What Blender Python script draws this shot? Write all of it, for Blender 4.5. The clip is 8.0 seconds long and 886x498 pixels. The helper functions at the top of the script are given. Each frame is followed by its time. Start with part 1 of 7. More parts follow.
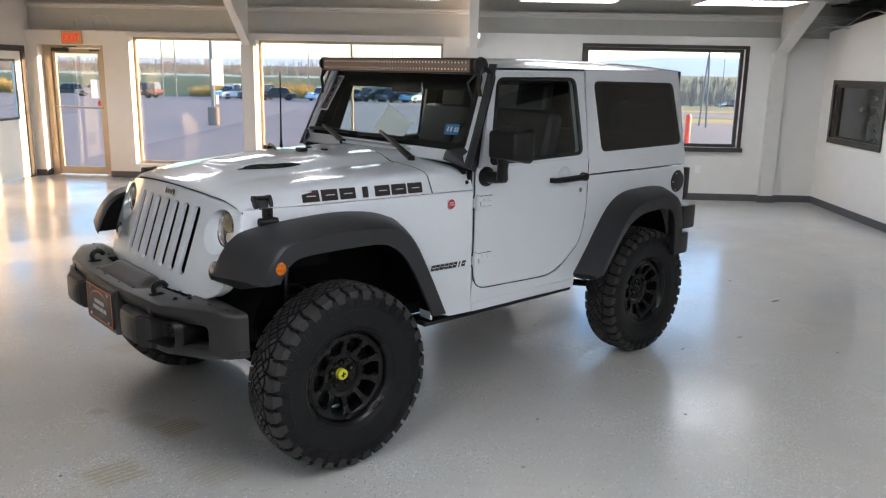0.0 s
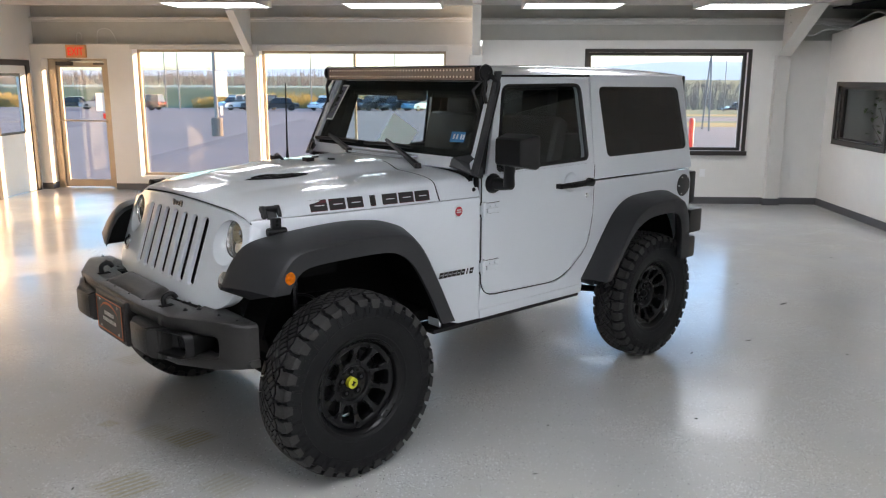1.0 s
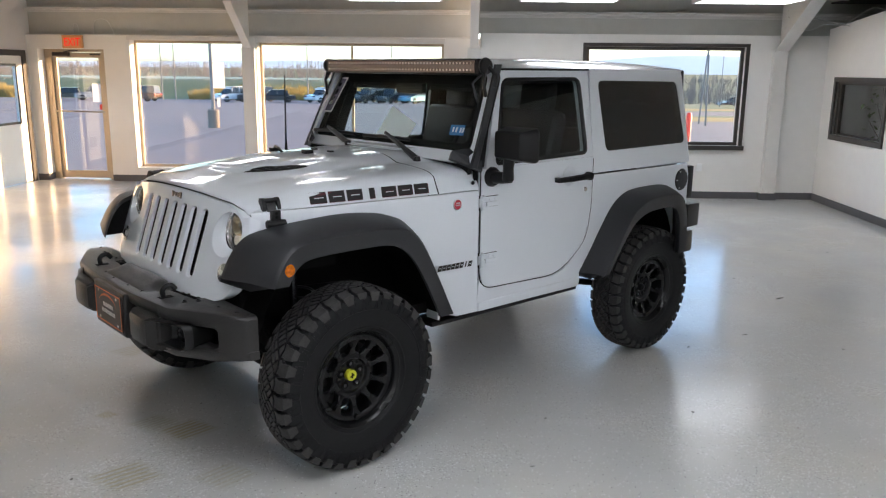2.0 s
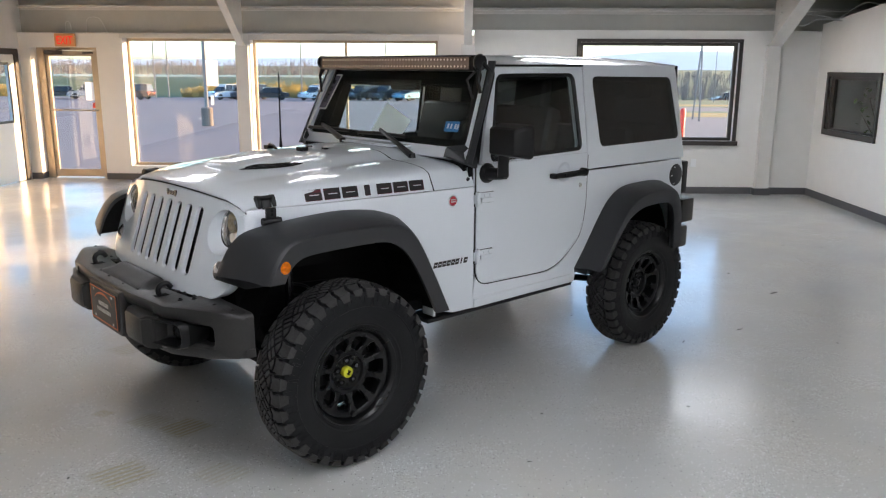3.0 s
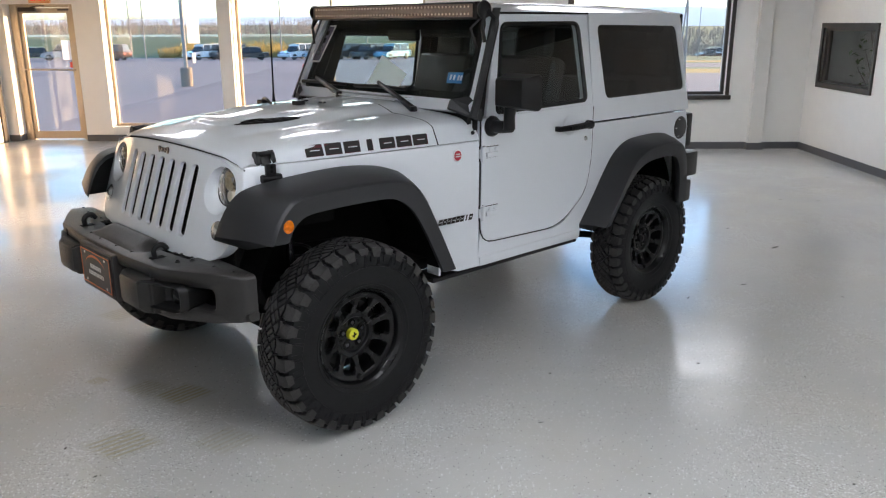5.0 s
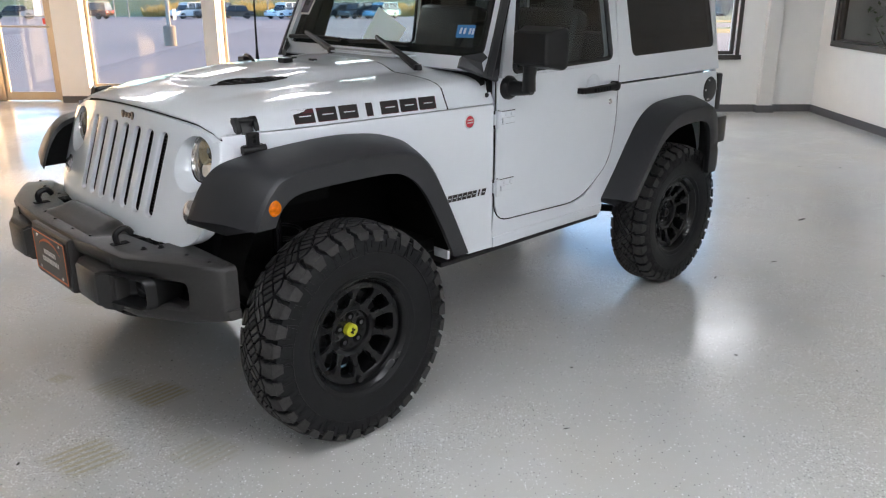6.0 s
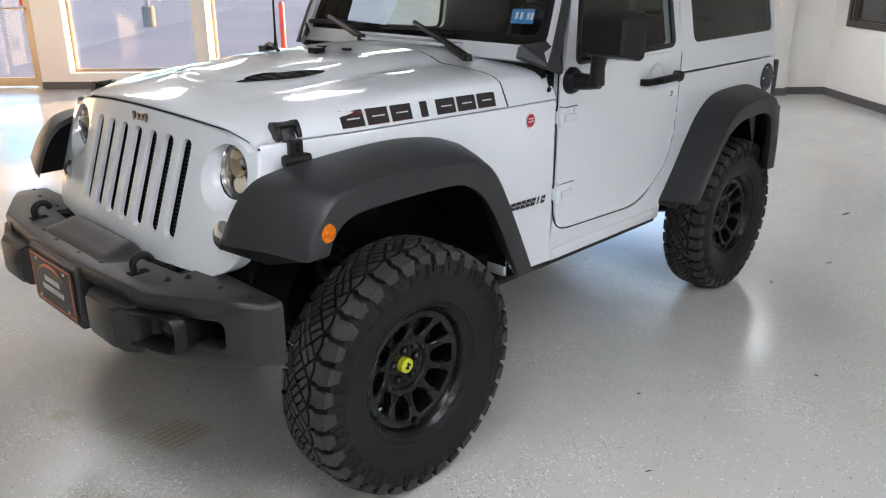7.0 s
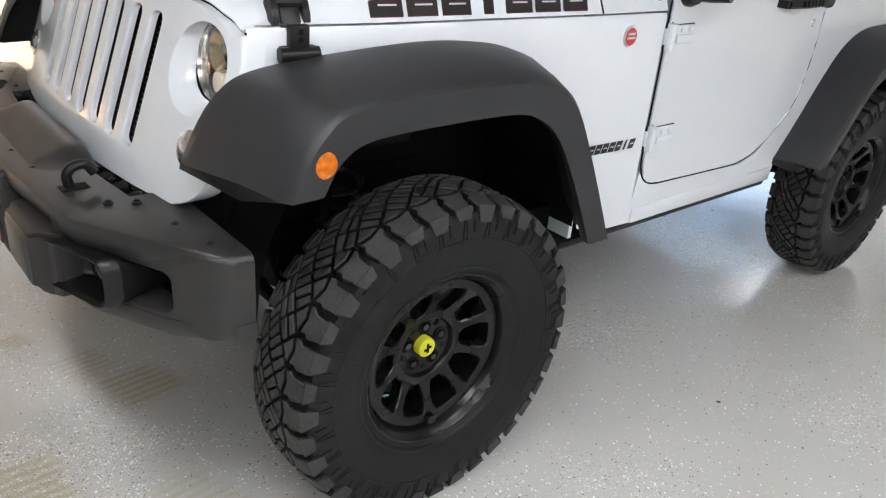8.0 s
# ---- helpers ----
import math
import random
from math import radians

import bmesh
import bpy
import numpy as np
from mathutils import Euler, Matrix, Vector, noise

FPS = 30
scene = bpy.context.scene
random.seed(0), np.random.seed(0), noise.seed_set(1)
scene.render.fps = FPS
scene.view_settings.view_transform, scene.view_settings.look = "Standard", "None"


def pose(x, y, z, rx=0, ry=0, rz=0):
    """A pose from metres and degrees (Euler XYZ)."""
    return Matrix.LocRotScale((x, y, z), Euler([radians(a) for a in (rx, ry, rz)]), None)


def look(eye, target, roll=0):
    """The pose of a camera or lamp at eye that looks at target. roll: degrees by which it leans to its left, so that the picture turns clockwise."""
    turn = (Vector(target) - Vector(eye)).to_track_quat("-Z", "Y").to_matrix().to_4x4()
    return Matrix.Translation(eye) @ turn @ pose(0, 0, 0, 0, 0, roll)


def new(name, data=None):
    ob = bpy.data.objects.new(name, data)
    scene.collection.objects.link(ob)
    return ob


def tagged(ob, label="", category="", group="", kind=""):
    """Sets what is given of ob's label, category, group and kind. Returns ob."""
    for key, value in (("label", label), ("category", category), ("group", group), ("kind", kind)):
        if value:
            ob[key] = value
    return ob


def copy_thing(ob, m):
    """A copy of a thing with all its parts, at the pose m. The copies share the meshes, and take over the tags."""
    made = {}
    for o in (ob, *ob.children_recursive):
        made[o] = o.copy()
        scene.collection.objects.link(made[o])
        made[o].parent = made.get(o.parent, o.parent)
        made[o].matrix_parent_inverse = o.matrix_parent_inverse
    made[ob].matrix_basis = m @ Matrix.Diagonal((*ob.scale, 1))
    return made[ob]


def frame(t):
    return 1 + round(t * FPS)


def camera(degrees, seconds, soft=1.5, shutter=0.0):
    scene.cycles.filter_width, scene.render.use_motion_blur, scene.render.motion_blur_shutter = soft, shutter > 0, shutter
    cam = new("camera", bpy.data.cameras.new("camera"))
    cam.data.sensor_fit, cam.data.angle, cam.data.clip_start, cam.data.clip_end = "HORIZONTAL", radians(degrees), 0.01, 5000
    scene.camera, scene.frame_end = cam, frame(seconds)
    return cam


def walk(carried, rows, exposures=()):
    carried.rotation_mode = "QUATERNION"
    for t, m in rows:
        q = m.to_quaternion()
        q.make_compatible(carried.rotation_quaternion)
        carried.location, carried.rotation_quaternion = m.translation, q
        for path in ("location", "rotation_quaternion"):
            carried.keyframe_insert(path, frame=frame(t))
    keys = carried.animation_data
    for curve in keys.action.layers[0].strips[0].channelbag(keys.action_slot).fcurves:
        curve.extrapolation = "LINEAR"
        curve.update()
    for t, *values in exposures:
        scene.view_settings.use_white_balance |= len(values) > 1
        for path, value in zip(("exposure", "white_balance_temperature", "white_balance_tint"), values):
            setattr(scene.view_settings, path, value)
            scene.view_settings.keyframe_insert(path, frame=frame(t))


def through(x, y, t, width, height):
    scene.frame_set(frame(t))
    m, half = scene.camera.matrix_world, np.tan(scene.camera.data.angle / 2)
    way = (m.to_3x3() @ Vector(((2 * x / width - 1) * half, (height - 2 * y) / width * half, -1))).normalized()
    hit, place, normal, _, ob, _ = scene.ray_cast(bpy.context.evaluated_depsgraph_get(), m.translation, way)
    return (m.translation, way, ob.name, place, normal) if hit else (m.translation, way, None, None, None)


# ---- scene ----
cam = camera(58.0, 8.0, 1.2)
PATH = [
    (0, (2.094, 3.967, 1.924), (0.794, 2.512, 1.484), 1.1),
    (0.5, (2.106, 3.961, 1.93), (0.804, 2.502, 1.512), 0.3),
    (1, (2.111, 3.958, 1.925), (0.817, 2.493, 1.503), 0.2),
    (1.5, (2.121, 3.953, 1.926), (0.825, 2.492, 1.495), 0.5),
    (3, (2.133, 3.954, 1.924), (0.825, 2.508, 1.478), 0.3),
    (3.5, (2.139, 3.955, 1.924), (0.834, 2.505, 1.48), -0.1),
    (4, (2.149, 3.938, 1.922), (0.843, 2.49, 1.477), 0.2),
    (4.5, (2.164, 3.874, 1.904), (0.853, 2.437, 1.436), 0.7),
    (4.7, (2.171, 3.839, 1.896), (0.855, 2.417, 1.402), 0.3),
    (5.8, (1.841, 3.442, 1.809), (0.522, 2.076, 1.18), 0.1),
    (6, (1.823, 3.321, 1.808), (0.502, 1.959, 1.176), -0.0),
    (6.2, (1.815, 3.194, 1.791), (0.522, 1.801, 1.167), -0.2),
    (6.4, (1.829, 3.03, 1.805), (0.607, 1.576, 1.178), -0.9),
    (6.5, (1.823, 2.991, 1.807), (0.629, 1.516, 1.177), -1.6),
    (6.8, (1.777, 2.855, 1.807), (0.486, 1.481, 1.141), -1.6),
    (7, (1.713, 2.767, 1.806), (0.37, 1.449, 1.128), -0.1),
    (7.2, (1.619, 2.687, 1.795), (0.297, 1.356, 1.102), -0.1),
    (7.5, (1.424, 2.544, 1.77), (0.181, 1.178, 1.004), 0.9),
    (7.6, (1.37, 2.496, 1.755), (0.143, 1.127, 0.969), 0.8),
    (7.8, (1.282, 2.404, 1.694), (0.075, 1.037, 0.874), 2.4),
    (8, (1.192, 2.276, 1.621), (-0.008, 0.929, 0.757), 5.0),
]
EXPOSURE = [(0, 2.56, 6230, 10), (4.5, 2.56, 6230, 10), (6, 2.84, 6260, 10), (7, 2.98, 6320, 10), (8, 3.3, 6480, 10)]
walk(cam, [(t, look(eye, target, roll)) for t, eye, target, roll in PATH], EXPOSURE)

# ---------------------------------------------------------------- world, sun, lamps
# The vehicle stands on the world axes (front axle at the origin, nose to +x); the hall is turned against it.
ROOM = pose(2.2, 4.03, 0, 0, 0, 136.5)
SUN_AZ, SUN_EL = 32.0, 8.0            # in the hall's own axes, degrees from its +x

world = bpy.data.worlds.new("sky")
scene.world = world
world.use_nodes = True
wn = world.node_tree
sky = wn.nodes.new("ShaderNodeTexSky")
sky.sky_type = "NISHITA"
sky.sun_disc = False
sky.sun_elevation = radians(SUN_EL)
sky.sun_rotation = radians(90 - (136.5 + SUN_AZ))
sky.altitude, sky.air_density, sky.dust_density = 150, 0.8, 0.8
sky.ozone_density = 2.6
bg = wn.nodes["Background"]
wn.links.new(sky.outputs[0], bg.inputs[0])
bg.inputs[1].default_value = 0.15

sun_data = bpy.data.lights.new("sun", "SUN")
sun_data.energy, sun_data.angle, sun_data.color = 2.9, radians(0.6), (1.0, 0.62, 0.32)
sun = new("sun", sun_data)
toward = Vector((math.cos(radians(SUN_EL)) * math.cos(radians(SUN_AZ)), math.cos(radians(SUN_EL)) * math.sin(radians(SUN_AZ)), math.sin(radians(SUN_EL))))
toward = ROOM.to_3x3() @ toward
sun.matrix_world = look(toward * 50 + Vector((0, 0, 0)), (0, 0, 0))


# ---------------------------------------------------------------- materials
def nodes_of(mat):
    nt = mat.node_tree
    return nt, nt.nodes["Principled BSDF"], nt.links


def material(name, color, rough=0.5, metal=0.0, coat=0.0, vary=0.12, scale=6.0, fine=90.0, bump=0.0, bump_scale=120.0, spec=0.5, rvary=0.08):
    """A plain surface with wear at two scales, in colour and gloss, and a fine relief."""
    mat = bpy.data.materials.new(name)
    mat.use_nodes = True
    nt, bs, ln = nodes_of(mat)
    tc = nt.nodes.new("ShaderNodeTexCoord")
    n1, n2 = nt.nodes.new("ShaderNodeTexNoise"), nt.nodes.new("ShaderNodeTexNoise")
    n1.inputs["Scale"].default_value, n1.inputs["Detail"].default_value = scale, 4
    n2.inputs["Scale"].default_value, n2.inputs["Detail"].default_value = fine, 2
    mix = nt.nodes.new("ShaderNodeMath")
    mix.operation = "ADD"
    for n in (n1, n2):
        ln.new(tc.outputs["Object"], n.inputs["Vector"])
    ln.new(n1.outputs["Fac"], mix.inputs[0])
    ln.new(n2.outputs["Fac"], mix.inputs[1])
    ramp = nt.nodes.new("ShaderNodeMapRange")
    ramp.inputs[1].default_value, ramp.inputs[2].default_value = 0.6, 1.4
    ramp.inputs[3].default_value, ramp.inputs[4].default_value = 1 - vary, 1 + vary
    ln.new(mix.outputs[0], ramp.inputs[0])
    mul = nt.nodes.new("ShaderNodeVectorMath")
    mul.operation = "SCALE"
    mul.inputs[0].default_value = color
    ln.new(ramp.outputs[0], mul.inputs["Scale"])
    ln.new(mul.outputs[0], bs.inputs["Base Color"])
    rr = nt.nodes.new("ShaderNodeMapRange")
    rr.inputs[3].default_value, rr.inputs[4].default_value = max(0.02, rough - rvary), min(1, rough + rvary)
    ln.new(n1.outputs["Fac"], rr.inputs[0])
    ln.new(rr.outputs[0], bs.inputs["Roughness"])
    bs.inputs["Metallic"].default_value = metal
    bs.inputs["Coat Weight"].default_value = coat
    bs.inputs["Coat Roughness"].default_value = 0.03
    bs.inputs["Specular IOR Level"].default_value = spec
    if bump:
        n3, b = nt.nodes.new("ShaderNodeTexNoise"), nt.nodes.new("ShaderNodeBump")
        n3.inputs["Scale"].default_value, n3.inputs["Detail"].default_value = bump_scale, 3
        ln.new(tc.outputs["Object"], n3.inputs["Vector"])
        b.inputs["Strength"].default_value, b.inputs["Distance"].default_value = bump, 0.004
        ln.new(n3.outputs["Fac"], b.inputs["Height"])
        ln.new(b.outputs[0], bs.inputs["Normal"])
    return mat


def pane(name, tint, gloss=0.06, rough=0.0):
    """Thin glass: a tinted see-through sheet with a mirror-like skin."""
    mat = bpy.data.materials.new(name)
    mat.use_nodes = True
    nt = mat.node_tree
    nt.nodes.remove(nt.nodes["Principled BSDF"])
    tr, gl, mx, lw, pw, ad = (nt.nodes.new(k) for k in ("ShaderNodeBsdfTransparent", "ShaderNodeBsdfGlossy", "ShaderNodeMixShader", "ShaderNodeLayerWeight", "ShaderNodeMath", "ShaderNodeMath"))
    tr.inputs[0].default_value = (*tint, 1)
    gl.inputs["Roughness"].default_value = rough
    lw.inputs["Blend"].default_value = 0.5
    pw.operation, ad.operation = "POWER", "MULTIPLY_ADD"
    pw.inputs[1].default_value = 4.5
    ad.inputs[1].default_value, ad.inputs[2].default_value = 0.85, gloss
    nt.links.new(lw.outputs["Facing"], pw.inputs[0])
    nt.links.new(pw.outputs[0], ad.inputs[0])
    nt.links.new(ad.outputs[0], mx.inputs[0])
    nt.links.new(tr.outputs[0], mx.inputs[1])
    nt.links.new(gl.outputs[0], mx.inputs[2])
    nt.links.new(mx.outputs[0], nt.nodes["Material Output"].inputs[0])
    return mat


def glow(name, color, strength):
    mat = bpy.data.materials.new(name)
    mat.use_nodes = True
    nt, bs, ln = nodes_of(mat)
    bs.inputs["Base Color"].default_value = (*color, 1)
    bs.inputs["Emission Color"].default_value = (*color, 1)
    bs.inputs["Emission Strength"].default_value = strength
    return mat


def epoxy_floor():
    """Grey epoxy with scattered pale and dark flakes, patchy gloss and dried tyre stains."""
    mat = bpy.data.materials.new("grey_epoxy")
    mat.use_nodes = True
    nt, bs, ln = nodes_of(mat)
    tc = nt.nodes.new("ShaderNodeTexCoord")

    def noise_node(scale, detail=4, rough=0.55):
        n = nt.nodes.new("ShaderNodeTexNoise")
        n.inputs["Scale"].default_value, n.inputs["Detail"].default_value, n.inputs["Roughness"].default_value = scale, detail, rough
        ln.new(tc.outputs["Object"], n.inputs["Vector"])
        return n.outputs["Fac"]

    def ranged(src, a, b, c, d):
        m = nt.nodes.new("ShaderNodeMapRange")
        for k, v in zip((1, 2, 3, 4), (a, b, c, d)):
            m.inputs[k].default_value = v
        ln.new(src, m.inputs[0])
        return m.outputs[0]

    def mixed(fac, a, b):
        m = nt.nodes.new("ShaderNodeMix")
        m.data_type = "RGBA"
        ln.new(fac, m.inputs["Factor"])
        for sock, v in (("A", a), ("B", b)):
            s = [i for i in m.inputs if i.name == sock and i.type == "RGBA"][0]
            if isinstance(v, tuple):
                s.default_value = (*v, 1)
            else:
                ln.new(v, s)
        return [o for o in m.outputs if o.type == "RGBA"][0]

    def flakes(scale, size, density):
        v, w = nt.nodes.new("ShaderNodeTexVoronoi"), nt.nodes.new("ShaderNodeMath")
        v.inputs["Scale"].default_value = scale
        ln.new(tc.outputs["Object"], v.inputs["Vector"])
        near = nt.nodes.new("ShaderNodeMath")
        near.operation = "LESS_THAN"
        near.inputs[1].default_value = size
        ln.new(v.outputs["Distance"], near.inputs[0])
        sep = nt.nodes.new("ShaderNodeSeparateColor")
        ln.new(v.outputs["Color"], sep.inputs[0])
        few = nt.nodes.new("ShaderNodeMath")
        few.operation = "LESS_THAN"
        ln.new(density, few.inputs[1])
        ln.new(sep.outputs[0], few.inputs[0])
        w.operation = "MULTIPLY"
        ln.new(near.outputs[0], w.inputs[0])
        ln.new(few.outputs[0], w.inputs[1])
        return w.outputs[0]

    base = mixed(ranged(noise_node(0.5), 0.35, 0.65, 0, 1), (0.525, 0.528, 0.518), (0.595, 0.588, 0.567))
    base = mixed(ranged(noise_node(3.0, 6), 0.4, 0.75, 0, 0.3), base, (0.49, 0.483, 0.460))
    base = mixed(ranged(noise_node(1.3, 5, 0.7), 0.60, 0.75, 0, 0.35), base, (0.64, 0.64, 0.63))
    base = mixed(ranged(noise_node(0.8, 5, 0.6), 0.46, 0.70, 0, 0.42), base, (0.55, 0.51, 0.43))
    base = mixed(ranged(noise_node(2.6, 4, 0.6), 0.58, 0.74, 0, 0.30), base, (0.51, 0.49, 0.38))
    # flakes: strewn thinly, and thick in a few patches
    patch = ranged(noise_node(1.0, 5, 0.6), 0.50, 0.62, 0.0, 1.0)
    for scale, size, thin, thick, tone in ((88, 0.32, 0.05, 0.42, (0.88, 0.89, 0.89)), (140, 0.34, 0.04, 0.46, (0.78, 0.78, 0.77)), (95, 0.24, 0.05, 0.18, (0.04, 0.042, 0.045)), (150, 0.30, 0.0, 0.30, (0.22, 0.225, 0.22))):
        base = mixed(flakes(scale, size, ranged(patch, 0, 1, thin, thick)), base, tone)
    # dried tread prints, olive brown, at three spots
    for cx, cy, ang, wide, strong in ((-1.50, 4.09, 0.62, 0.115, 0.75), (-1.62, 3.57, 0.72, 0.135, 0.62), (-1.72, 4.16, 0.62, 0.10, 0.45), (-2.02, 4.25, 0.5, 0.05, 0.6), (-1.15, 3.60, 0.6, 0.12, 0.35), (-2.3, 5.3, 0.6, 0.12, 0.4)):
        mp = nt.nodes.new("ShaderNodeMapping")
        mp.inputs["Location"].default_value = (-cx, -cy, 0)
        ln.new(tc.outputs["Object"], mp.inputs["Vector"])
        rot = nt.nodes.new("ShaderNodeMapping")
        rot.inputs["Rotation"].default_value, rot.inputs["Scale"].default_value = (0, 0, ang), (0.115 / wide, 0.138 / wide, 0.0)
        ln.new(mp.outputs[0], rot.inputs["Vector"])
        wob = nt.nodes.new("ShaderNodeVectorMath")
        wob.operation = "MULTIPLY_ADD"
        ln.new(nt.nodes.new("ShaderNodeTexNoise").outputs["Color"], wob.inputs[0])
        wob.inputs[0].links[0].from_node.inputs["Scale"].default_value = 14.0
        ln.new(tc.outputs["Object"], wob.inputs[0].links[0].from_node.inputs["Vector"])
        wob.inputs[1].default_value = (0.05, 0.05, 0.0)
        ln.new(rot.outputs[0], wob.inputs[2])
        sxyz = nt.nodes.new("ShaderNodeSeparateXYZ")
        ln.new(wob.outputs[0], sxyz.inputs[0])
        axes = []
        for k in (0, 1):
            off = nt.nodes.new("ShaderNodeMath")
            off.operation = "SUBTRACT"
            off.inputs[1].default_value = 0.025
            ln.new(sxyz.outputs[k], off.inputs[0])
            mag = nt.nodes.new("ShaderNodeMath")
            mag.operation = "ABSOLUTE"
            ln.new(off.outputs[0], mag.inputs[0])
            axes.append(mag.outputs[0])
        far = nt.nodes.new("ShaderNodeMath")
        far.operation = "SMOOTH_MAX"
        far.inputs[2].default_value = 0.05
        ln.new(axes[0], far.inputs[0])
        ln.new(axes[1], far.inputs[1])
        bars = nt.nodes.new("ShaderNodeTexWave")
        bars.inputs["Scale"].default_value, bars.inputs["Distortion"].default_value, bars.inputs["Detail Scale"].default_value = 9.0, 1.2, 3.0
        ln.new(rot.outputs[0], bars.inputs["Vector"])
        sum2 = nt.nodes.new("ShaderNodeMath")
        sum2.operation = "MULTIPLY"
        ln.new(ranged(far.outputs[0], 0.085, 0.135, strong, 0.0), sum2.inputs[0])
        ln.new(ranged(bars.outputs["Fac"], 0.25, 0.75, 0.35, 1.0), sum2.inputs[1])
        base = mixed(sum2.outputs[0], base, (0.40, 0.35, 0.20))
    ln.new(base, bs.inputs["Base Color"])
    ln.new(ranged(noise_node(1.6, 5), 0.3, 0.7, 0.14, 0.26), bs.inputs["Roughness"])
    b = nt.nodes.new("ShaderNodeBump")
    b.inputs["Strength"].default_value, b.inputs["Distance"].default_value = 0.10, 0.004
    ln.new(noise_node(70, 3), b.inputs["Height"])
    b2 = nt.nodes.new("ShaderNodeBump")
    b2.inputs["Strength"].default_value, b2.inputs["Distance"].default_value = 0.018, 0.03
    ln.new(noise_node(2.2, 2), b2.inputs["Height"])
    ln.new(b.outputs[0], b2.inputs["Normal"])
    grit = nt.nodes.new("ShaderNodeBump")
    grit.inputs["Distance"].default_value = 0.002
    ln.new(ranged(patch, 0, 1.0, 0.05, 0.7), grit.inputs["Strength"])
    ln.new(noise_node(260, 2), grit.inputs["Height"])
    ln.new(grit.outputs[0], b.inputs["Normal"])
    ln.new(b2.outputs[0], bs.inputs["Normal"])
    bs.inputs["Specular IOR Level"].default_value = 0.6
    bs.inputs["Coat Weight"].default_value = 0.25
    bs.inputs["Coat Roughness"].default_value = 0.14
    return mat


def thin_paper(mat, through=0.62):
    """Part of the light behind a sheet comes through it."""
    nt, bs, ln = nodes_of(mat)
    tr, mx = nt.nodes.new("ShaderNodeBsdfTranslucent"), nt.nodes.new("ShaderNodeMixShader")
    tr.inputs[0].default_value = (0.93, 0.94, 0.95, 1)
    mx.inputs[0].default_value = through
    ln.new(bs.outputs[0], mx.inputs[1])
    ln.new(tr.outputs[0], mx.inputs[2])
    ln.new(mx.outputs[0], nt.nodes["Material Output"].inputs[0])
    return mat


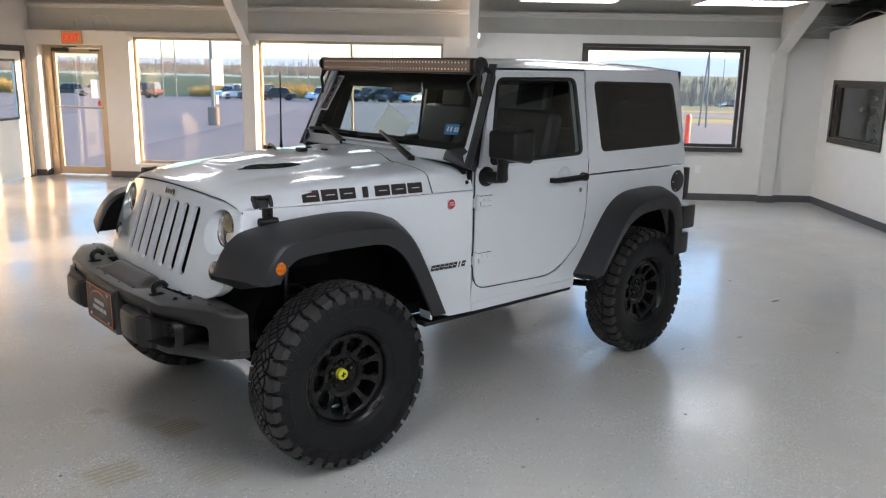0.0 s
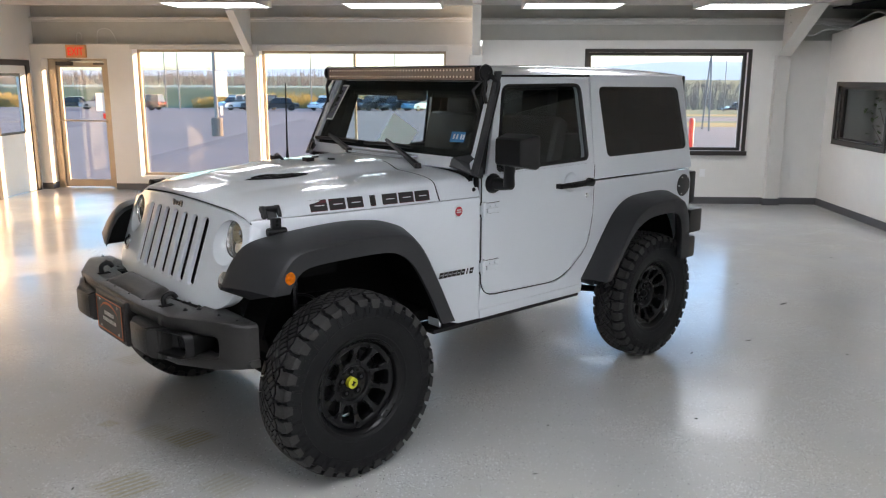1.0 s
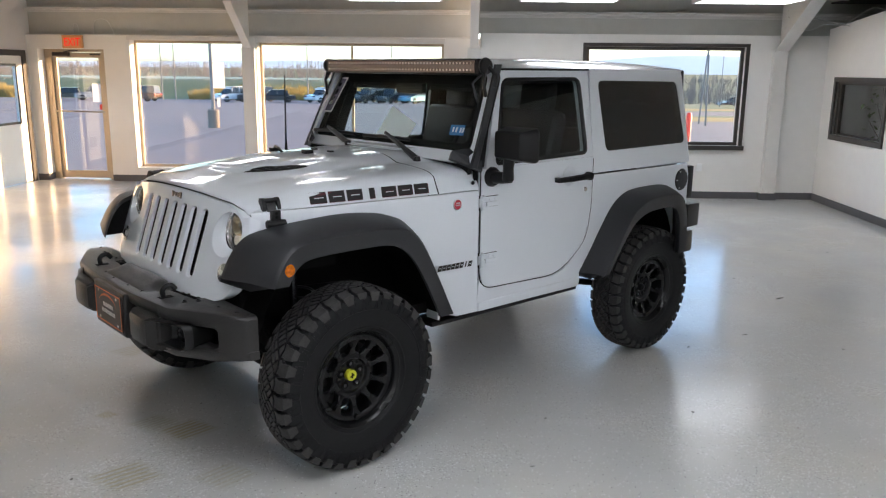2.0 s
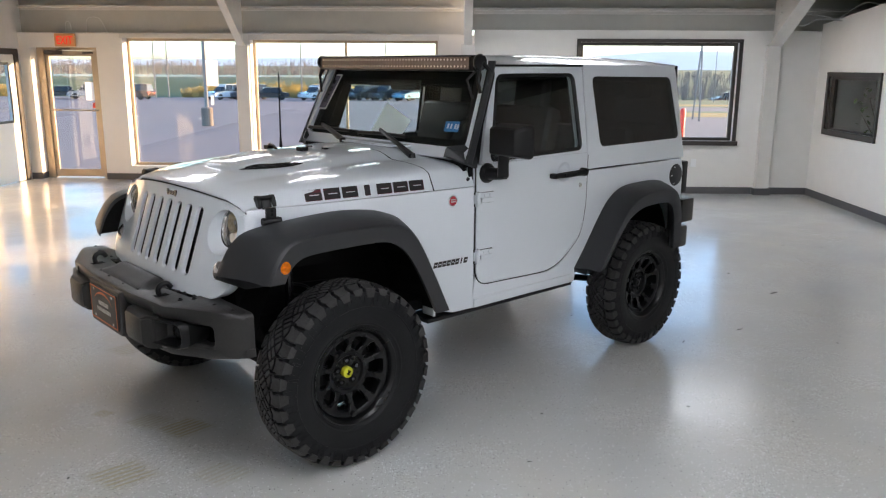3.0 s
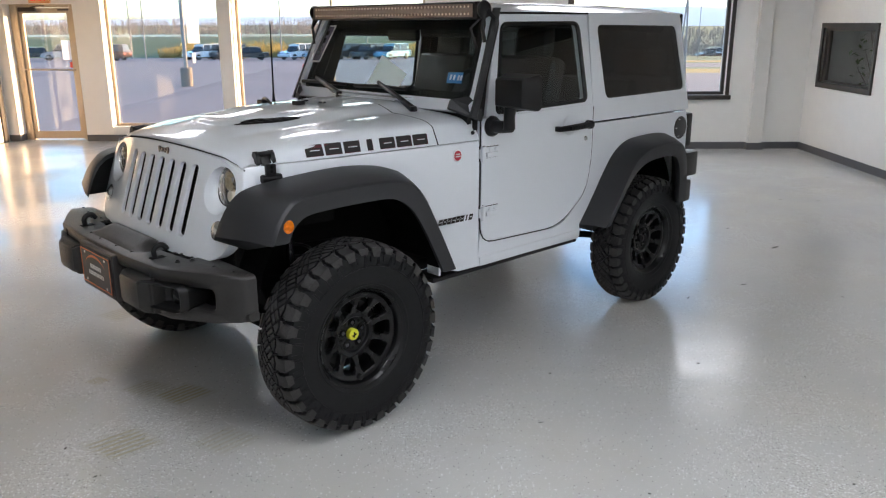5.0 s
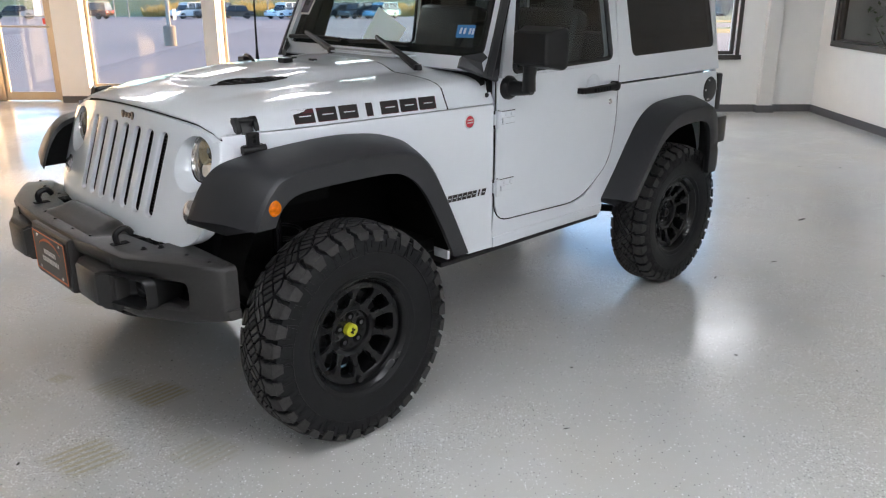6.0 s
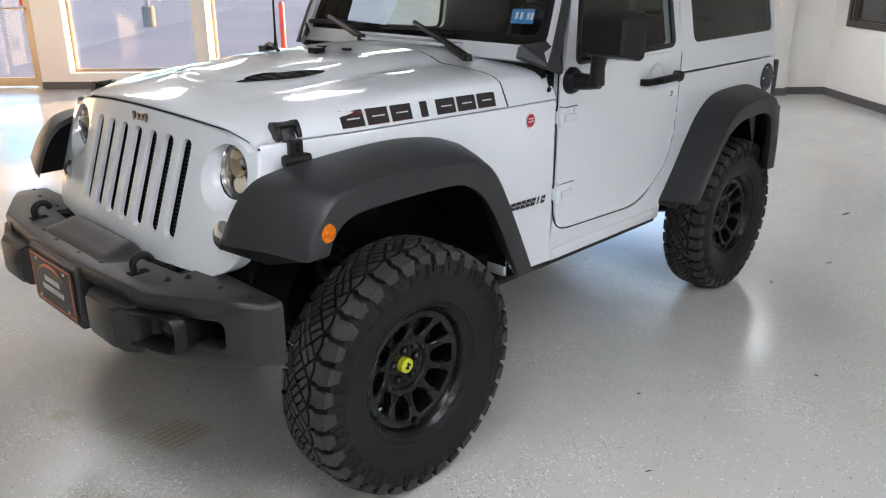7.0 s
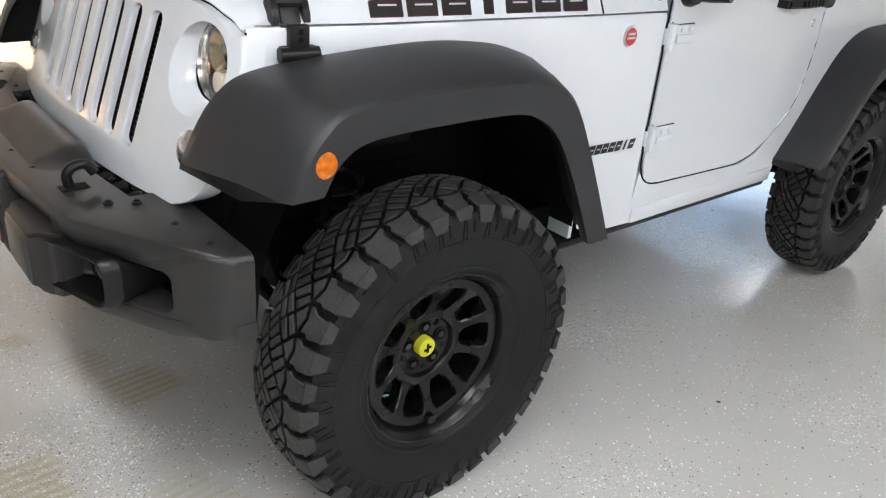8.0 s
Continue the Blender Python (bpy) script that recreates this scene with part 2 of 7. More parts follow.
M = {
    "floor": epoxy_floor(),
    "wall": material("white_wall_paint", (0.81, 0.80, 0.77), 0.55, vary=0.03, bump=0.06, bump_scale=160),
    "vinyl": material("white_vinyl_liner", (0.54, 0.54, 0.505), 0.5, vary=0.05, bump=0.05, bump_scale=30),
    "steel": material("painted_steel", (0.70, 0.69, 0.66), 0.4, vary=0.06, bump=0.05),
    "base": material("grey_cove_base", (0.10, 0.10, 0.105), 0.5, vary=0.12),
    "bronze": material("bronze_frame", (0.055, 0.048, 0.043), 0.42, metal=0.2, vary=0.12),
    "alu": material("tan_aluminium", (0.46, 0.38, 0.28), 0.38, metal=0.35, vary=0.08),
    "void": material("roof_shade_black", (0.03, 0.03, 0.032), 0.8),
    "car_white": material("white_car_paint", (0.71, 0.745, 0.79), 0.28, coat=1.0, vary=0.006, rvary=0.0, scale=1.5, fine=3.0),
    "plastic": material("black_textured_plastic", (0.0215, 0.0225, 0.0250), 0.44, spec=0.5, vary=0.12, bump=0.2, bump_scale=420, rvary=0.05),
    "bumper": material("black_coated_steel", (0.024, 0.0229, 0.0222), 0.36, spec=0.5, vary=0.2, bump=0.22, bump_scale=330, rvary=0.07),
    "black": material("satin_black", (0.006, 0.006, 0.0065), 0.36, vary=0.1, spec=0.35, rvary=0.05),
    "wheel": material("gloss_black_alloy", (0.0040, 0.0042, 0.0048), 0.28, vary=0.1, spec=0.28, coat=0.12, rvary=0.05),
    "rubber": material("tyre_rubber", (0.0092, 0.0096, 0.0105), 0.50, spec=0.22, vary=0.3, scale=14, bump=0.25, bump_scale=200),
    "tread": material("dusty_tread_rubber", (0.036, 0.035, 0.0342), 0.55, spec=0.34, vary=0.3, scale=9, bump=0.2, bump_scale=200),
    "under": material("dusty_black_underside", (0.005, 0.005, 0.005), 0.75, spec=0.2, vary=0.25),
    # flat black for joints and openings, and for shade painted into recesses
    "gap": material("shut_line", (0.004, 0.004, 0.004), 0.8, spec=0.2),
    "chrome": material("chrome", (0.75, 0.75, 0.75), 0.12, metal=1.0, vary=0.03),
    "amber": material("amber_lens", (0.56, 0.135, 0.0), 0.25, vary=0.35, scale=70, coat=0.15, spec=0.25, bump=0.3, bump_scale=160),
    "yellow": material("yellow_cap", (0.62, 0.62, 0.03), 0.4),
    "decal": material("black_decal", (0.016, 0.013, 0.013), 0.35),
    "decal_red": material("dark_red_decal", (0.09, 0.012, 0.02), 0.4),
    "badge": material("red_badge", (0.48, 0.03, 0.05), 0.3),
    "paper": thin_paper(material("white_paper", (0.85, 0.85, 0.84), 0.7, vary=0.02)),
    "blue": material("blue_sticker", (0.05, 0.22, 0.48), 0.5),
    "orange": material("orange_print", (0.62, 0.16, 0.05), 0.5),
    "grey_print": material("pale_print", (0.62, 0.62, 0.60), 0.5),
    "plate": material("dark_plate", (0.035, 0.030, 0.028), 0.4),
    "interior": material("dark_interior", (0.012, 0.012, 0.012), 0.7, spec=0.25, vary=0.2),
    "seat": material("dark_leather", (0.013, 0.012, 0.012), 0.5, vary=0.2, bump=0.2),
    "sign_red": glow("exit_letters", (0.75, 0.02, 0.01), 0.22),
    "sign": material("exit_face", (0.66, 0.36, 0.15), 0.5, vary=0.04),
    "lens": material("clear_lens_bowl", (0.55, 0.56, 0.58), 0.14, metal=0.85, vary=0.1),
    # golden reflection of the headlamp bowl, painted into its metal colour
    "glint_bowl": material("gold_glint_bowl", (0.72, 0.58, 0.40), 0.16, metal=0.9, vary=0.2, scale=30),
    "fog": material("dim_fog_lens", (0.04, 0.04, 0.044), 0.15, metal=0.6, vary=0.2, scale=60),
    "sheet": thin_paper(material("office_paper", (0.93, 0.94, 0.96), 0.6, vary=0.02), 0.6),
    "glass_clear": pane("clear_glass", (0.93, 0.95, 0.95)),
    "glass_ws": pane("windscreen_glass", (0.90, 0.985, 0.965), 0.03),
    "glass_door": pane("tinted_glass", (0.88, 0.95, 0.94), 0.03),
    "glass_driver": pane("smoked_glass", (0.66, 0.72, 0.71), 0.07),
    "glass_dark": pane("privacy_glass", (0.05, 0.055, 0.054), 0.065),
    "tube": glow("troffer_diffuser", (0.97, 0.97, 1.0), 1.40),
    "asphalt": material("asphalt", (0.20, 0.168, 0.166), 0.85, vary=0.25, scale=0.15, fine=8.0),
    "scrub": material("golden_scrub", (0.40, 0.27, 0.07), 0.95, vary=0.4, scale=0.2, fine=3.0),
    "grass": material("winter_grass", (0.13, 0.15, 0.055), 0.95, vary=0.4, scale=0.12, fine=3.0),
    "concrete": material("concrete", (0.42, 0.39, 0.35), 0.9, vary=0.15),
    "hill": material("hazed_hill", (0.34, 0.36, 0.38), 1.0, vary=0.15, scale=0.01, fine=0.1),
    "bark": material("bare_branches", (0.25, 0.205, 0.18), 0.95, vary=0.3),
    "red": material("red_plastic", (0.75, 0.05, 0.03), 0.4),
    "footing": material("stained_footing", (0.24, 0.19, 0.15), 0.9, vary=0.2),
    "pole": material("weathered_pole", (0.30, 0.27, 0.24), 0.8, vary=0.2),
    "speck": material("dark_litter", (0.05, 0.045, 0.04), 0.8),
    "leaf": material("plant_leaf", (0.10, 0.16, 0.04), 0.5, vary=0.3, scale=10),
    "lens_bar": material("ribbed_bar_lens", (0.42, 0.32, 0.26), 0.20, metal=0.5, vary=0.15, scale=40),
    "diode": material("pale_diode", (0.88, 0.76, 0.62), 0.25, vary=0.1),
    "chrome_dark": material("dark_chrome", (0.10, 0.10, 0.11), 0.25, metal=0.9),
    "steel_dark": material("dull_brake_steel", (0.03, 0.03, 0.03), 0.5, metal=0.6, vary=0.2),
    "sticker_dark": material("dark_sticker", (0.05, 0.04, 0.07), 0.4),
}

# aerial haze put into the far hills' own material, as a faint pale glow
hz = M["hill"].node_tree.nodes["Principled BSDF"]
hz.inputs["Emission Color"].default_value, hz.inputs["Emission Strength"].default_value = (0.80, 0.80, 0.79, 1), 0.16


# ---------------------------------------------------------------- building helpers
def mesh_of(name, bm, mat, smooth=False, angle=35):
    bmesh.ops.recalc_face_normals(bm, faces=bm.faces)
    me = bpy.data.meshes.new(name)
    bm.to_mesh(me)
    bm.free()
    me.materials.append(M[mat] if isinstance(mat, str) else mat)
    if smooth:
        me.shade_smooth()
        me.set_sharp_from_angle(angle=radians(angle))
    return me


def part(name, bm, mat, parent, label="", smooth=False, angle=35, even=False):
    ob = new(name, mesh_of(name, bm, mat, smooth, angle))
    ob.parent = parent
    if even:
        wn_mod = ob.modifiers.new("even", "WEIGHTED_NORMAL")
        wn_mod.keep_sharp, wn_mod.weight = True, 60
    if label:
        tagged(ob, label)
    return ob


def solo(name, bm, mat, label, category, m=Matrix(), kind="", smooth=False, group=""):
    ob = new(name, mesh_of(name, bm, mat, smooth))
    ob.matrix_basis = m
    return tagged(ob, label, category, group, kind)


def thing(name, label, category, m=Matrix(), group="", kind=""):
    ob = new(name)
    ob.empty_display_size = 0.1
    ob.matrix_basis = m
    return tagged(ob, label, category, group, kind)


def B():
    return bmesh.new()


def box(bm, x0, x1, y0, y1, z0, z1, bevel=0.0, seg=2, m=None):
    r = bmesh.ops.create_cube(bm, size=1.0)
    vs = r["verts"]
    for v in vs:
        v.co = Vector(((x0 + x1) / 2 + v.co.x * (x1 - x0), (y0 + y1) / 2 + v.co.y * (y1 - y0), (z0 + z1) / 2 + v.co.z * (z1 - z0)))
    if m is not None:
        for v in vs:
            v.co = m @ v.co
    if bevel:
        es = list({e for v in vs for e in v.link_edges})
        bmesh.ops.bevel(bm, geom=es, offset=bevel, segments=seg, affect="EDGES", profile=0.6)
    return bm


def loft(bm, rings, closed=True, caps=True):
    """Skin over rings of points of equal length."""
    rows = [[bm.verts.new(p) for p in ring] for ring in rings]
    n = len(rows[0])
    for a, b in zip(rows, rows[1:]):
        for i in range(n if closed else n - 1):
            j = (i + 1) % n
            bm.faces.new((a[i], a[j], b[j], b[i]))
    if caps and closed:
        bm.faces.new(rows[0])
        bm.faces.new(rows[-1])
    return bm


def tube(bm, pts, r, n=10, caps=True):
    pts = [Vector(p) for p in pts]
    rs = r if isinstance(r, (list, tuple)) else [r] * len(pts)
    rings, side = [], None
    for i, p in enumerate(pts):
        d = (pts[min(i + 1, len(pts) - 1)] - pts[max(i - 1, 0)]).normalized()
        if side is None:
            side = d.orthogonal().normalized()
        side = (side - d * side.dot(d)).normalized()
        up = d.cross(side)
        rings.append([p + rs[i] * (math.cos(a) * side + math.sin(a) * up) for a in (2 * math.pi * k / n for k in range(n))])
    return loft(bm, rings, True, caps)


def revolve(bm, profile, n=48, axis="y", centre=(0, 0, 0), closed=False):
    """profile: (radius, along) pairs turned round an axis through the centre."""
    rings = []
    c = Vector(centre)
    for k in range(n):
        a = 2 * math.pi * k / n
        ring = []
        for r, h in profile:
            p = {"y": (r * math.cos(a), h, r * math.sin(a)), "z": (r * math.cos(a), r * math.sin(a), h), "x": (h, r * math.cos(a), r * math.sin(a))}[axis]
            ring.append(bm.verts.new(c + Vector(p)))
        rings.append(ring)
    m = len(profile)
    for k in range(n):
        a, b = rings[k], rings[(k + 1) % n]
        for i in range(m if closed else m - 1):
            j = (i + 1) % m
            if a[i].co != b[i].co or a[j].co != b[j].co:
                bm.faces.new((a[i], a[j], b[j], b[i]))
    bmesh.ops.remove_doubles(bm, verts=bm.verts, dist=1e-5)
    return bm


def smooth_line(pts, k=4):
    """Catmull-Rom through points."""
    pts = [Vector(p) for p in pts]
    out = []
    for i in range(len(pts) - 1):
        p0, p1, p2, p3 = pts[max(i - 1, 0)], pts[i], pts[i + 1], pts[min(i + 2, len(pts) - 1)]
        for s in range(k):
            t = s / k
            out.append(0.5 * (2 * p1 + (p2 - p0) * t + (2 * p0 - 5 * p1 + 4 * p2 - p3) * t * t + (3 * p1 - p0 - 3 * p2 + p3) * t ** 3))
    return out + [pts[-1]]


def rounded(poly, radii, seg=5):
    """A polygon (2D) with its corners rounded."""
    out = []
    n = len(poly)
    rad = radii if isinstance(radii, (list, tuple)) else [radii] * n
    for i in range(n):
        p, a, b = Vector(poly[i]), Vector(poly[i - 1]), Vector(poly[(i + 1) % n])
        r = rad[i]
        if r <= 0:
            out.append(p)
            continue
        u, v = (a - p), (b - p)
        d = min(r, u.length * 0.45, v.length * 0.45)
        s, e = p + u.normalized() * d, p + v.normalized() * d
        for k in range(seg + 1):
            t = k / seg
            out.append((1 - t) ** 2 * s + 2 * t * (1 - t) * p + t * t * e)
    return out


def clear_holes(bm, faces, holes):
    """Takes away faces that close an opening: those whose corners all lie on its rim."""
    for h in holes:
        rim = {tuple(round(c, 5) for c in p) for p in h}
        shut = [f for f in faces if f.is_valid and all(tuple(round(c, 5) for c in v.co) in rim for v in f.verts)]
        bmesh.ops.delete(bm, geom=shut, context="FACES_ONLY")


def panel(bm, outline, holes, place, thick, bevel=0.0):
    """A sheet from 2D outlines, with holes: place(u, v, d) gives the point at depth d."""
    loops = [outline] + list(holes)
    for d in (0.0, thick):
        edges = []
        for lp in loops:
            vs = [bm.verts.new(place(p[0], p[1], d)) for p in lp]
            edges += [bm.edges.new((vs[i], vs[(i + 1) % len(vs)])) for i in range(len(vs))]
        made = bmesh.ops.triangle_fill(bm, edges=edges, use_beauty=True, use_dissolve=False)["geom"]
        clear_holes(bm, [f for f in made if isinstance(f, bmesh.types.BMFace)], [[place(p[0], p[1], d) for p in h] for h in holes])
        if d == 0.0:
            front = edges
        else:
            back = edges
    rim = []
    for a, b in zip(front, back):
        rim.append(bm.faces.new((a.verts[0], a.verts[1], b.verts[1], b.verts[0])))
    return bm


def flip_y(bm):
    for v in bm.verts:
        v.co.y = -v.co.y
    return bm


def lerp(x, table):
    """Piecewise linear; table in rising or falling order of its first column."""
    t = sorted(table)
    if x <= t[0][0]:
        return t[0][1]
    for (a, p), (b, q) in zip(t, t[1:]):
        if x <= b:
            return p + (q - p) * (x - a) / (b - a)
    return t[-1][1]


# ---------------------------------------------------------------- the hall
YL, YR, XL, XR, YS = 13.62, 12.60, -7.40, 5.35, -8.0     # back wall (two planes), side walls, wall behind
LEDGE_L, LEDGE_R, CEIL = 2.42, 2.465, 3.06


def wall_pieces(bm, x0, x1, y0, y1, z0, z1, holes):
    """A wall along x with openings (x0, x1, z0, z1) that go through it."""
    at = x0
    for a, b, c, d in sorted(holes):
        box(bm, at, a, y0, y1, z0, z1)
        if c > z0:
            box(bm, a, b, y0, y1, z0, c)
        if d < z1:
            box(bm, a, b, y0, y1, d, z1)
        at = b
    box(bm, at, x1, y0, y1, z0, z1)
    return bm


def turned(bm):
    """From a wall along x to one along y: (x, y) become (y, x)."""
    for v in bm.verts:
        v.co.x, v.co.y = v.co.y, v.co.x
    return bm


bm = box(B(), XL - 0.3, 9.0, YS - 0.3, YR + 0.3, -0.12, 0.0)
box(bm, XL - 0.3, 0.16, YR + 0.3, YL + 0.3, -0.12, 0.0)
solo("floor", bm, "floor", "glossy grey epoxy showroom floor with scattered flakes", "floor", ROOM, "structure")

DOOR = (-7.225, -6.10, 0.0, 2.20)      # the entrance door stands back in its opening
W1 = (-5.66, -3.77, 0.23, 2.355)
W2 = (-3.53, -0.43, 0.23, 2.335)
solo("wall_north", wall_pieces(B(), XL, 0.16, YL, YL + 0.34, 0, LEDGE_L, [DOOR, W1, W2]), "wall",
     "white painted wall with large shop windows", "wall", ROOM, "structure")
WR = (1.76, 4.14, 0.82, 2.29)
solo("wall_north_east", wall_pieces(B(), 0.16, 9.0, YR, YR + 0.28, 0, LEDGE_R, [WR]), "wall",
     "white painted wall with one wide window", "wall", ROOM, "structure")
solo("wall_return", box(B(), 0.16, 0.30, YR + 0.28, YL + 0.28, 0, LEDGE_R), "wall", "short white return wall", "wall", ROOM, "structure")
bm = box(B(), XL, 0.02, YL + 0.14, YL + 0.28, LEDGE_L, CEIL)
box(bm, 0.02, 9.0, YR + 0.12, YR + 0.28, LEDGE_R, CEIL)
solo("wall_upper", bm, "vinyl", "pale vinyl-lined upper wall above the ledge", "wall", ROOM, "structure")
LD = (12.36, 13.46, 0.0, 2.11)
bm = turned(wall_pieces(B(), YS, YL + 0.28, XL - 0.15, XL, 0, CEIL, [LD]))
solo("wall_west", bm, "wall", "white painted side wall with a half-glazed door", "wall", ROOM, "structure")
RW = (10.66, 12.21, 0.975, 1.865)
bm = turned(wall_pieces(B(), YS, YR, XR, XR + 0.14, 0, 2.56, [RW]))
for v in bm.verts:
    if v.co.z > 2.5:
        v.co.z += 0.10 * (YR - v.co.y) if v.co.y > 9 else 0.30
solo("wall_east", bm, "wall", "white painted office partition below an open dark roof space", "wall", ROOM, "structure")
# unseen wall added to close the hall, set back and dulled against bounce light
solo("wall_south", box(B(), XL - 0.15, 9.0, YS - 0.15, YS, 0, CEIL), "vinyl", "assumed plain pale wall behind the viewer", "wall", ROOM, "structure")
bm = box(B(), 8.9, 9.0, YS, YR + 0.12, 0, CEIL)
solo("wall_office", bm, "wall", "pale far wall of the office", "wall", ROOM, "structure")
bm = box(B(), XL - 0.15, 9.0, YS - 0.15, YR + 0.28, CEIL, CEIL + 0.1)
box(bm, XL - 0.15, 0.3, YR + 0.28, YL + 0.28, CEIL, CEIL + 0.1)
solo("ceiling", bm, "vinyl", "pale lined metal roof underside", "ceiling", ROOM, "structure")
# near-black sheet: the shade under the open roof is put into its colour
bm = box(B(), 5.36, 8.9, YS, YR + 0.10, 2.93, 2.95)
solo("roof_space", bm, "void", "near-black sheet above the office, painted as the open roof's shade", "ceiling", ROOM, "structure")

# cove base
bm = B()
for a, b in ((XL, DOOR[0]), (DOOR[1], 0.155)):
    box(bm, a + 0.001, b - 0.001, YL - 0.012, YL - 0.001, 0, 0.105)
box(bm, 0.16, 4.50, YR - 0.012, YR - 0.001, 0, 0.105)
box(bm, 4.76, XR - 0.013, YR - 0.012, YR - 0.001, 0, 0.105)
box(bm, XR - 0.012, XR - 0.001, YS, YR - 0.001, 0, 0.105)
box(bm, 4.515, 4.745, YR - 0.124, YR - 0.113, 0, 0.105)
for a in (4.504, 4.745):
    box(bm, a, a + 0.011, YR - 0.124, YR - 0.002, 0, 0.105)
box(bm, XL + 0.001, XL + 0.012, YS, LD[0] - 0.06, 0, 0.105)
box(bm, 0.147, 0.159, YR, YL - 0.013, 0, 0.105)
box(bm, DOOR[0] + 0.001, DOOR[0] + 0.010, YL - 0.012, YL + 0.20, 0, 0.105)
solo("baseboard", bm, "base", "dark grey vinyl cove base along the walls", "baseboard", ROOM, "structure")

# horizontal rails of the upper wall, and the roof purlin at the lamps
bm = B()
box(bm, XL + 0.02, -0.02, YL + 0.02, YL + 0.14, 2.835, 2.868, 0.004)
box(bm, XL + 0.02, -0.02, YL + 0.10, YL + 0.14, 2.80, 2.835)
box(bm, 0.14, 9.0, YR + 0.00, YR + 0.12, 2.745, 2.785, 0.004)
box(bm, 0.14, 9.0, YR + 0.08, YR + 0.12, 2.70, 2.745)
solo("wall_rail", bm, "steel", "pale steel rails running along the upper wall", "trim", ROOM, "structure")
bm = B()
for y in (12.05, 9.6, 7.2, 4.8, 2.4, 0.0, -2.4, -4.8):
    box(bm, XL, 5.34, y, y + 0.07, 2.93, CEIL - 0.002, 0.004)
solo("roof_purlin", bm, "steel", "pale steel roof purlins", "trim", ROOM, "structure")
bm = B()
box(bm, XL + 0.01, -0.05, YL - 0.02, YL + 0.12, LEDGE_L, LEDGE_L + 0.018)
box(bm, W1[0] - 0.02, W1[1] + 0.03, YL - 0.055, YL - 0.002, W1[3] - 0.005, LEDGE_L - 0.002, 0.006)
box(bm, W2[0] - 0.02, W2[1] + 0.03, YL - 0.03, YL - 0.002, W2[3] - 0.005, LEDGE_L - 0.002, 0.006)
solo("trim", bm, "steel", "pale ledge and window head trim", "trim", ROOM, "structure")


def portal(x, y, ledge, width, haunch, name_label, upper=0.12):
    """Steel frame: a column at the wall, a sloping haunch and a rafter under the roof."""
    ob = thing("steel_frame", name_label, "steel column", ROOM, group="steel frames of the hall")
    h = width / 2
    bm = B()
    box(bm, x - h, x + h, y - 0.10, y, 0.0, 2.25, 0.004)
    part("column", bm, "steel", ob)
    prof = [(y - 0.02, 2.25), (y - 0.02, CEIL - 0.01), (y - haunch - 0.1, CEIL - 0.01), (y - haunch - 0.1, 2.93), (y - haunch, 2.90), (y - 0.10, 2.25)]
    bm = loft(B(), [[Vector((x + s * 0.012, p[0], p[1])) for p in prof] for s in (-1, 1)])
    part("web_plate", bm, "steel", ob)
    bm = B()
    h = upper / 2
    a, b = Vector((0, y - 0.10, 2.25)), Vector((0, y - haunch, 2.90))
    nrm = Vector((0, (b - a).z, -(b - a).y)).normalized() * -0.014
    ring = lambda p: [Vector((x - h, p.y, p.z)), Vector((x + h, p.y, p.z)), Vector((x + h, p.y, p.z)) + nrm, Vector((x - h, p.y, p.z)) + nrm]  # noqa: E731
    loft(bm, [ring(a), ring(b)])
    part("haunch_flange", bm, "steel", ob)
    part("rafter", box(B(), x - h, x + h, YS, y - haunch, 2.905, 2.925), "steel", ob)
    for k in range(4):
        part("bolt", revolve(B(), [(0.0, -0.012), (0.014, -0.012), (0.014, 0.0)], 6, "x", (x - 0.013, y - 0.18 - 0.02 * k, 2.45 + 0.12 * k)), "steel", ob)
    return ob


portal(-3.65, YL - 0.01, LEDGE_L, 0.21, 1.15, "white painted tapered steel frame between two shop windows")
portal(0.06, YR - 0.01, LEDGE_R, 0.20, 1.05, "white painted tapered steel frame at the wall step")
portal(4.63, YR - 0.01, LEDGE_R, 0.20, 1.25, "white painted tapered steel frame beside the wide window", 0.2)


def shop_window(name, o, y, mat, width, uprights, label, reveal=0.2):
    x0, x1, z0, z1 = o
    ob = thing(name, label, "window", ROOM, kind="structure")
    w = width
    yy = y + reveal
    bm = B()
    box(bm, x0, x1, yy, yy + 0.05, z0, z0 + w, 0.004)
    box(bm, x0, x1, yy, yy + 0.05, z1 - w, z1, 0.004)
    box(bm, x0, x0 + w, yy, yy + 0.05, z0 + w, z1 - w, 0.004)
    box(bm, x1 - w, x1, yy, yy + 0.05, z0 + w, z1 - w, 0.004)
    part("window_frame", bm, mat, ob)
    xs = [x0 + w] + [u for u in uprights] + [x1 - w]
    for u in uprights:
        part("mullion", box(B(), u - w * 0.45, u + w * 0.45, yy - 0.01, yy + 0.045, z0 + w, z1 - w, 0.004), mat, ob)
    for a, b in zip(xs, xs[1:]):
        p = part("pane", box(B(), a, b, yy + 0.022, yy + 0.028, z0 + w, z1 - w), "glass_clear", ob)
        p.visible_shadow = False
    return ob


shop_window("window_1", W1, YL, "alu", 0.045, [], "large shop window in a tan aluminium frame")
shop_window("window_2", W2, YL, "alu", 0.045, [-1.97], "two-pane shop window in a tan aluminium frame")
w3 = shop_window("window_3", WR, YR, "bronze", 0.05, [], "wide window in a dark bronze frame", 0.06)
bm = B()
box(bm, WR[0] - 0.055, WR[1] + 0.055, YR - 0.025, YR - 0.001, WR[3], WR[3] + 0.05, 0.004)
box(bm, WR[0] - 0.055, WR[1] + 0.075, YR - 0.06, YR - 0.001, WR[2] - 0.065, WR[2], 0.004)
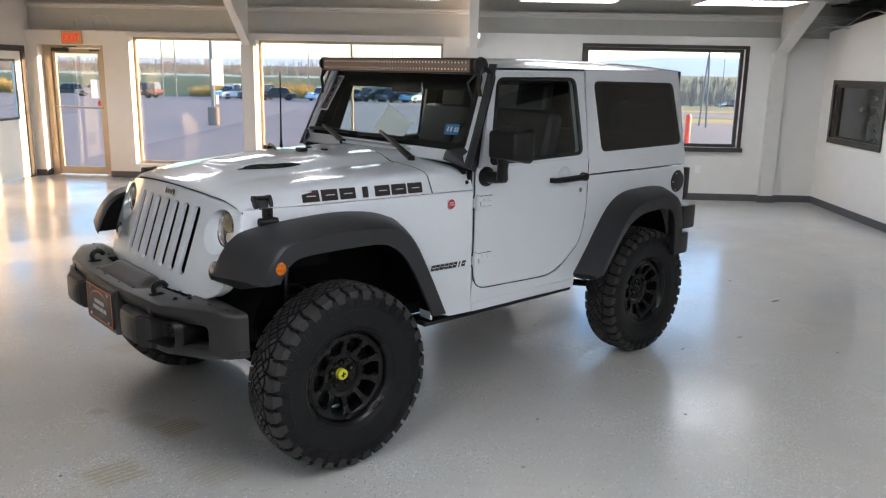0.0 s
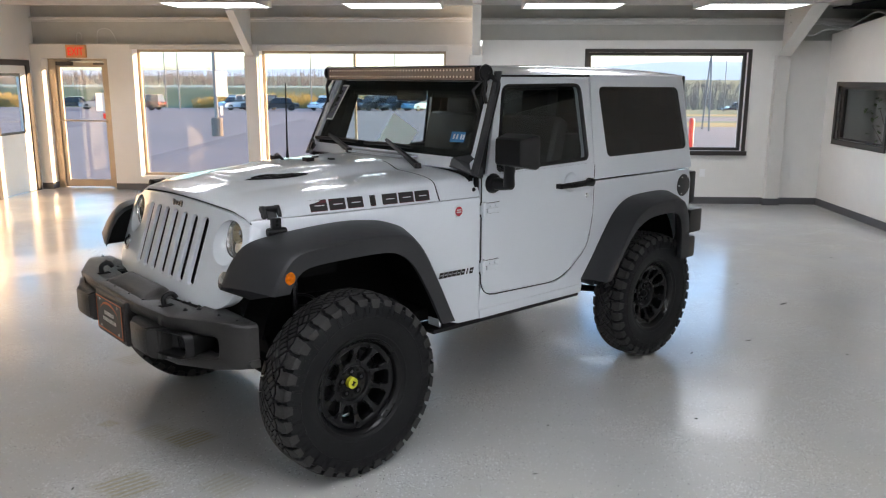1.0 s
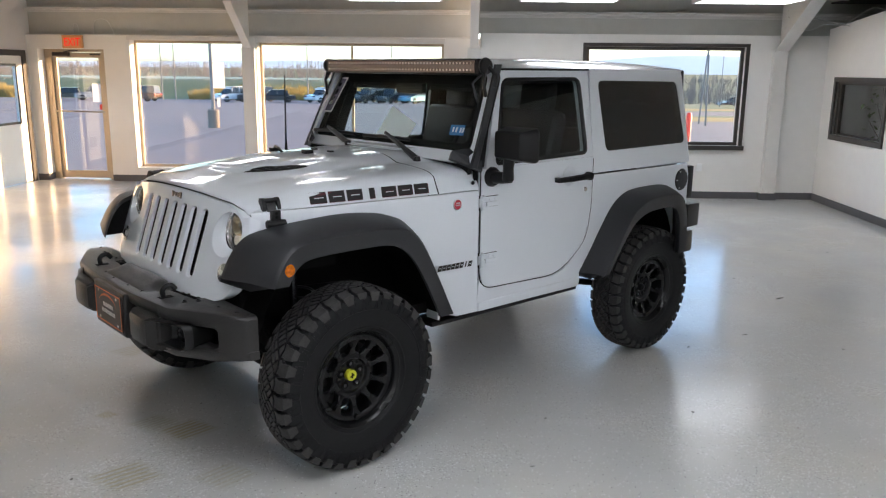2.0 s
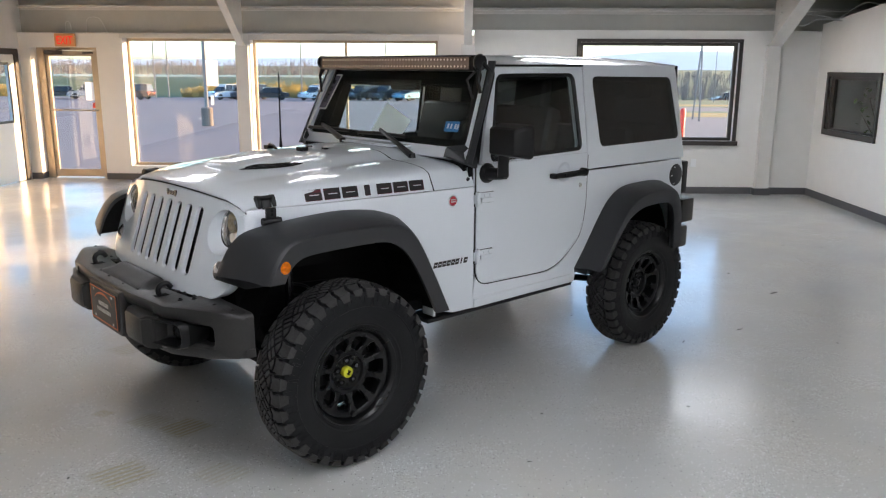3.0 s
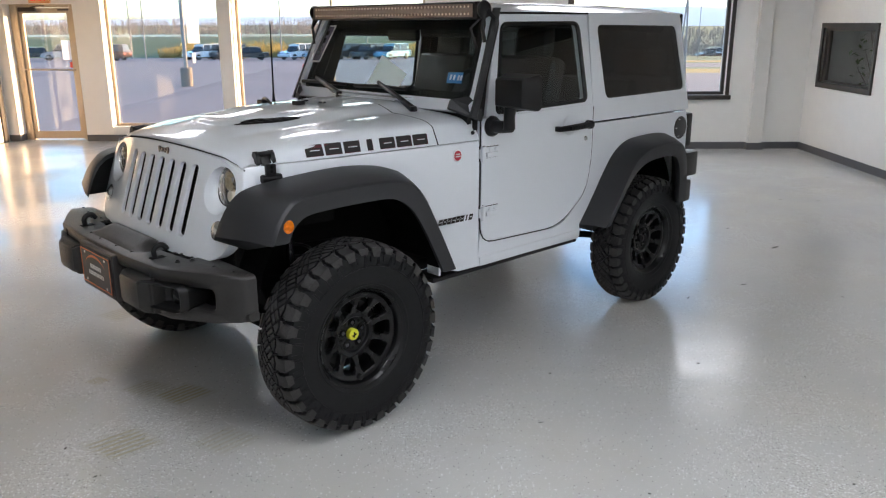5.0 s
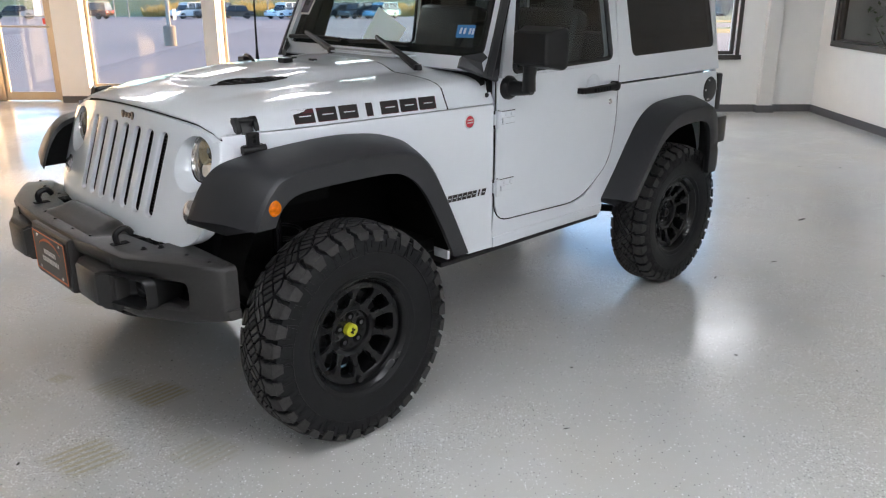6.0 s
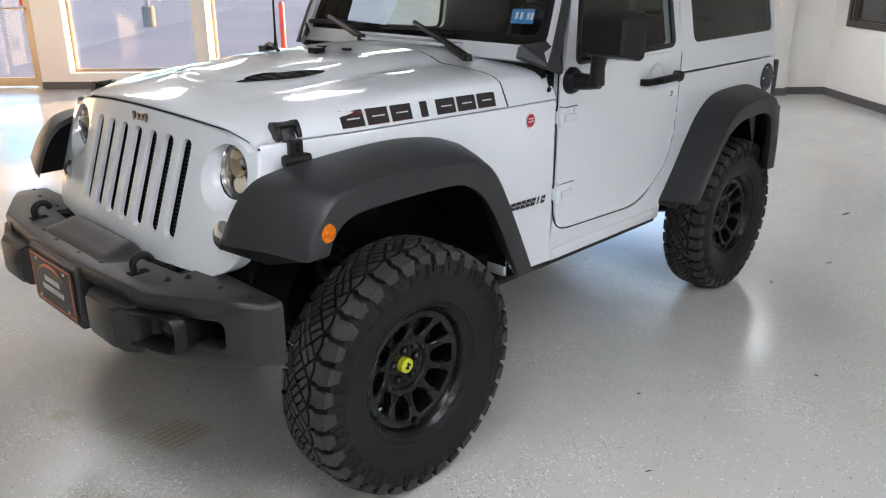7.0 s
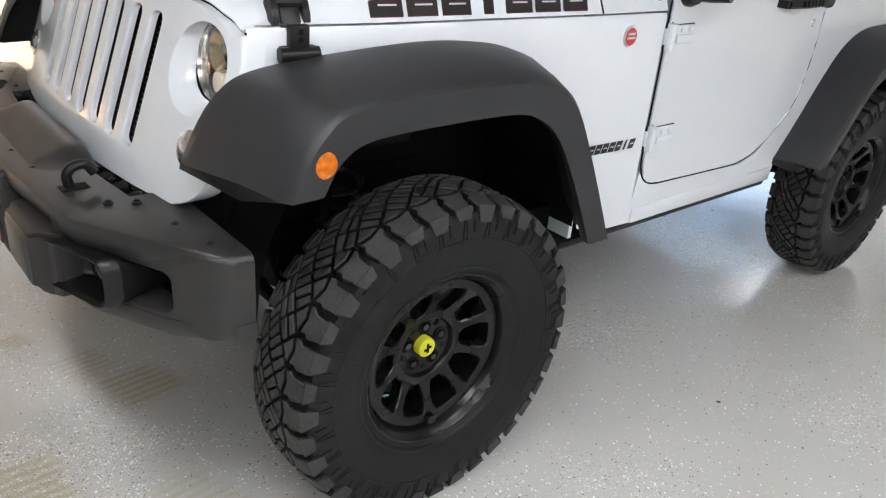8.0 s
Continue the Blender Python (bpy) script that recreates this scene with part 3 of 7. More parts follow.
box(bm, WR[0] - 0.055, WR[0], YR - 0.025, YR - 0.001, WR[2], WR[3], 0.004)
box(bm, WR[1], WR[1] + 0.055, YR - 0.025, YR - 0.001, WR[2], WR[3], 0.004)
part("casing", bm, "bronze", w3)

# office window in the east partition
w4 = thing("window_4", "office window with dark bronze frame and dim room behind", "window", ROOM, kind="structure")
y0, y1, z0, z1 = RW
bm = B()
for a, b, c, d in ((y0 - 0.005, y1 + 0.005, z1 - 0.06, z1 + 0.005), (y0 - 0.005, y1 + 0.005, z0 - 0.005, z0 + 0.075), (y0 - 0.005, y0 + 0.06, z0 + 0.075, z1 - 0.06), (y1 - 0.06, y1 + 0.005, z0 + 0.075, z1 - 0.06)):
    box(bm, XR - 0.03, XR - 0.002, a, b, c, d, 0.004)
part("casing", bm, "bronze", w4)
bm = B()
for a, b, c, d in ((y0 + 0.06, y1 - 0.06, z1 - 0.10, z1 - 0.06), (y0 + 0.06, y1 - 0.06, z0 + 0.075, z0 + 0.10), (y0 + 0.06, y0 + 0.13, z0 + 0.1, z1 - 0.10), (y1 - 0.16, y1 - 0.06, z0 + 0.1, z1 - 0.10)):
    box(bm, XR + 0.02, XR + 0.07, a, b, c, d, 0.004)
part("window_frame", bm, "bronze", w4)
part("pane", box(B(), XR + 0.045, XR + 0.051, y0 + 0.13, y1 - 0.16, z0 + 0.1, z1 - 0.1), "glass_clear", w4)

# entrance door
d1 = thing("door_1", "glazed entrance door in a tan aluminium frame", "door", ROOM, kind="structure")
x0, x1, z0, z1 = -7.15, -6.195, 0.0, 2.20
YD = YL + 0.19
bm = B()
box(bm, -7.222, x0, YD + 0.02, YD + 0.14, 0, z1, 0.004)
box(bm, x1, -6.103, YD + 0.02, YD + 0.14, 0, z1, 0.004)
box(bm, x0, x0 + 0.05, YD + 0.02, YD + 0.14, 0, z1, 0.004)
box(bm, x1 - 0.05, x1, YD + 0.02, YD + 0.14, 0, z1, 0.004)
box(bm, x0 + 0.05, x1 - 0.05, YD + 0.02, YD + 0.14, z1 - 0.05, z1, 0.004)
part("frame", bm, "alu", d1)
leaf = B()
for a, b, c, d in ((x0 + 0.055, x0 + 0.115, 0.012, z1 - 0.055), (x1 - 0.115, x1 - 0.055, 0.012, z1 - 0.055), (x0 + 0.115, x1 - 0.115, z1 - 0.14, z1 - 0.055), (x0 + 0.115, x1 - 0.115, 0.012, 0.14)):
    box(leaf, a, b, YD + 0.05, YD + 0.095, c, d, 0.003)
leaf = part("leaf", leaf, "alu", d1)
p = part("pane", box(B(), x0 + 0.115, x1 - 0.115, YD + 0.07, YD + 0.076, 0.14, z1 - 0.14), "glass_clear", leaf)
p.visible_shadow = False
bm = tube(B(), [(x0 + 0.07, YD + 0.05, 1.165), (x0 + 0.07, YD - 0.01, 1.165), (x1 - 0.07, YD - 0.01, 1.155), (x1 - 0.07, YD + 0.05, 1.155)], 0.014, 8)
part("push_bar", bm, "alu", leaf)
bm = box(B(), x0 + 0.08, x0 + 0.36, YD - 0.02, YD + 0.045, z1 - 0.115, z1 - 0.05, 0.01)
tube(bm, [(x0 + 0.28, YD, z1 - 0.05), (x0 + 0.40, YD - 0.06, z1 - 0.03), (x0 + 0.52, YD + 0.0, z1 - 0.025)], 0.009, 6)
part("door_closer", bm, "bronze", d1)
part("strike_plate", box(B(), x1 - 0.24, x1 - 0.06, YD + 0.012, YD + 0.02, z1 - 0.10, z1 - 0.075), "bronze", d1)
solo("poster", box(B(), -6.465, -6.242, YD + 0.064, YD + 0.068, 1.32, 1.63), "paper", "white paper notice taped on the entrance door glass", "notice", ROOM)
solo("sticker", box(B(), -6.358, -6.267, YD + 0.064, YD + 0.068, 1.19, 1.28), "red", "small red sticker on the entrance door glass", "sticker", ROOM)
solo("paper_sign", box(B(), -4.355, -4.155, YL + 0.214, YL + 0.219, 1.575, 2.005), "paper", "blank white paper sheet taped on the shop window", "paper sheet", ROOM)
solo("paper_strip", box(B(), -4.30, -4.25, YL + 0.214, YL + 0.219, 1.26, 1.42), "paper", "small white paper strip on the shop window", "paper sheet", ROOM)

# exit sign
sign = thing("exit_sign", "red lettered exit sign over the entrance door", "exit sign", ROOM)
bm = box(B(), -6.76, -6.425, YL - 0.06, YL - 0.002, 2.21, 2.42, 0.008)
part("housing", bm, "sign", sign)
fc = bpy.data.curves.new("letters", "FONT")
fc.body, fc.size, fc.extrude, fc.align_x = "EXIT", 0.185, 0.002, "CENTER"
fo = new("letters", fc)
fo.matrix_basis = pose(-6.5925, YL - 0.063, 2.248, 90, 0, 0) @ Matrix.Diagonal((0.72, 1, 1, 1))
bpy.context.view_layer.update()
me = bpy.data.meshes.new_from_object(fo.evaluated_get(bpy.context.evaluated_depsgraph_get()))
me.transform(fo.matrix_basis)
bpy.data.objects.remove(fo)
me.materials.clear()
me.materials.append(M["sign_red"])
lo = new("letters", me)
lo.parent = sign
tagged(lo, "glowing red letters reading EXIT")

# side door in the west wall
d2 = thing("door_2", "half-glazed white side door in a dark bronze frame", "door", ROOM, kind="structure")
y0, y1, z0, z1 = LD
bm = B()
box(bm, XL - 0.16, XL + 0.02, y0 - 0.06, y0 + 0.03, 0, z1 + 0.06, 0.004)
box(bm, XL - 0.16, XL + 0.02, y1 - 0.03, y1 + 0.08, 0, z1 + 0.06, 0.004)
box(bm, XL - 0.16, XL + 0.02, y0 + 0.03, y1 - 0.03, z1 - 0.03, z1 + 0.06, 0.004)
part("frame", bm, "bronze", d2)
bm = B()
box(bm, XL - 0.05, XL - 0.005, y0 + 0.035, y1 - 0.035, 0.01, 1.0, 0.003)
box(bm, XL - 0.05, XL - 0.005, y0 + 0.035, y1 - 0.035, 1.93, z1 - 0.035, 0.003)
box(bm, XL - 0.05, XL - 0.005, y0 + 0.035, y0 + 0.17, 1.0, 1.93)
box(bm, XL - 0.05, XL - 0.005, y1 - 0.24, y1 - 0.035, 1.0, 1.93)
leaf = part("leaf", bm, "wall", d2)
part("pane", box(B(), XL - 0.03, XL - 0.024, y0 + 0.17, y1 - 0.24, 1.0, 1.93), "glass_clear", leaf).visible_shadow = False
bm = B()
for z in (1.0, 1.93):
    box(bm, XL - 0.006, XL + 0.006, y0 + 0.15, y1 - 0.22, z - 0.02, z + 0.02, 0.003)
for y in (y0 + 0.16, y1 - 0.23):
    box(bm, XL - 0.006, XL + 0.006, y - 0.015, y + 0.015, 1.02, 1.91, 0.003)
part("glazing_bead", bm, "bronze", leaf)
vent = thing("wall_vent", "grey louvred two-panel vent low on the white side wall", "vent", ROOM)
bm = B()
for a, b, c, d in ((11.88, 12.24, 0.575, 0.60), (11.88, 12.24, 0.34, 0.365), (11.88, 11.905, 0.365, 0.575), (12.215, 12.24, 0.365, 0.575), (12.05, 12.07, 0.365, 0.575)):
    box(bm, XL + 0.001, XL + 0.014, a, b, c, d, 0.002)
part("frame", bm, "steel", vent)
for a, b in ((11.905, 12.05), (12.07, 12.215)):
    for k in range(7):
        z = 0.370 + 0.029 * k
        part("slat", box(B(), XL + 0.001, XL + 0.009, a, b, z, z + 0.022, 0.001), "base", vent)

# ceiling lamps: one row of troffers in view, the other rows added unseen
LAMP_Z = 2.80


def troffer(x, y):
    ob = thing("ceiling_light", "lit white fluorescent troffer hung under the roof", "ceiling light", ROOM @ Matrix.Translation((x, y, LAMP_Z)), group="ceiling lights")
    bm = box(B(), -0.62, 0.62, -0.40, 0.40, 0.012, 0.085, 0.006)
    for s in (-1, 1):
        box(bm, -0.62, 0.62, s * 0.385 - 0.015, s * 0.385 + 0.015, 0, 0.012)
        box(bm, s * 0.605 - 0.015, s * 0.605 + 0.015, -0.37, 0.37, 0, 0.012)
    part("frame", bm, "steel", ob)
    part("diffuser", box(B(), -0.59, 0.59, -0.37, 0.37, 0.002, 0.011), "tube", ob, "glowing white diffuser")
    for s in (-0.5, 0.5):
        part("hanger", tube(B(), [(s, 0, 0.085), (s, 0, CEIL - LAMP_Z)], 0.006, 6), "steel", ob)
    return ob


first = troffer(-5.52 + 2.26, 10.60)
# rows from 2.3 back are unseen, added to light the vehicle's near side
for row, y in enumerate((10.60, 7.4, 2.3, 0.0, -2.6, -5.4)):
    for k in range(1 if row == 1 else 2, 5):
        if row != 1 or k < 4:
            copy_thing(first, ROOM @ Matrix.Translation((-5.52 + 2.26 * k, y + (0.10 if k > 1 else 0.0) + (0.08 if k > 3 else 0.0), LAMP_Z)))

# cables in the open roof corner
def cable(pts, r=0.008):
    return solo("cable", tube(B(), [Vector(p) for p in smooth_line(pts, 6)], r, 6), "grey_print", "pale loose electrical cable hanging under the roof", "cable", ROOM, smooth=True, group="loose cables")


cable([(4.6, 12.3, 2.72), (4.85, 12.2, 2.52), (5.05, 12.1, 2.60), (5.34, 11.95, 2.58)])
cable([(4.7, 12.35, 2.80), (5.1, 12.2, 2.66), (5.45, 12.0, 2.62), (5.9, 11.6, 2.86)])
cable([(5.36, 12.1, 2.62), (5.5, 11.7, 2.80), (5.52, 11.2, 2.75), (5.7, 10.8, 2.92)])
cable([(-6.65, YL + 0.13, 2.46), (-6.62, YL + 0.10, 2.60), (-6.56, YL + 0.11, 2.60), (-6.55, YL + 0.13, 2.48)])
cable([(-6.3, YL + 0.13, 2.45), (-6.25, YL + 0.10, 2.66), (-6.05, YL + 0.10, 2.66), (-5.95, YL + 0.13, 2.44)])
solo("outlet", box(B(), 3.54, 3.62, YR - 0.008, YR - 0.001, 0.42, 0.54, 0.002), "paper", "white wall outlet plate", "outlet", ROOM)

# plant in the office
pl = thing("potted_plant", "leafy green plant on the office floor behind the glass", "plant", ROOM @ Matrix.Translation((6.02, 11.70, 0)))
part("pot", revolve(B(), [(0.0, 0.0), (0.15, 0.0), (0.19, 0.36), (0.175, 0.36), (0.16, 0.32), (0.0, 0.32)], 20, "z"), "concrete", pl, smooth=True)
bm = B()
rnd = random.Random(5)
for k in range(12):
    a = rnd.uniform(0, 6.28)
    top = Vector((0.35 * math.cos(a), 0.35 * math.sin(a), rnd.uniform(1.1, 1.8)))
    tube(bm, [(0, 0, 0.32), top * 0.5 + Vector((0, 0, 0.35)), top], [0.012, 0.008, 0.004], 5)
part("stem", bm, "bark", pl)
bm = B()
for k in range(170):
    a, r = rnd.uniform(0, 6.28), 0.48 * math.sqrt(rnd.random())
    c = Vector((r * math.cos(a), r * math.sin(a), rnd.uniform(0.8, 1.95)))
    d = Vector((rnd.uniform(-1, 1), rnd.uniform(-1, 1), rnd.uniform(-0.7, 0.5))).normalized() * rnd.uniform(0.08, 0.14)
    s = d.cross(Vector((0, 0, 1))).normalized() * 0.028
    vs = [bm.verts.new(p) for p in (c, c + d * 0.5 + s, c + d, c + d * 0.5 - s)]
    bm.faces.new(vs)
part("leaves", bm, "leaf", pl, "green leaves")

# marks on the floor
rnd = random.Random(11)
bm = B()
for k in range(150):
    x, y = rnd.uniform(-6, 5), rnd.uniform(2.6, 12)
    a, s = rnd.uniform(0, 6.28), rnd.uniform(0.004, 0.014)
    m = Matrix.Translation((x, y, 0.001)) @ Matrix.Rotation(a, 4, "Z") @ Matrix.Diagonal((1, rnd.uniform(0.2, 0.7), 0.3, 1))
    bmesh.ops.create_icosphere(bm, subdivisions=1, radius=s, matrix=m)
for x, y, a, s in ((0.346, 3.767, 0.3, 0.018), (3.57, 8.87, 0.0, 0.02), (2.74, 6.92, 0.6, 0.06), (1.6, 5.6, 1.0, 0.03), (2.1, 5.9, 0.3, 0.03)):
    bmesh.ops.create_icosphere(bm, subdivisions=1, radius=s, matrix=Matrix.Translation((x, y, 0.001)) @ Matrix.Rotation(a, 4, "Z") @ Matrix.Diagonal((1, 0.18, 0.1, 1)))
solo("floor_litter", bm, "speck", "small dark crumbs and leaf bits scattered on the floor", "litter", ROOM, "stuff")

# ---------------------------------------------------------------- outdoors
def ground_z(x, y):
    """A lot that falls away, a bank behind it, and lower land beside the bank."""
    z = -0.16 - 0.0238 * (min(max(y, 16), 106) - 16)
    east = min(1.0, max(0.0, (x - 14) / 14))
    if y > 108:
        k = min(1.0, (y - 108) / 22)
        z += (1.9 * (1 - east) - 1.6 * east) * k * k * (3 - 2 * k)
    if y > 130:
        z += 0.004 * (min(y, 400) - 130)
    return z


bm = B()
gx = [-3000, -1200, -600, -300] + list(range(-160, 161, 8)) + [300, 600, 1200, 3000]
gy = [-1500, -400, -100, -20, 14, 16] + list(range(20, 108, 4)) + list(range(108, 132, 2)) + [150, 180, 240, 320, 400, 700, 1200, 2000, 3500]
vs = [[bm.verts.new((x, y, ground_z(x, y))) for x in gx] for y in gy]
for j in range(len(gy) - 1):
    for i in range(len(gx) - 1):
        f = bm.faces.new((vs[j][i], vs[j][i + 1], vs[j + 1][i + 1], vs[j + 1][i]))
        cx, cy = (gx[i] + gx[i + 1]) / 2, (gy[j] + gy[j + 1]) / 2
        lot = 0 < cy < 107 and -120 < cx < 10 or 0 < cy < 50 or (60 < cy < 74 and cx > 10)
        verge = cx > 10 and (48 < cy < 58 or 74 < cy < 84)
        f.material_index = 2 if verge else 0 if lot else 1
g = solo("ground", bm, "asphalt", "asphalt parking lot with grassy banks and dry verges beyond", "ground", ROOM, "structure")
g.data.materials.append(M["grass"])
g.data.materials.append(M["scrub"])

# their haze is painted: the material glows a little
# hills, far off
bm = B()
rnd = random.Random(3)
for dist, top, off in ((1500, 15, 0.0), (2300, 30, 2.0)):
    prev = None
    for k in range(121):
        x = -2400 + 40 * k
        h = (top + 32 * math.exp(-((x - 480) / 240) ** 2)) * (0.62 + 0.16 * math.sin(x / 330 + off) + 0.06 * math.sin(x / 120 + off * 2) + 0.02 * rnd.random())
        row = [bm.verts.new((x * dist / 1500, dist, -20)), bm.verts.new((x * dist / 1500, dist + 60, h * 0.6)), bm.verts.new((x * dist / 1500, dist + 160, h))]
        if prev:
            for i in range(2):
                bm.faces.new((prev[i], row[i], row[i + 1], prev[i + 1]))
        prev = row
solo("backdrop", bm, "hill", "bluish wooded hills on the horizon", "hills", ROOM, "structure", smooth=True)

# bare woods on the bank
bm = B()
rnd = random.Random(8)


def stick(bm, a, b, r0, r1):
    d = (b - a).normalized()
    s = d.orthogonal().normalized()
    t = d.cross(s)
    lo = [bm.verts.new(a + r0 * (math.cos(q) * s + math.sin(q) * t)) for q in (0, 2.09, 4.19)]
    hi = [bm.verts.new(b + r1 * (math.cos(q) * s + math.sin(q) * t)) for q in (0, 2.09, 4.19)]
    for i in range(3):
        bm.faces.new((lo[i], lo[(i + 1) % 3], hi[(i + 1) % 3], hi[i]))


for k in range(2300):
    x, y = rnd.uniform(-135, 120), rnd.uniform(136, 195)
    h = rnd.uniform(1.9, 4.2) + 0.9 * math.sin(x * 0.11) * math.sin(x * 0.037 + 1)
    base = Vector((x, y, ground_z(x, y) - 0.2))
    top = base + Vector((rnd.uniform(-0.3, 0.3), rnd.uniform(-0.3, 0.3), h))
    stick(bm, base, top, 0.05, 0.012)
    for j in range(15):
        f = rnd.uniform(0.15, 0.95)
        p = base.lerp(top, f)
        q = p + Vector((rnd.uniform(-1, 1), rnd.uniform(-1, 1), rnd.uniform(0.4, 1.3))) * (1.1 - f) * h * 0.36
        stick(bm, p, q, 0.026, 0.009)
for k in range(800):
    x, y = rnd.uniform(22, 125), rnd.uniform(100, 190)
    h = rnd.uniform(0.9, 2.2)
    base = Vector((x, y, ground_z(x, y) - 0.2))
    top = base + Vector((rnd.uniform(-0.3, 0.3), rnd.uniform(-0.3, 0.3), h))
    stick(bm, base, top, 0.05, 0.012)
    for j in range(15):
        f = rnd.uniform(0.15, 0.95)
        p = base.lerp(top, f)
        q = p + Vector((rnd.uniform(-1, 1), rnd.uniform(-1, 1), rnd.uniform(0.4, 1.3))) * (1.1 - f) * h * 0.4
        stick(bm, p, q, 0.03, 0.01)
for k in range(700):
    x, y = rnd.uniform(45, 250), rnd.uniform(195, 400)
    h = rnd.uniform(2.0, 4.6)
    base = Vector((x, y, ground_z(x, y) - 0.2))
    top = base + Vector((rnd.uniform(-0.4, 0.4), rnd.uniform(-0.4, 0.4), h))
    stick(bm, base, top, 0.12, 0.03)
    for j in range(14):
        f = rnd.uniform(0.1, 0.95)
        p = base.lerp(top, f)
        stick(bm, p, p + Vector((rnd.uniform(-1, 1), rnd.uniform(-1, 1), rnd.uniform(0.3, 1.1))) * (1.1 - f) * h * 0.45, 0.07, 0.02)
solo("woods", bm, "bark", "bare brown winter trees along the bank", "woods", ROOM, "stuff")

bm = B()
for k in range(1500):
    x = rnd.uniform(-130, 12)
    y = rnd.choice((rnd.uniform(107.5, 112), rnd.uniform(107.5, 117), rnd.uniform(107.5, 134)))
    if math.sin(x * 0.16) + math.sin(x * 0.053 + 1.0) < -0.5 + 1.4 * (y > 117):
        continue
    c = Vector((x, y, ground_z(x, y)))
    s = rnd.uniform(0.5, 1.15) * (1.0 if y < 117 else 0.5)
    for j in range(26):
        b0 = c + Vector((rnd.uniform(-0.6, 0.6), rnd.uniform(-0.4, 0.4), 0)) * s
        d = Vector((rnd.uniform(-0.5, 0.5), rnd.uniform(-0.5, 0.5), rnd.uniform(0.5, 1.5))) * s
        stick(bm, b0, b0 + d, 0.05, 0.02)
solo("scrub", bm, "scrub", "golden dry scrub and tall grass on the bank", "scrub", ROOM, "stuff")

bm = B()
box(bm, -140, 12, 131, 131.12, ground_z(0, 131) + 0.45, ground_z(0, 131) + 0.78)
for k in range(38):
    box(bm, -140 + 4 * k, -139.85 + 4 * k, 131.12, 131.25, ground_z(0, 131) - 0.1, ground_z(0, 131) + 0.75)
solo("guard_rail", bm, "chrome", "long galvanised guard rail on top of the bank", "guard rail", ROOM)


def lamp_post(x, y, h, base=True, group="lot lamp posts"):
    z = ground_z(x, y)
    ob = thing("street_lamp", "tall dark parking lot lamp post" + (" on a concrete footing" if base else ""), "lamp post", ROOM @ Matrix.Translation((x, y, z)), group=group)
    if base:
        part("footing", revolve(B(), [(0.0, 0.0), (0.24, 0.0), (0.24, 0.72), (0.20, 0.78), (0.0, 0.78)], 16, "z"), "footing", ob)
    part("pole", tube(B(), [(0, 0, 0), (0, 0, h)], [0.09, 0.06], 8), "pole", ob)
    part("head", box(B(), -0.5, 0.5, -0.18, 0.18, h, h + 0.2, 0.03), "pole", ob)
    return ob


lamp_post(-10.8, 34, 8.5)
for x, y in ((-39.6, 104), (-36.8, 101), (-20.5, 103), (-64, 104), (-10, 105)):
    lamp_post(x, y, 8.0, False)


def utility_pole(x, y, h, lean):
    ob = thing("utility_pole", "leaning weathered wooden utility pole", "utility pole", ROOM @ Matrix.Translation((x, y, ground_z(x, y))), group="utility poles")
    part("post", tube(B(), [(0, 0, 0), (lean * h, 0, h)], [0.05, 0.035], 8), "pole", ob)
    part("crossarm", box(B(), lean * h - 1.1, lean * h + 1.1, -0.06, 0.06, h - 0.7, h - 0.55), "pole", ob)
    return ob


utility_pole(12.15, 42, 11.0, -0.030)
utility_pole(12.50, 44.5, 11.0, 0.055)
utility_pole(29, 95, 9.0, 0.0)


def bollard(x, y):
    z = ground_z(x, y)
    return solo("bollard", revolve(B(), [(0.0, 0.0), (0.055, 0.0), (0.055, 1.22), (0.04, 1.27), (0.0, 1.285)], 16, "z"), "red", "red plastic-sleeved steel bollard", "bollard",
                ROOM @ Matrix.Translation((x, y, z)), smooth=True, group="red bollards")


bollard(4.66, 17.4)
bollard(-3.05, 17.4)


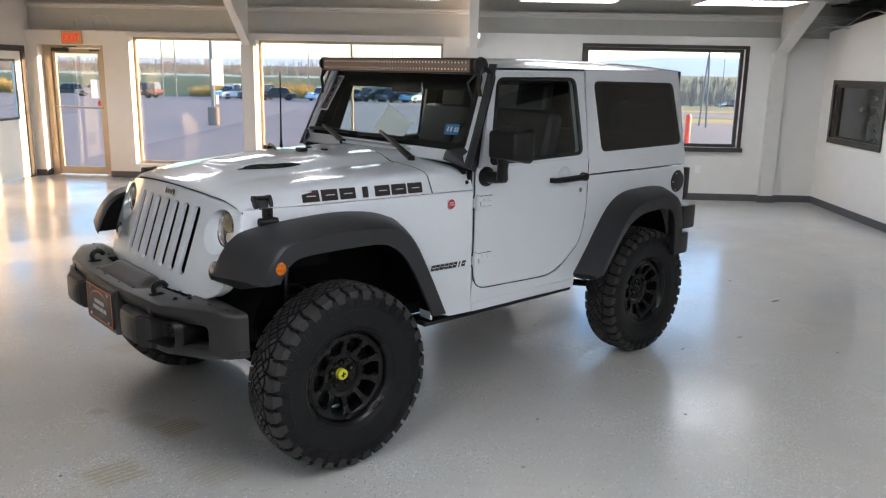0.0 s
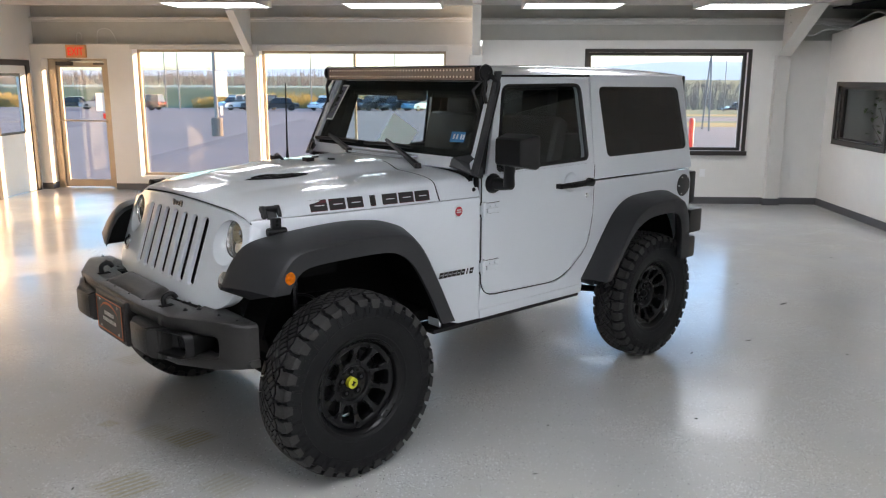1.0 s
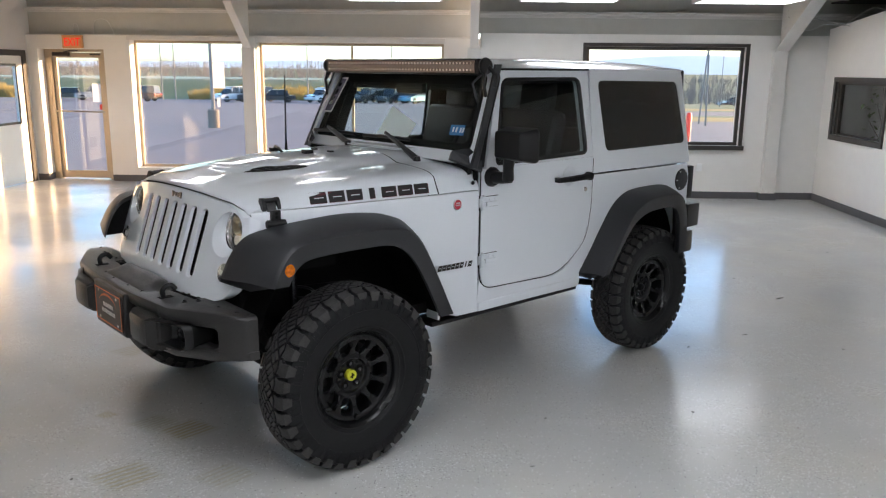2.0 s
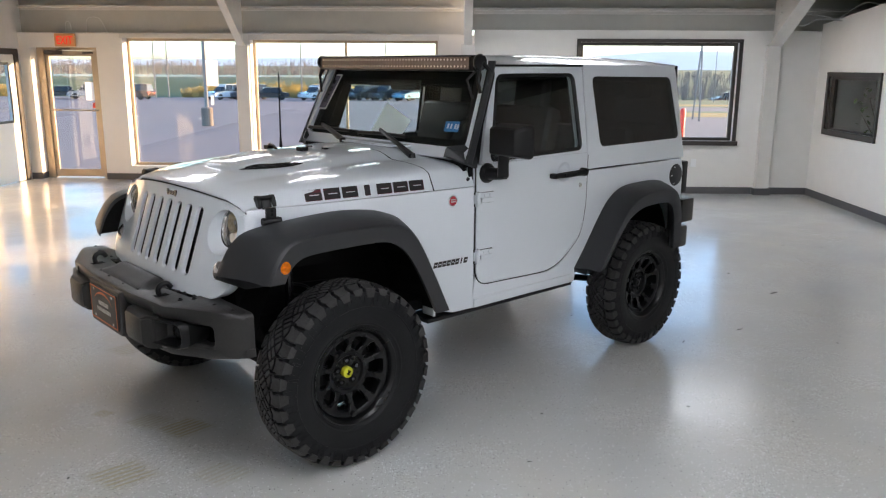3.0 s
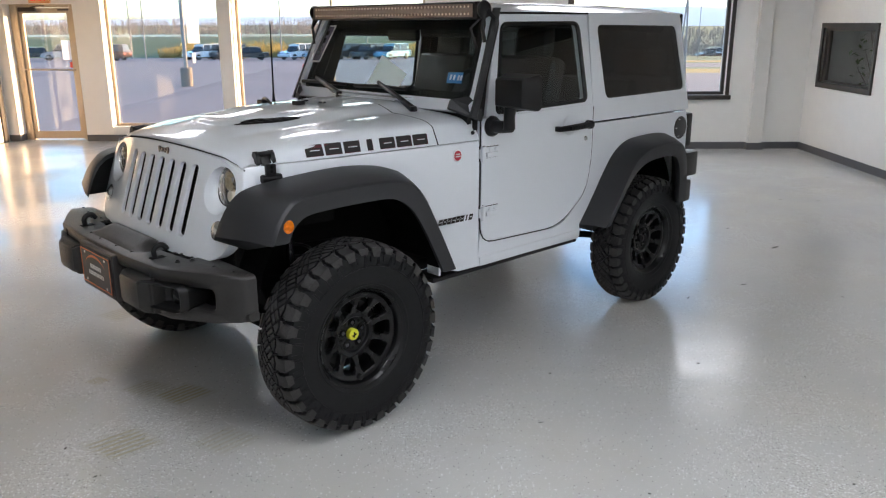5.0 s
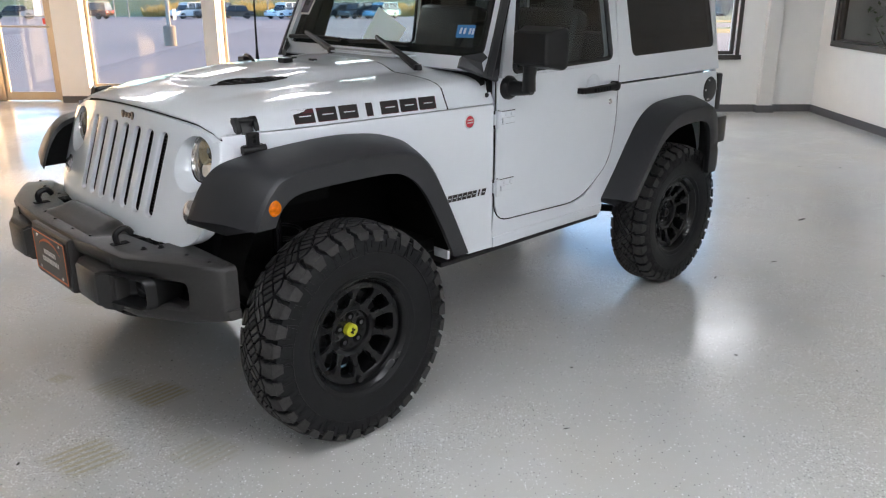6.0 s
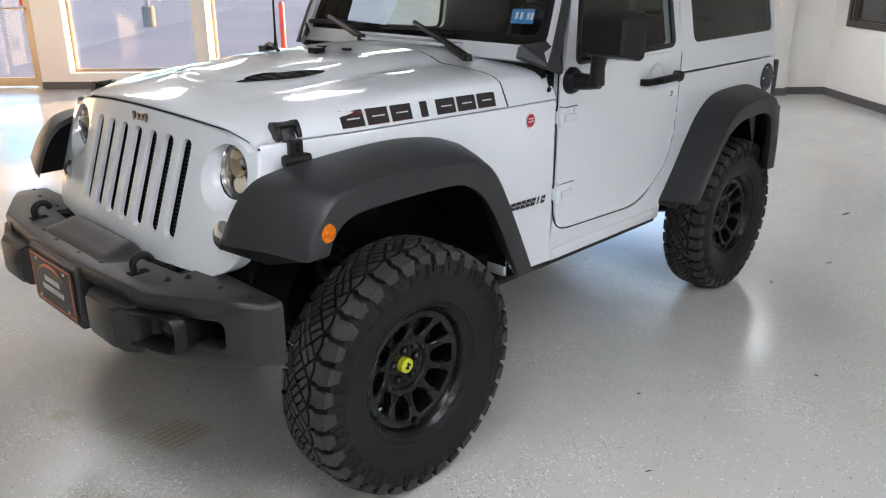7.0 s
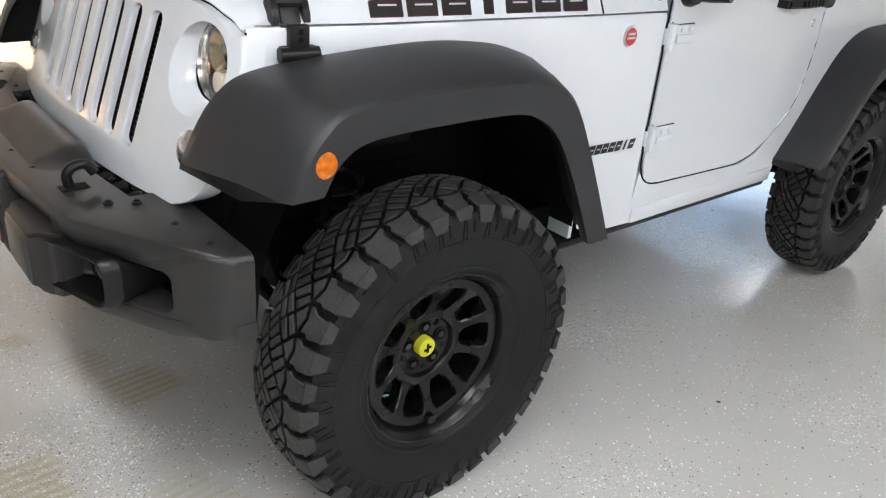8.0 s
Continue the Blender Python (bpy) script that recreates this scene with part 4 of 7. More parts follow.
def parked_car(x, y, turn, paint, kind, label):
    """A parked car, seen far across the lot."""
    ob = thing("car", label, "car", ROOM @ Matrix.Translation((x, y, ground_z(x, y))) @ Matrix.Rotation(radians(turn), 4, "Z"), group="parked cars")
    ln, wd, hgt = {"sedan": (4.6, 1.8, 1.42), "suv": (4.7, 1.9, 1.72), "pickup": (5.5, 1.95, 1.85)}[kind]
    h2, belt = ln / 2, hgt * 0.58
    prof = [(-h2, 0.35), (-h2, belt - 0.05), (-h2 * 0.97, belt), (h2 * 0.45, belt), (h2 * 0.93, belt - 0.14), (h2, belt - 0.3), (h2, 0.35)]
    bm = loft(B(), [[Vector((px, s * wd / 2 * k, pz if k == 1 else 0.4 + (pz - 0.4) * 0.97)) for px, pz in prof] for s, k in ((-1, 0.94), (-1, 1), (1, 1), (1, 0.94))])
    bmesh.ops.bevel(bm, geom=bm.edges[:], offset=0.09, segments=2, affect="EDGES")
    part("body", bm, paint, ob, smooth=True)
    r0, r1 = {"sedan": (-0.72, 0.48), "suv": (-0.97, 0.46), "pickup": (-0.12, 0.48)}[kind]
    a, b = h2 * r0, h2 * r1
    cab = [(a, belt), (a + (0.45 if kind == "sedan" else 0.12), hgt), (b - 0.62, hgt), (b, belt)]
    inset = lambda p: 0.90 if p[1] == belt else 0.74  # noqa: E731
    bm = loft(B(), [[Vector((p[0], s * wd / 2 * inset(p), p[1])) for p in cab] for s in (-1, 1)])
    bmesh.ops.bevel(bm, geom=bm.edges[:], offset=0.07, segments=2, affect="EDGES")
    part("cabin", bm, "glass_far", ob, smooth=True)
    for sx in (-0.62, -0.05, 0.36):
        px = a + (b - a) * (sx + 0.75) / 1.3
        part("cabin_pillar", box(B(), px - 0.05, px + 0.05, -wd * 0.425, wd * 0.425, belt - 0.02, hgt - 0.06, 0.01), paint, ob)
    bm = box(B(), a + (0.45 if kind == "sedan" else 0.12), b - 0.62, -wd * 0.37, wd * 0.37, hgt - 0.02, hgt + 0.05, 0.02)
    part("roof", bm, paint, ob)
    for sx in (-1, 1):
        for sy in (-1, 1):
            bm = revolve(B(), [(0.0, 0.12), (0.20, 0.12), (0.33, 0.10), (0.345, 0.0), (0.33, -0.10), (0.0, -0.10)], 16, "y", (sx * h2 * 0.62, sy * (wd / 2 - 0.1), 0.345))
            part("wheel", bm, "rubber", ob)
        bm = B()
        for sy in (-1, 1):
            box(bm, sx * h2 - 0.03, sx * h2 + 0.03, sy * wd * 0.36 - 0.2, sy * wd * 0.36 + 0.2, belt - 0.28, belt - 0.14)
        part("lamp", bm, "red" if sx < 0 else "lens", ob)
    return ob


M["glass_far"] = material("dark_car_glass", (0.02, 0.022, 0.025), 0.08, vary=0.02)
M["paint_white"] = material("white_body_paint", (0.78, 0.78, 0.78), 0.25, coat=1.0, vary=0.02)
M["paint_dark"] = material("black_body_paint", (0.025, 0.027, 0.032), 0.22, coat=1.0, vary=0.02)
M["paint_silver"] = material("silver_body_paint", (0.42, 0.43, 0.45), 0.25, metal=0.4, coat=1.0, vary=0.02)
M["paint_maroon"] = material("maroon_body_paint", (0.10, 0.028, 0.02), 0.25, coat=1.0, vary=0.02)
M["paint_blue"] = material("pale_blue_body_paint", (0.25, 0.42, 0.55), 0.25, metal=0.3, coat=1.0, vary=0.02)
for x, y, turn, paint, kind, label in (
    (-48.1, 96, 205, "paint_dark", "sedan", "black sedan parked across the lot"),
    (-44.6, 96, 200, "paint_silver", "suv", "silver sport utility parked across the lot"),
    (-37.8, 92, 175, "paint_maroon", "suv", "dark red sport utility parked alone on the lot"),
    (-28.2, 96, 235, "paint_white", "suv", "white sport utility parked across the lot"),
    (-25.6, 97, 235, "paint_dark", "suv", "black sport utility parked beside a white one"),
    (-22.6, 94, 200, "paint_dark", "sedan", "dark sedan parked across the lot"),
    (-17.2, 96, 235, "paint_white", "suv", "white sport utility parked in the far row"),
    (-14.5, 96, 235, "paint_blue", "sedan", "pale blue sedan parked in the far row"),
    (-11.8, 96, 230, "paint_dark", "suv", "dark sport utility parked in the far row"),
    (-9.0, 96, 235, "paint_dark", "suv", "dark sport utility parked in the far row"),
    (-6.2, 96, 235, "paint_blue", "suv", "pale blue sport utility parked in the far row"),
    (46.0, 142, 170, "paint_white", "suv", "white sport utility on the road"),
    (43.0, 133, 180, "paint_maroon", "pickup", "dark red pickup truck far along the road"),
):
    parked_car(x, y, turn, paint, kind, label)


# ---------------------------------------------------------------- the off-road vehicle
CAR = thing("off_road_vehicle", "white two-door off-road vehicle with black flares and big tyres", "off-road vehicle")
HUB, R_TYRE = 0.456, 0.4565
REAR = -2.56


def side(name, make, mat, parent=None, label="", smooth=False, angle=35, even=False):
    """The same part on the left and the right side."""
    out = []
    for s in (1, -1):
        bm = make()
        if s < 0:
            flip_y(bm)
        out.append(part(name, bm, mat, parent or CAR, label, smooth, angle, even))
    return out


# --- bonnet
W_HOOD = [(-0.66, 0.787), (0.0, 0.728), (0.30, 0.690), (0.42, 0.672)]
Z_MID = [(-0.70, 1.462), (-0.35, 1.452), (-0.1, 1.432), (0.15, 1.405), (0.30, 1.376), (0.39, 1.350), (0.42, 1.338)]
Z_EDGE = [(-0.70, 1.402), (-0.35, 1.392), (-0.1, 1.378), (0.15, 1.360), (0.30, 1.338), (0.39, 1.322), (0.42, 1.314)]
SEAM = 1.274


def hood_section(x):
    w, zc, ze = lerp(x, W_HOOD), lerp(x, Z_MID), lerp(x, Z_EDGE)
    f = max(0.0, min(1.0, (x - 0.25) / 0.2))
    ze2 = ze - 0.012 * f
    sec = [(0.0, zc), (0.16 * w, zc - 0.001), (0.30 * w, zc - 0.005), (0.40 * w, zc - 0.012), (0.47 * w, zc * 0.55 + ze * 0.45), (0.54 * w, ze + 0.013), (0.64 * w, ze + 0.009),
            (0.76 * w, ze + 0.002), (0.85 * w, ze2 - 0.007), (0.905 * w, ze2 - 0.018), (0.945 * w, ze2 - 0.036), (0.968 * w, 0.6 * (ze2 - 0.036) + 0.4 * SEAM), (0.988 * w, 0.25 * (ze2 - 0.036) + 0.75 * SEAM), (w, SEAM + 0.003)]
    # towards the nose the raised middle melts into one even arch
    g = max(0.0, min(1.0, (x - 0.12) / 0.28))
    g = g * g * (3 - 2 * g)
    arch = lambda y: zc - (zc - ze + 0.006) * (y / (0.83 * w)) ** 2.2  # noqa: E731
    return [(y, z + (arch(y) - z) * g) if y < 0.84 * w else (y, z) for y, z in sec]


def dome(x, y):
    """Low raised panel between the vents, with a crisp front edge."""
    y = abs(y)
    ahead = (0.216 - 0.052 * (y / 0.20) ** 3 - x) / 0.024
    beside = (0.205 + max(0.0, 0.163 - x) * 0.16 - y) / 0.026
    u = max(0.0, min(1.0, ahead, beside))
    fade = max(0.0, min(1.0, (x + 0.42) / 0.30))
    return 0.013 * u * u * (3 - 2 * u) * fade


def hood_z(x, y):
    return lerp(abs(y), hood_section(x)) + dome(x, y)


def hood_mesh():
    bm = B()
    xs = [-0.66 + 0.02 * k for k in range(43)] + [0.19 + 0.006 * k for k in range(6)] + [0.24 + 0.02 * k for k in range(9)] + [0.418]
    rings = []
    for x in xs:
        sec = [(p.y, p.z + dome(x, p.y)) for p in smooth_line([(0, y, z) for y, z in hood_section(x)], 4)]
        full = [(-y, z) for y, z in reversed(sec[1:])] + sec
        bow = lambda y: -0.055 * (abs(y) / 0.66) ** 2.4 * max(0.0, x / 0.42) ** 2 if x > 0 else 0.0  # noqa: E731
        rings.append([Vector((x + bow(y), y, z)) for y, z in full])
    nose = [Vector((p.x + 0.007, p.y * 0.995, p.z - 0.008)) for p in rings[-1]]
    tuck = [Vector((p.x + 0.004, p.y * 0.993, p.z - 0.013)) for p in rings[-1]]
    loft(bm, rings + [nose, tuck], closed=False)
    return bm


part("hood", hood_mesh(), "car_white", CAR, "white bonnet with raised centre and two vents", smooth=True, angle=50)


def lens_patch(fun, x0, x1, yc, width, lift, n=16, k=5):
    """A leaf-shaped patch that lies on the bonnet."""
    bm = B()
    rows = []
    for i in range(n + 1):
        t = i / n
        x = x0 + (x1 - x0) * t
        w = width * math.sin(math.pi * min(1, max(0.0, t))) ** 0.7 + 0.001
        c = yc(t)
        rows.append([bm.verts.new((x, c + w * (j / k - 0.5), fun(x, c + w * (j / k - 0.5)) + lift)) for j in range(k + 1)])
    for a, b in zip(rows, rows[1:]):
        for j in range(k):
            bm.faces.new((a[j], a[j + 1], b[j + 1], b[j]))
    return bm


for s in (1, -1):
    bm = lens_patch(hood_z, 0.168, -0.150, lambda t: s * (0.212 + 0.112 * t), 0.092, 0.0025, 24, 8)
    vent_ob = part("hood_vent", bm, "gap", CAR, "black bonnet heat vent", smooth=True)
    for k in range(5):
        t = 0.22 + 0.14 * k
        x, y = 0.168 - 0.318 * t, s * (0.212 + 0.112 * t)
        part("louvre", tube(B(), [(x + 0.008, y - s * 0.026, hood_z(x, y - s * 0.026) + 0.003), (x, y, hood_z(x, y) + 0.004), (x - 0.010, y + s * 0.030, hood_z(x, y + s * 0.030) + 0.003)], 0.0035, 5), "plastic", vent_ob)

# rubber stops, washer jets and the footman loop on the bonnet
bm = box(B(), -0.345, -0.295, 0.02, 0.075, hood_z(-0.32, 0.05) - 0.002, hood_z(-0.32, 0.05) + 0.022, 0.006)
part("hood_stop", bm, "black", CAR)
bm = box(B(), -0.34, -0.29, -0.335, -0.275, hood_z(-0.32, -0.3) - 0.002, hood_z(-0.32, -0.3) + 0.022, 0.006)
tube(bm, [(-0.31, -0.30, 1.462), (-0.285, -0.24, 1.475), (-0.262, -0.17, 1.470), (-0.258, -0.13, 1.452)], 0.008, 6)
part("hood_stop", bm, "black", CAR)
for x, y in ((-0.46, 0.07), (-0.46, -0.10)):
    part("washer_jet", box(B(), x - 0.012, x + 0.012, y - 0.02, y + 0.02, hood_z(x, y) - 0.002, hood_z(x, y) + 0.009, 0.003), "black", CAR)


def latch(s):
    """Rubber catch: housing on the bonnet, strap and anchor below the seam."""
    turn = (lambda bm: flip_y(bm)) if s < 0 else (lambda bm: bm)
    m = pose(0.276, 0.660, 1.262, 0, 0, -6) @ pose(0, 0, 0, 24, 0, 0)
    bm = box(B(), -0.040, 0.040, -0.02, 0.010, 0.0, 0.070, 0.006, m=m)
    for q in (-0.037, 0.037):
        rings = [[m @ Vector((q + e, yy, zz)) for yy, zz in ((0.006, 0.002), (0.030, 0.004), (0.037, 0.022), (0.036, 0.050), (0.028, 0.066), (0.006, 0.072))] for e in (-0.008, 0.008)]
        loft(bm, rings)
    top = part("hood_latch", turn(bm), "black", CAR, "black rubber bonnet catch", smooth=True, angle=40)
    part("pin", turn(tube(B(), [m @ Vector((-0.032, 0.026, 0.052)), m @ Vector((0.032, 0.026, 0.052))], 0.011, 10)), "black", top, smooth=True)
    bm = box(B(), -0.024, 0.024, 0.014, 0.030, -0.010, 0.050, 0.005, m=m)
    m2 = pose(0.272, 0.692, 1.214, 0, 0, -6)
    box(bm, -0.024, 0.024, -0.002, 0.022, 0.004, 0.066, 0.005, m=m2)
    part("strap", turn(bm), "black", top, smooth=True, angle=40)
    for q, zz in ((0.0, 0.034), (0.0, 0.052)):
        part("strap_hole", turn(revolve(B(), [(0.0, 0.0235), (0.006, 0.0235), (0.008, 0.0215)], 12, "y", tuple(m2 @ Vector((q, 0.0, zz))))), "gap", top)
    bm = box(B(), -0.044, 0.044, -0.010, 0.014, -0.020, 0.020, 0.007, m=m2)
    tube(bm, [m2 @ Vector((-0.047, 0.016, 0.002)), m2 @ Vector((0.047, 0.016, 0.002))], 0.017, 12)
    part("anchor", turn(bm), "black", top, smooth=True, angle=40)


latch(1)
latch(-1)


# --- blocks for the model lettering along the bonnet: plain slanted shapes
def lettering(x0, x1, zlo, zhi, yat, n, solid=()):
    bm = B()
    step = (x1 - x0) / n
    for k in range(n):
        a, b = x0 + step * (k + 0.06), x0 + step * (k + 0.94)
        slant = -0.010
        def pt(u, v, lift):
            x = a + (b - a) * u + slant * v
            z = zlo + (zhi - zlo) * v
            return Vector((x, yat(x, z) + lift, z))
        cells = [(0, 1, 0.0, 0.43), (0, 1, 0.57, 1.0), (0, 0.26, 0.43, 0.57), (0.84, 1, 0.43, 0.57)] if k not in solid else [(0.32, 0.68, 0, 1)]
        for u0, u1, v0, v1 in cells:
            lo = [bm.verts.new(pt(u, v, 0.0012)) for u, v in ((u0, v0), (u1, v0), (u1, v1), (u0, v1))]
            bm.faces.new(lo)
    return bm


def hood_side_y(x, z):
    sec = hood_section(x)
    pts = [(zz, yy) for yy, zz in sec[5:]]
    return lerp(z, pts) + 0.001


side("lettering", lambda: lettering(0.090, -0.606, 1.290, 1.338, hood_side_y, 7, (3,)), "decal", label="black block lettering decal")
side("lettering_shade", lambda: lettering(0.092, -0.610, 1.287, 1.335, lambda x, z: hood_side_y(x, z) - 0.0006, 7, (3,)), "decal_red", label="dark red edge of the decal")

# --- front aprons (the panels between bonnet, flare and door)
def apron_y(x):
    return lerp(x, [(-0.95, 0.803), (-0.64, 0.786), (0.0, 0.730), (0.30, 0.692), (0.42, 0.674)])


def apron():
    bm = B()
    xs = [-0.948, -0.80, -0.70, -0.66, -0.60, -0.52, -0.44, -0.3, 0.0, 0.3, 0.385]
    zlo = [0.572, 0.572, 0.60, 0.70, 0.84, 1.00, 1.12, 1.16, 1.17, 1.16, 1.12]
    top = [1.274] * 11
    rows = [[Vector((x, apron_y(x) + d, z)) for z, d in ((lo, 0.0), (lo + (t - lo) * 0.5, 0.0), (t - 0.012, 0.0), (t - 0.003, -0.004), (t, -0.02))] for x, lo, t in zip(xs, zlo, top)]
    loft(bm, rows, closed=False)
    # rear edge folds in at the door gap
    loft(bm, [[Vector((p.x, p.y, p.z)) for p in rows[0]], [Vector((p.x - 0.001, p.y - 0.03, p.z)) for p in rows[0]]], closed=False)
    return bm


side("front_fender", apron, "car_white", smooth=True)

# cowl with its own shoulder panel between bonnet and windscreen
def cowl():
    bm = B()
    rings = []
    for x in (-0.668, -0.74, -0.82, -0.90, -0.95):
        sec = hood_section(-0.66)
        k = (x + 0.668) / -0.282
        full = [(-y, z) for y, z in reversed(sec[1:])] + sec
        rings.append([Vector((x, y * (1 + 0.02 * k), z + 0.0 * k)) for y, z in full])
    return loft(bm, rings, closed=False)


part("cowl", cowl(), "car_white", CAR, "white cowl panel below the windscreen", smooth=True, angle=50)
bm = box(B(), -0.90, -0.80, -0.34, 0.34, 1.462, 1.474, 0.004)
box(bm, -0.79, -0.775, -0.30, 0.30, 1.462, 1.470, 0.003)
part("cowl_vent", bm, "car_white", CAR)
# dark backing under the bonnet and cowl gaps
bm = loft(B(), [[Vector((x, y * 0.985, z - 0.012)) for y, z in ([(-a, b) for a, b in reversed(hood_section(-0.66)[1:])] + hood_section(-0.66))] for x in (-0.60, -0.72)], closed=False)
part("gap_backing", bm, "gap", CAR)
side("gap_backing", lambda: loft(B(), [[Vector((x, apron_y(x) - 0.022, z)) for z in (1.245, 1.284)] for x in (-0.95, -0.64, 0.0, 0.30)], closed=False), "gap")

# --- grille
def grille_x(z, y=0.0):
    return 0.472 - 0.34 * (z - 1.18) - 0.055 * (abs(y) / 0.68) ** 2.4


SLOT = 0.109


def grille():
    """Bent sheet with seven deep slots, two lamp dishes and a rounded rim that turns back."""
    bm = B()
    top = [(y, z - 0.021) for y, z in hood_section(0.418)]
    outline = top + [tuple(p) for p in rounded([(0.690, 1.20), (0.700, 1.06), (0.682, 0.915), (0.60, 0.862), (0.0, 0.842)], [0, 0.1, 0.06, 0.08, 0], 6)]
    full = [tuple(p) for p in outline] + [(-p[0], p[1]) for p in reversed(outline[1:-1])]

    def slot(c, g):
        return rounded([(c - 0.033 + g, 0.926 + g), (c + 0.033 - g, 0.926 + g), (c + 0.033 - g, 1.254 - g), (c - 0.033 + g, 1.254 - g)], 0.036 - g, 4)

    def dish(s, f, n=28):
        """From the wide soft mouth (f = 0) to the lamp's own circle (f = 1)."""
        cy, cz, ry, rz = 0.546 + 0.014 * f, 1.160 + 0.018 * f, 0.110 - 0.019 * f, 0.104 - 0.013 * f
        return [(s * cy + ry * math.cos(q), cz + rz * math.sin(q)) for q in (2 * math.pi * i / n for i in range(n))]
    slots = [slot((k - 3) * SLOT, 0.0) for k in range(7)]
    dishes = [dish(s, 0.0) for s in (1, -1)]
    loops = [full] + slots + dishes
    edges = []
    for lp in loops:
        vs = [bm.verts.new((p[0], p[1], 0)) for p in lp]
        edges += [bm.edges.new((vs[i], vs[(i + 1) % len(vs)])) for i in range(len(vs))]
    bmesh.ops.triangle_fill(bm, edges=edges, use_beauty=True)
    clear_holes(bm, bm.faces[:], [[(p[0], p[1], 0.0) for p in h] for h in slots + dishes])
    for v in (-0.66, -0.60, -0.42, -0.28, -0.14, 0.0, 0.14, 0.28, 0.42, 0.60, 0.66):
        g = bm.verts[:] + bm.edges[:] + bm.faces[:]
        bmesh.ops.bisect_plane(bm, geom=g, plane_co=(v, 0, 0), plane_no=(1, 0, 0))
    for v in (0.875, 0.905):
        bmesh.ops.bisect_plane(bm, geom=bm.verts[:] + bm.edges[:] + bm.faces[:], plane_co=(0, v, 0), plane_no=(0, 1, 0))
    for v in bm.verts:
        y, z = v.co.x, v.co.y
        v.co = Vector((grille_x(z, y), y, z))
    deep = lambda pts, d: [Vector((grille_x(p[1], p[0]) - d, p[0], p[1])) for p in pts]  # noqa: E731
    for k in range(7):
        c = (k - 3) * SLOT
        loft(bm, [deep(slot(c, g), d) for g, d in ((0.0, 0.0), (0.0022, 0.0015), (0.0042, 0.0045), (0.005, 0.010), (0.0055, 0.018))], caps=False)
    for s in (1, -1):
        loft(bm, [deep(dish(s, f), d) for f, d in ((0.0, 0.0), (0.10, 0.002), (0.35, 0.010), (0.75, 0.024), (0.97, 0.036), (1.0, 0.046))], caps=False)
    shrink = lambda k: [(p[0] * (1 + k), p[1]) for p in full]  # noqa: E731
    loft(bm, [deep(shrink(k), d) for k, d in ((0.0, 0.0), (0.006, 0.004), (0.009, 0.012), (0.009, 0.055))], caps=False)
    bmesh.ops.remove_doubles(bm, verts=bm.verts, dist=1e-4)
    return bm


part("grille", grille(), "car_white", CAR, "white seven-slot grille panel", smooth=True, angle=50, even=True)
for k in range(7):
    c = (k - 3) * SLOT
    bm = B()
    for j in range(23):
        z = 0.935 + 0.0135 * j
        box(bm, grille_x(z, c) - 0.036, grille_x(z, c) - 0.026, c - 0.030, c + 0.030, z, z + 0.004)
    part("grille_mesh", bm, "black", CAR, "black honeycomb insert")
bm = box(B(), 0.36, 0.375, -0.62, 0.62, 0.88, 1.29, m=pose(0, 0, 0))
for v in bm.verts:
    v.co.x += -0.34 * (v.co.z - 1.18)
part("radiator", bm, "gap", CAR)
# shut line below the bonnet's front edge
edge = [(y, z) for y, z in hood_section(0.418)]
edge = [(-y, z) for y, z in reversed(edge[1:])] + edge
part("shut_line", tube(B(), [Vector((0.413 - 0.055 * (abs(y) / 0.66) ** 2.4, y * 0.992, z - 0.017)) for y, z in edge], 0.006, 6), "gap", CAR)
# emblem: plain chrome bars
bm = B()
for k, (w, h) in enumerate(((0.022, 0.034), (0.022, 0.024), (0.022, 0.024), (0.022, 0.036))):
    y = -0.045 + 0.03 * k
    x = grille_x(1.286, y)
    box(bm, x - 0.002, x + 0.006, y - w / 2, y + w / 2, 1.284 - h / 2, 1.284 + h / 2, 0.004)
part("emblem", bm, "chrome_dark", CAR, "small chrome emblem")


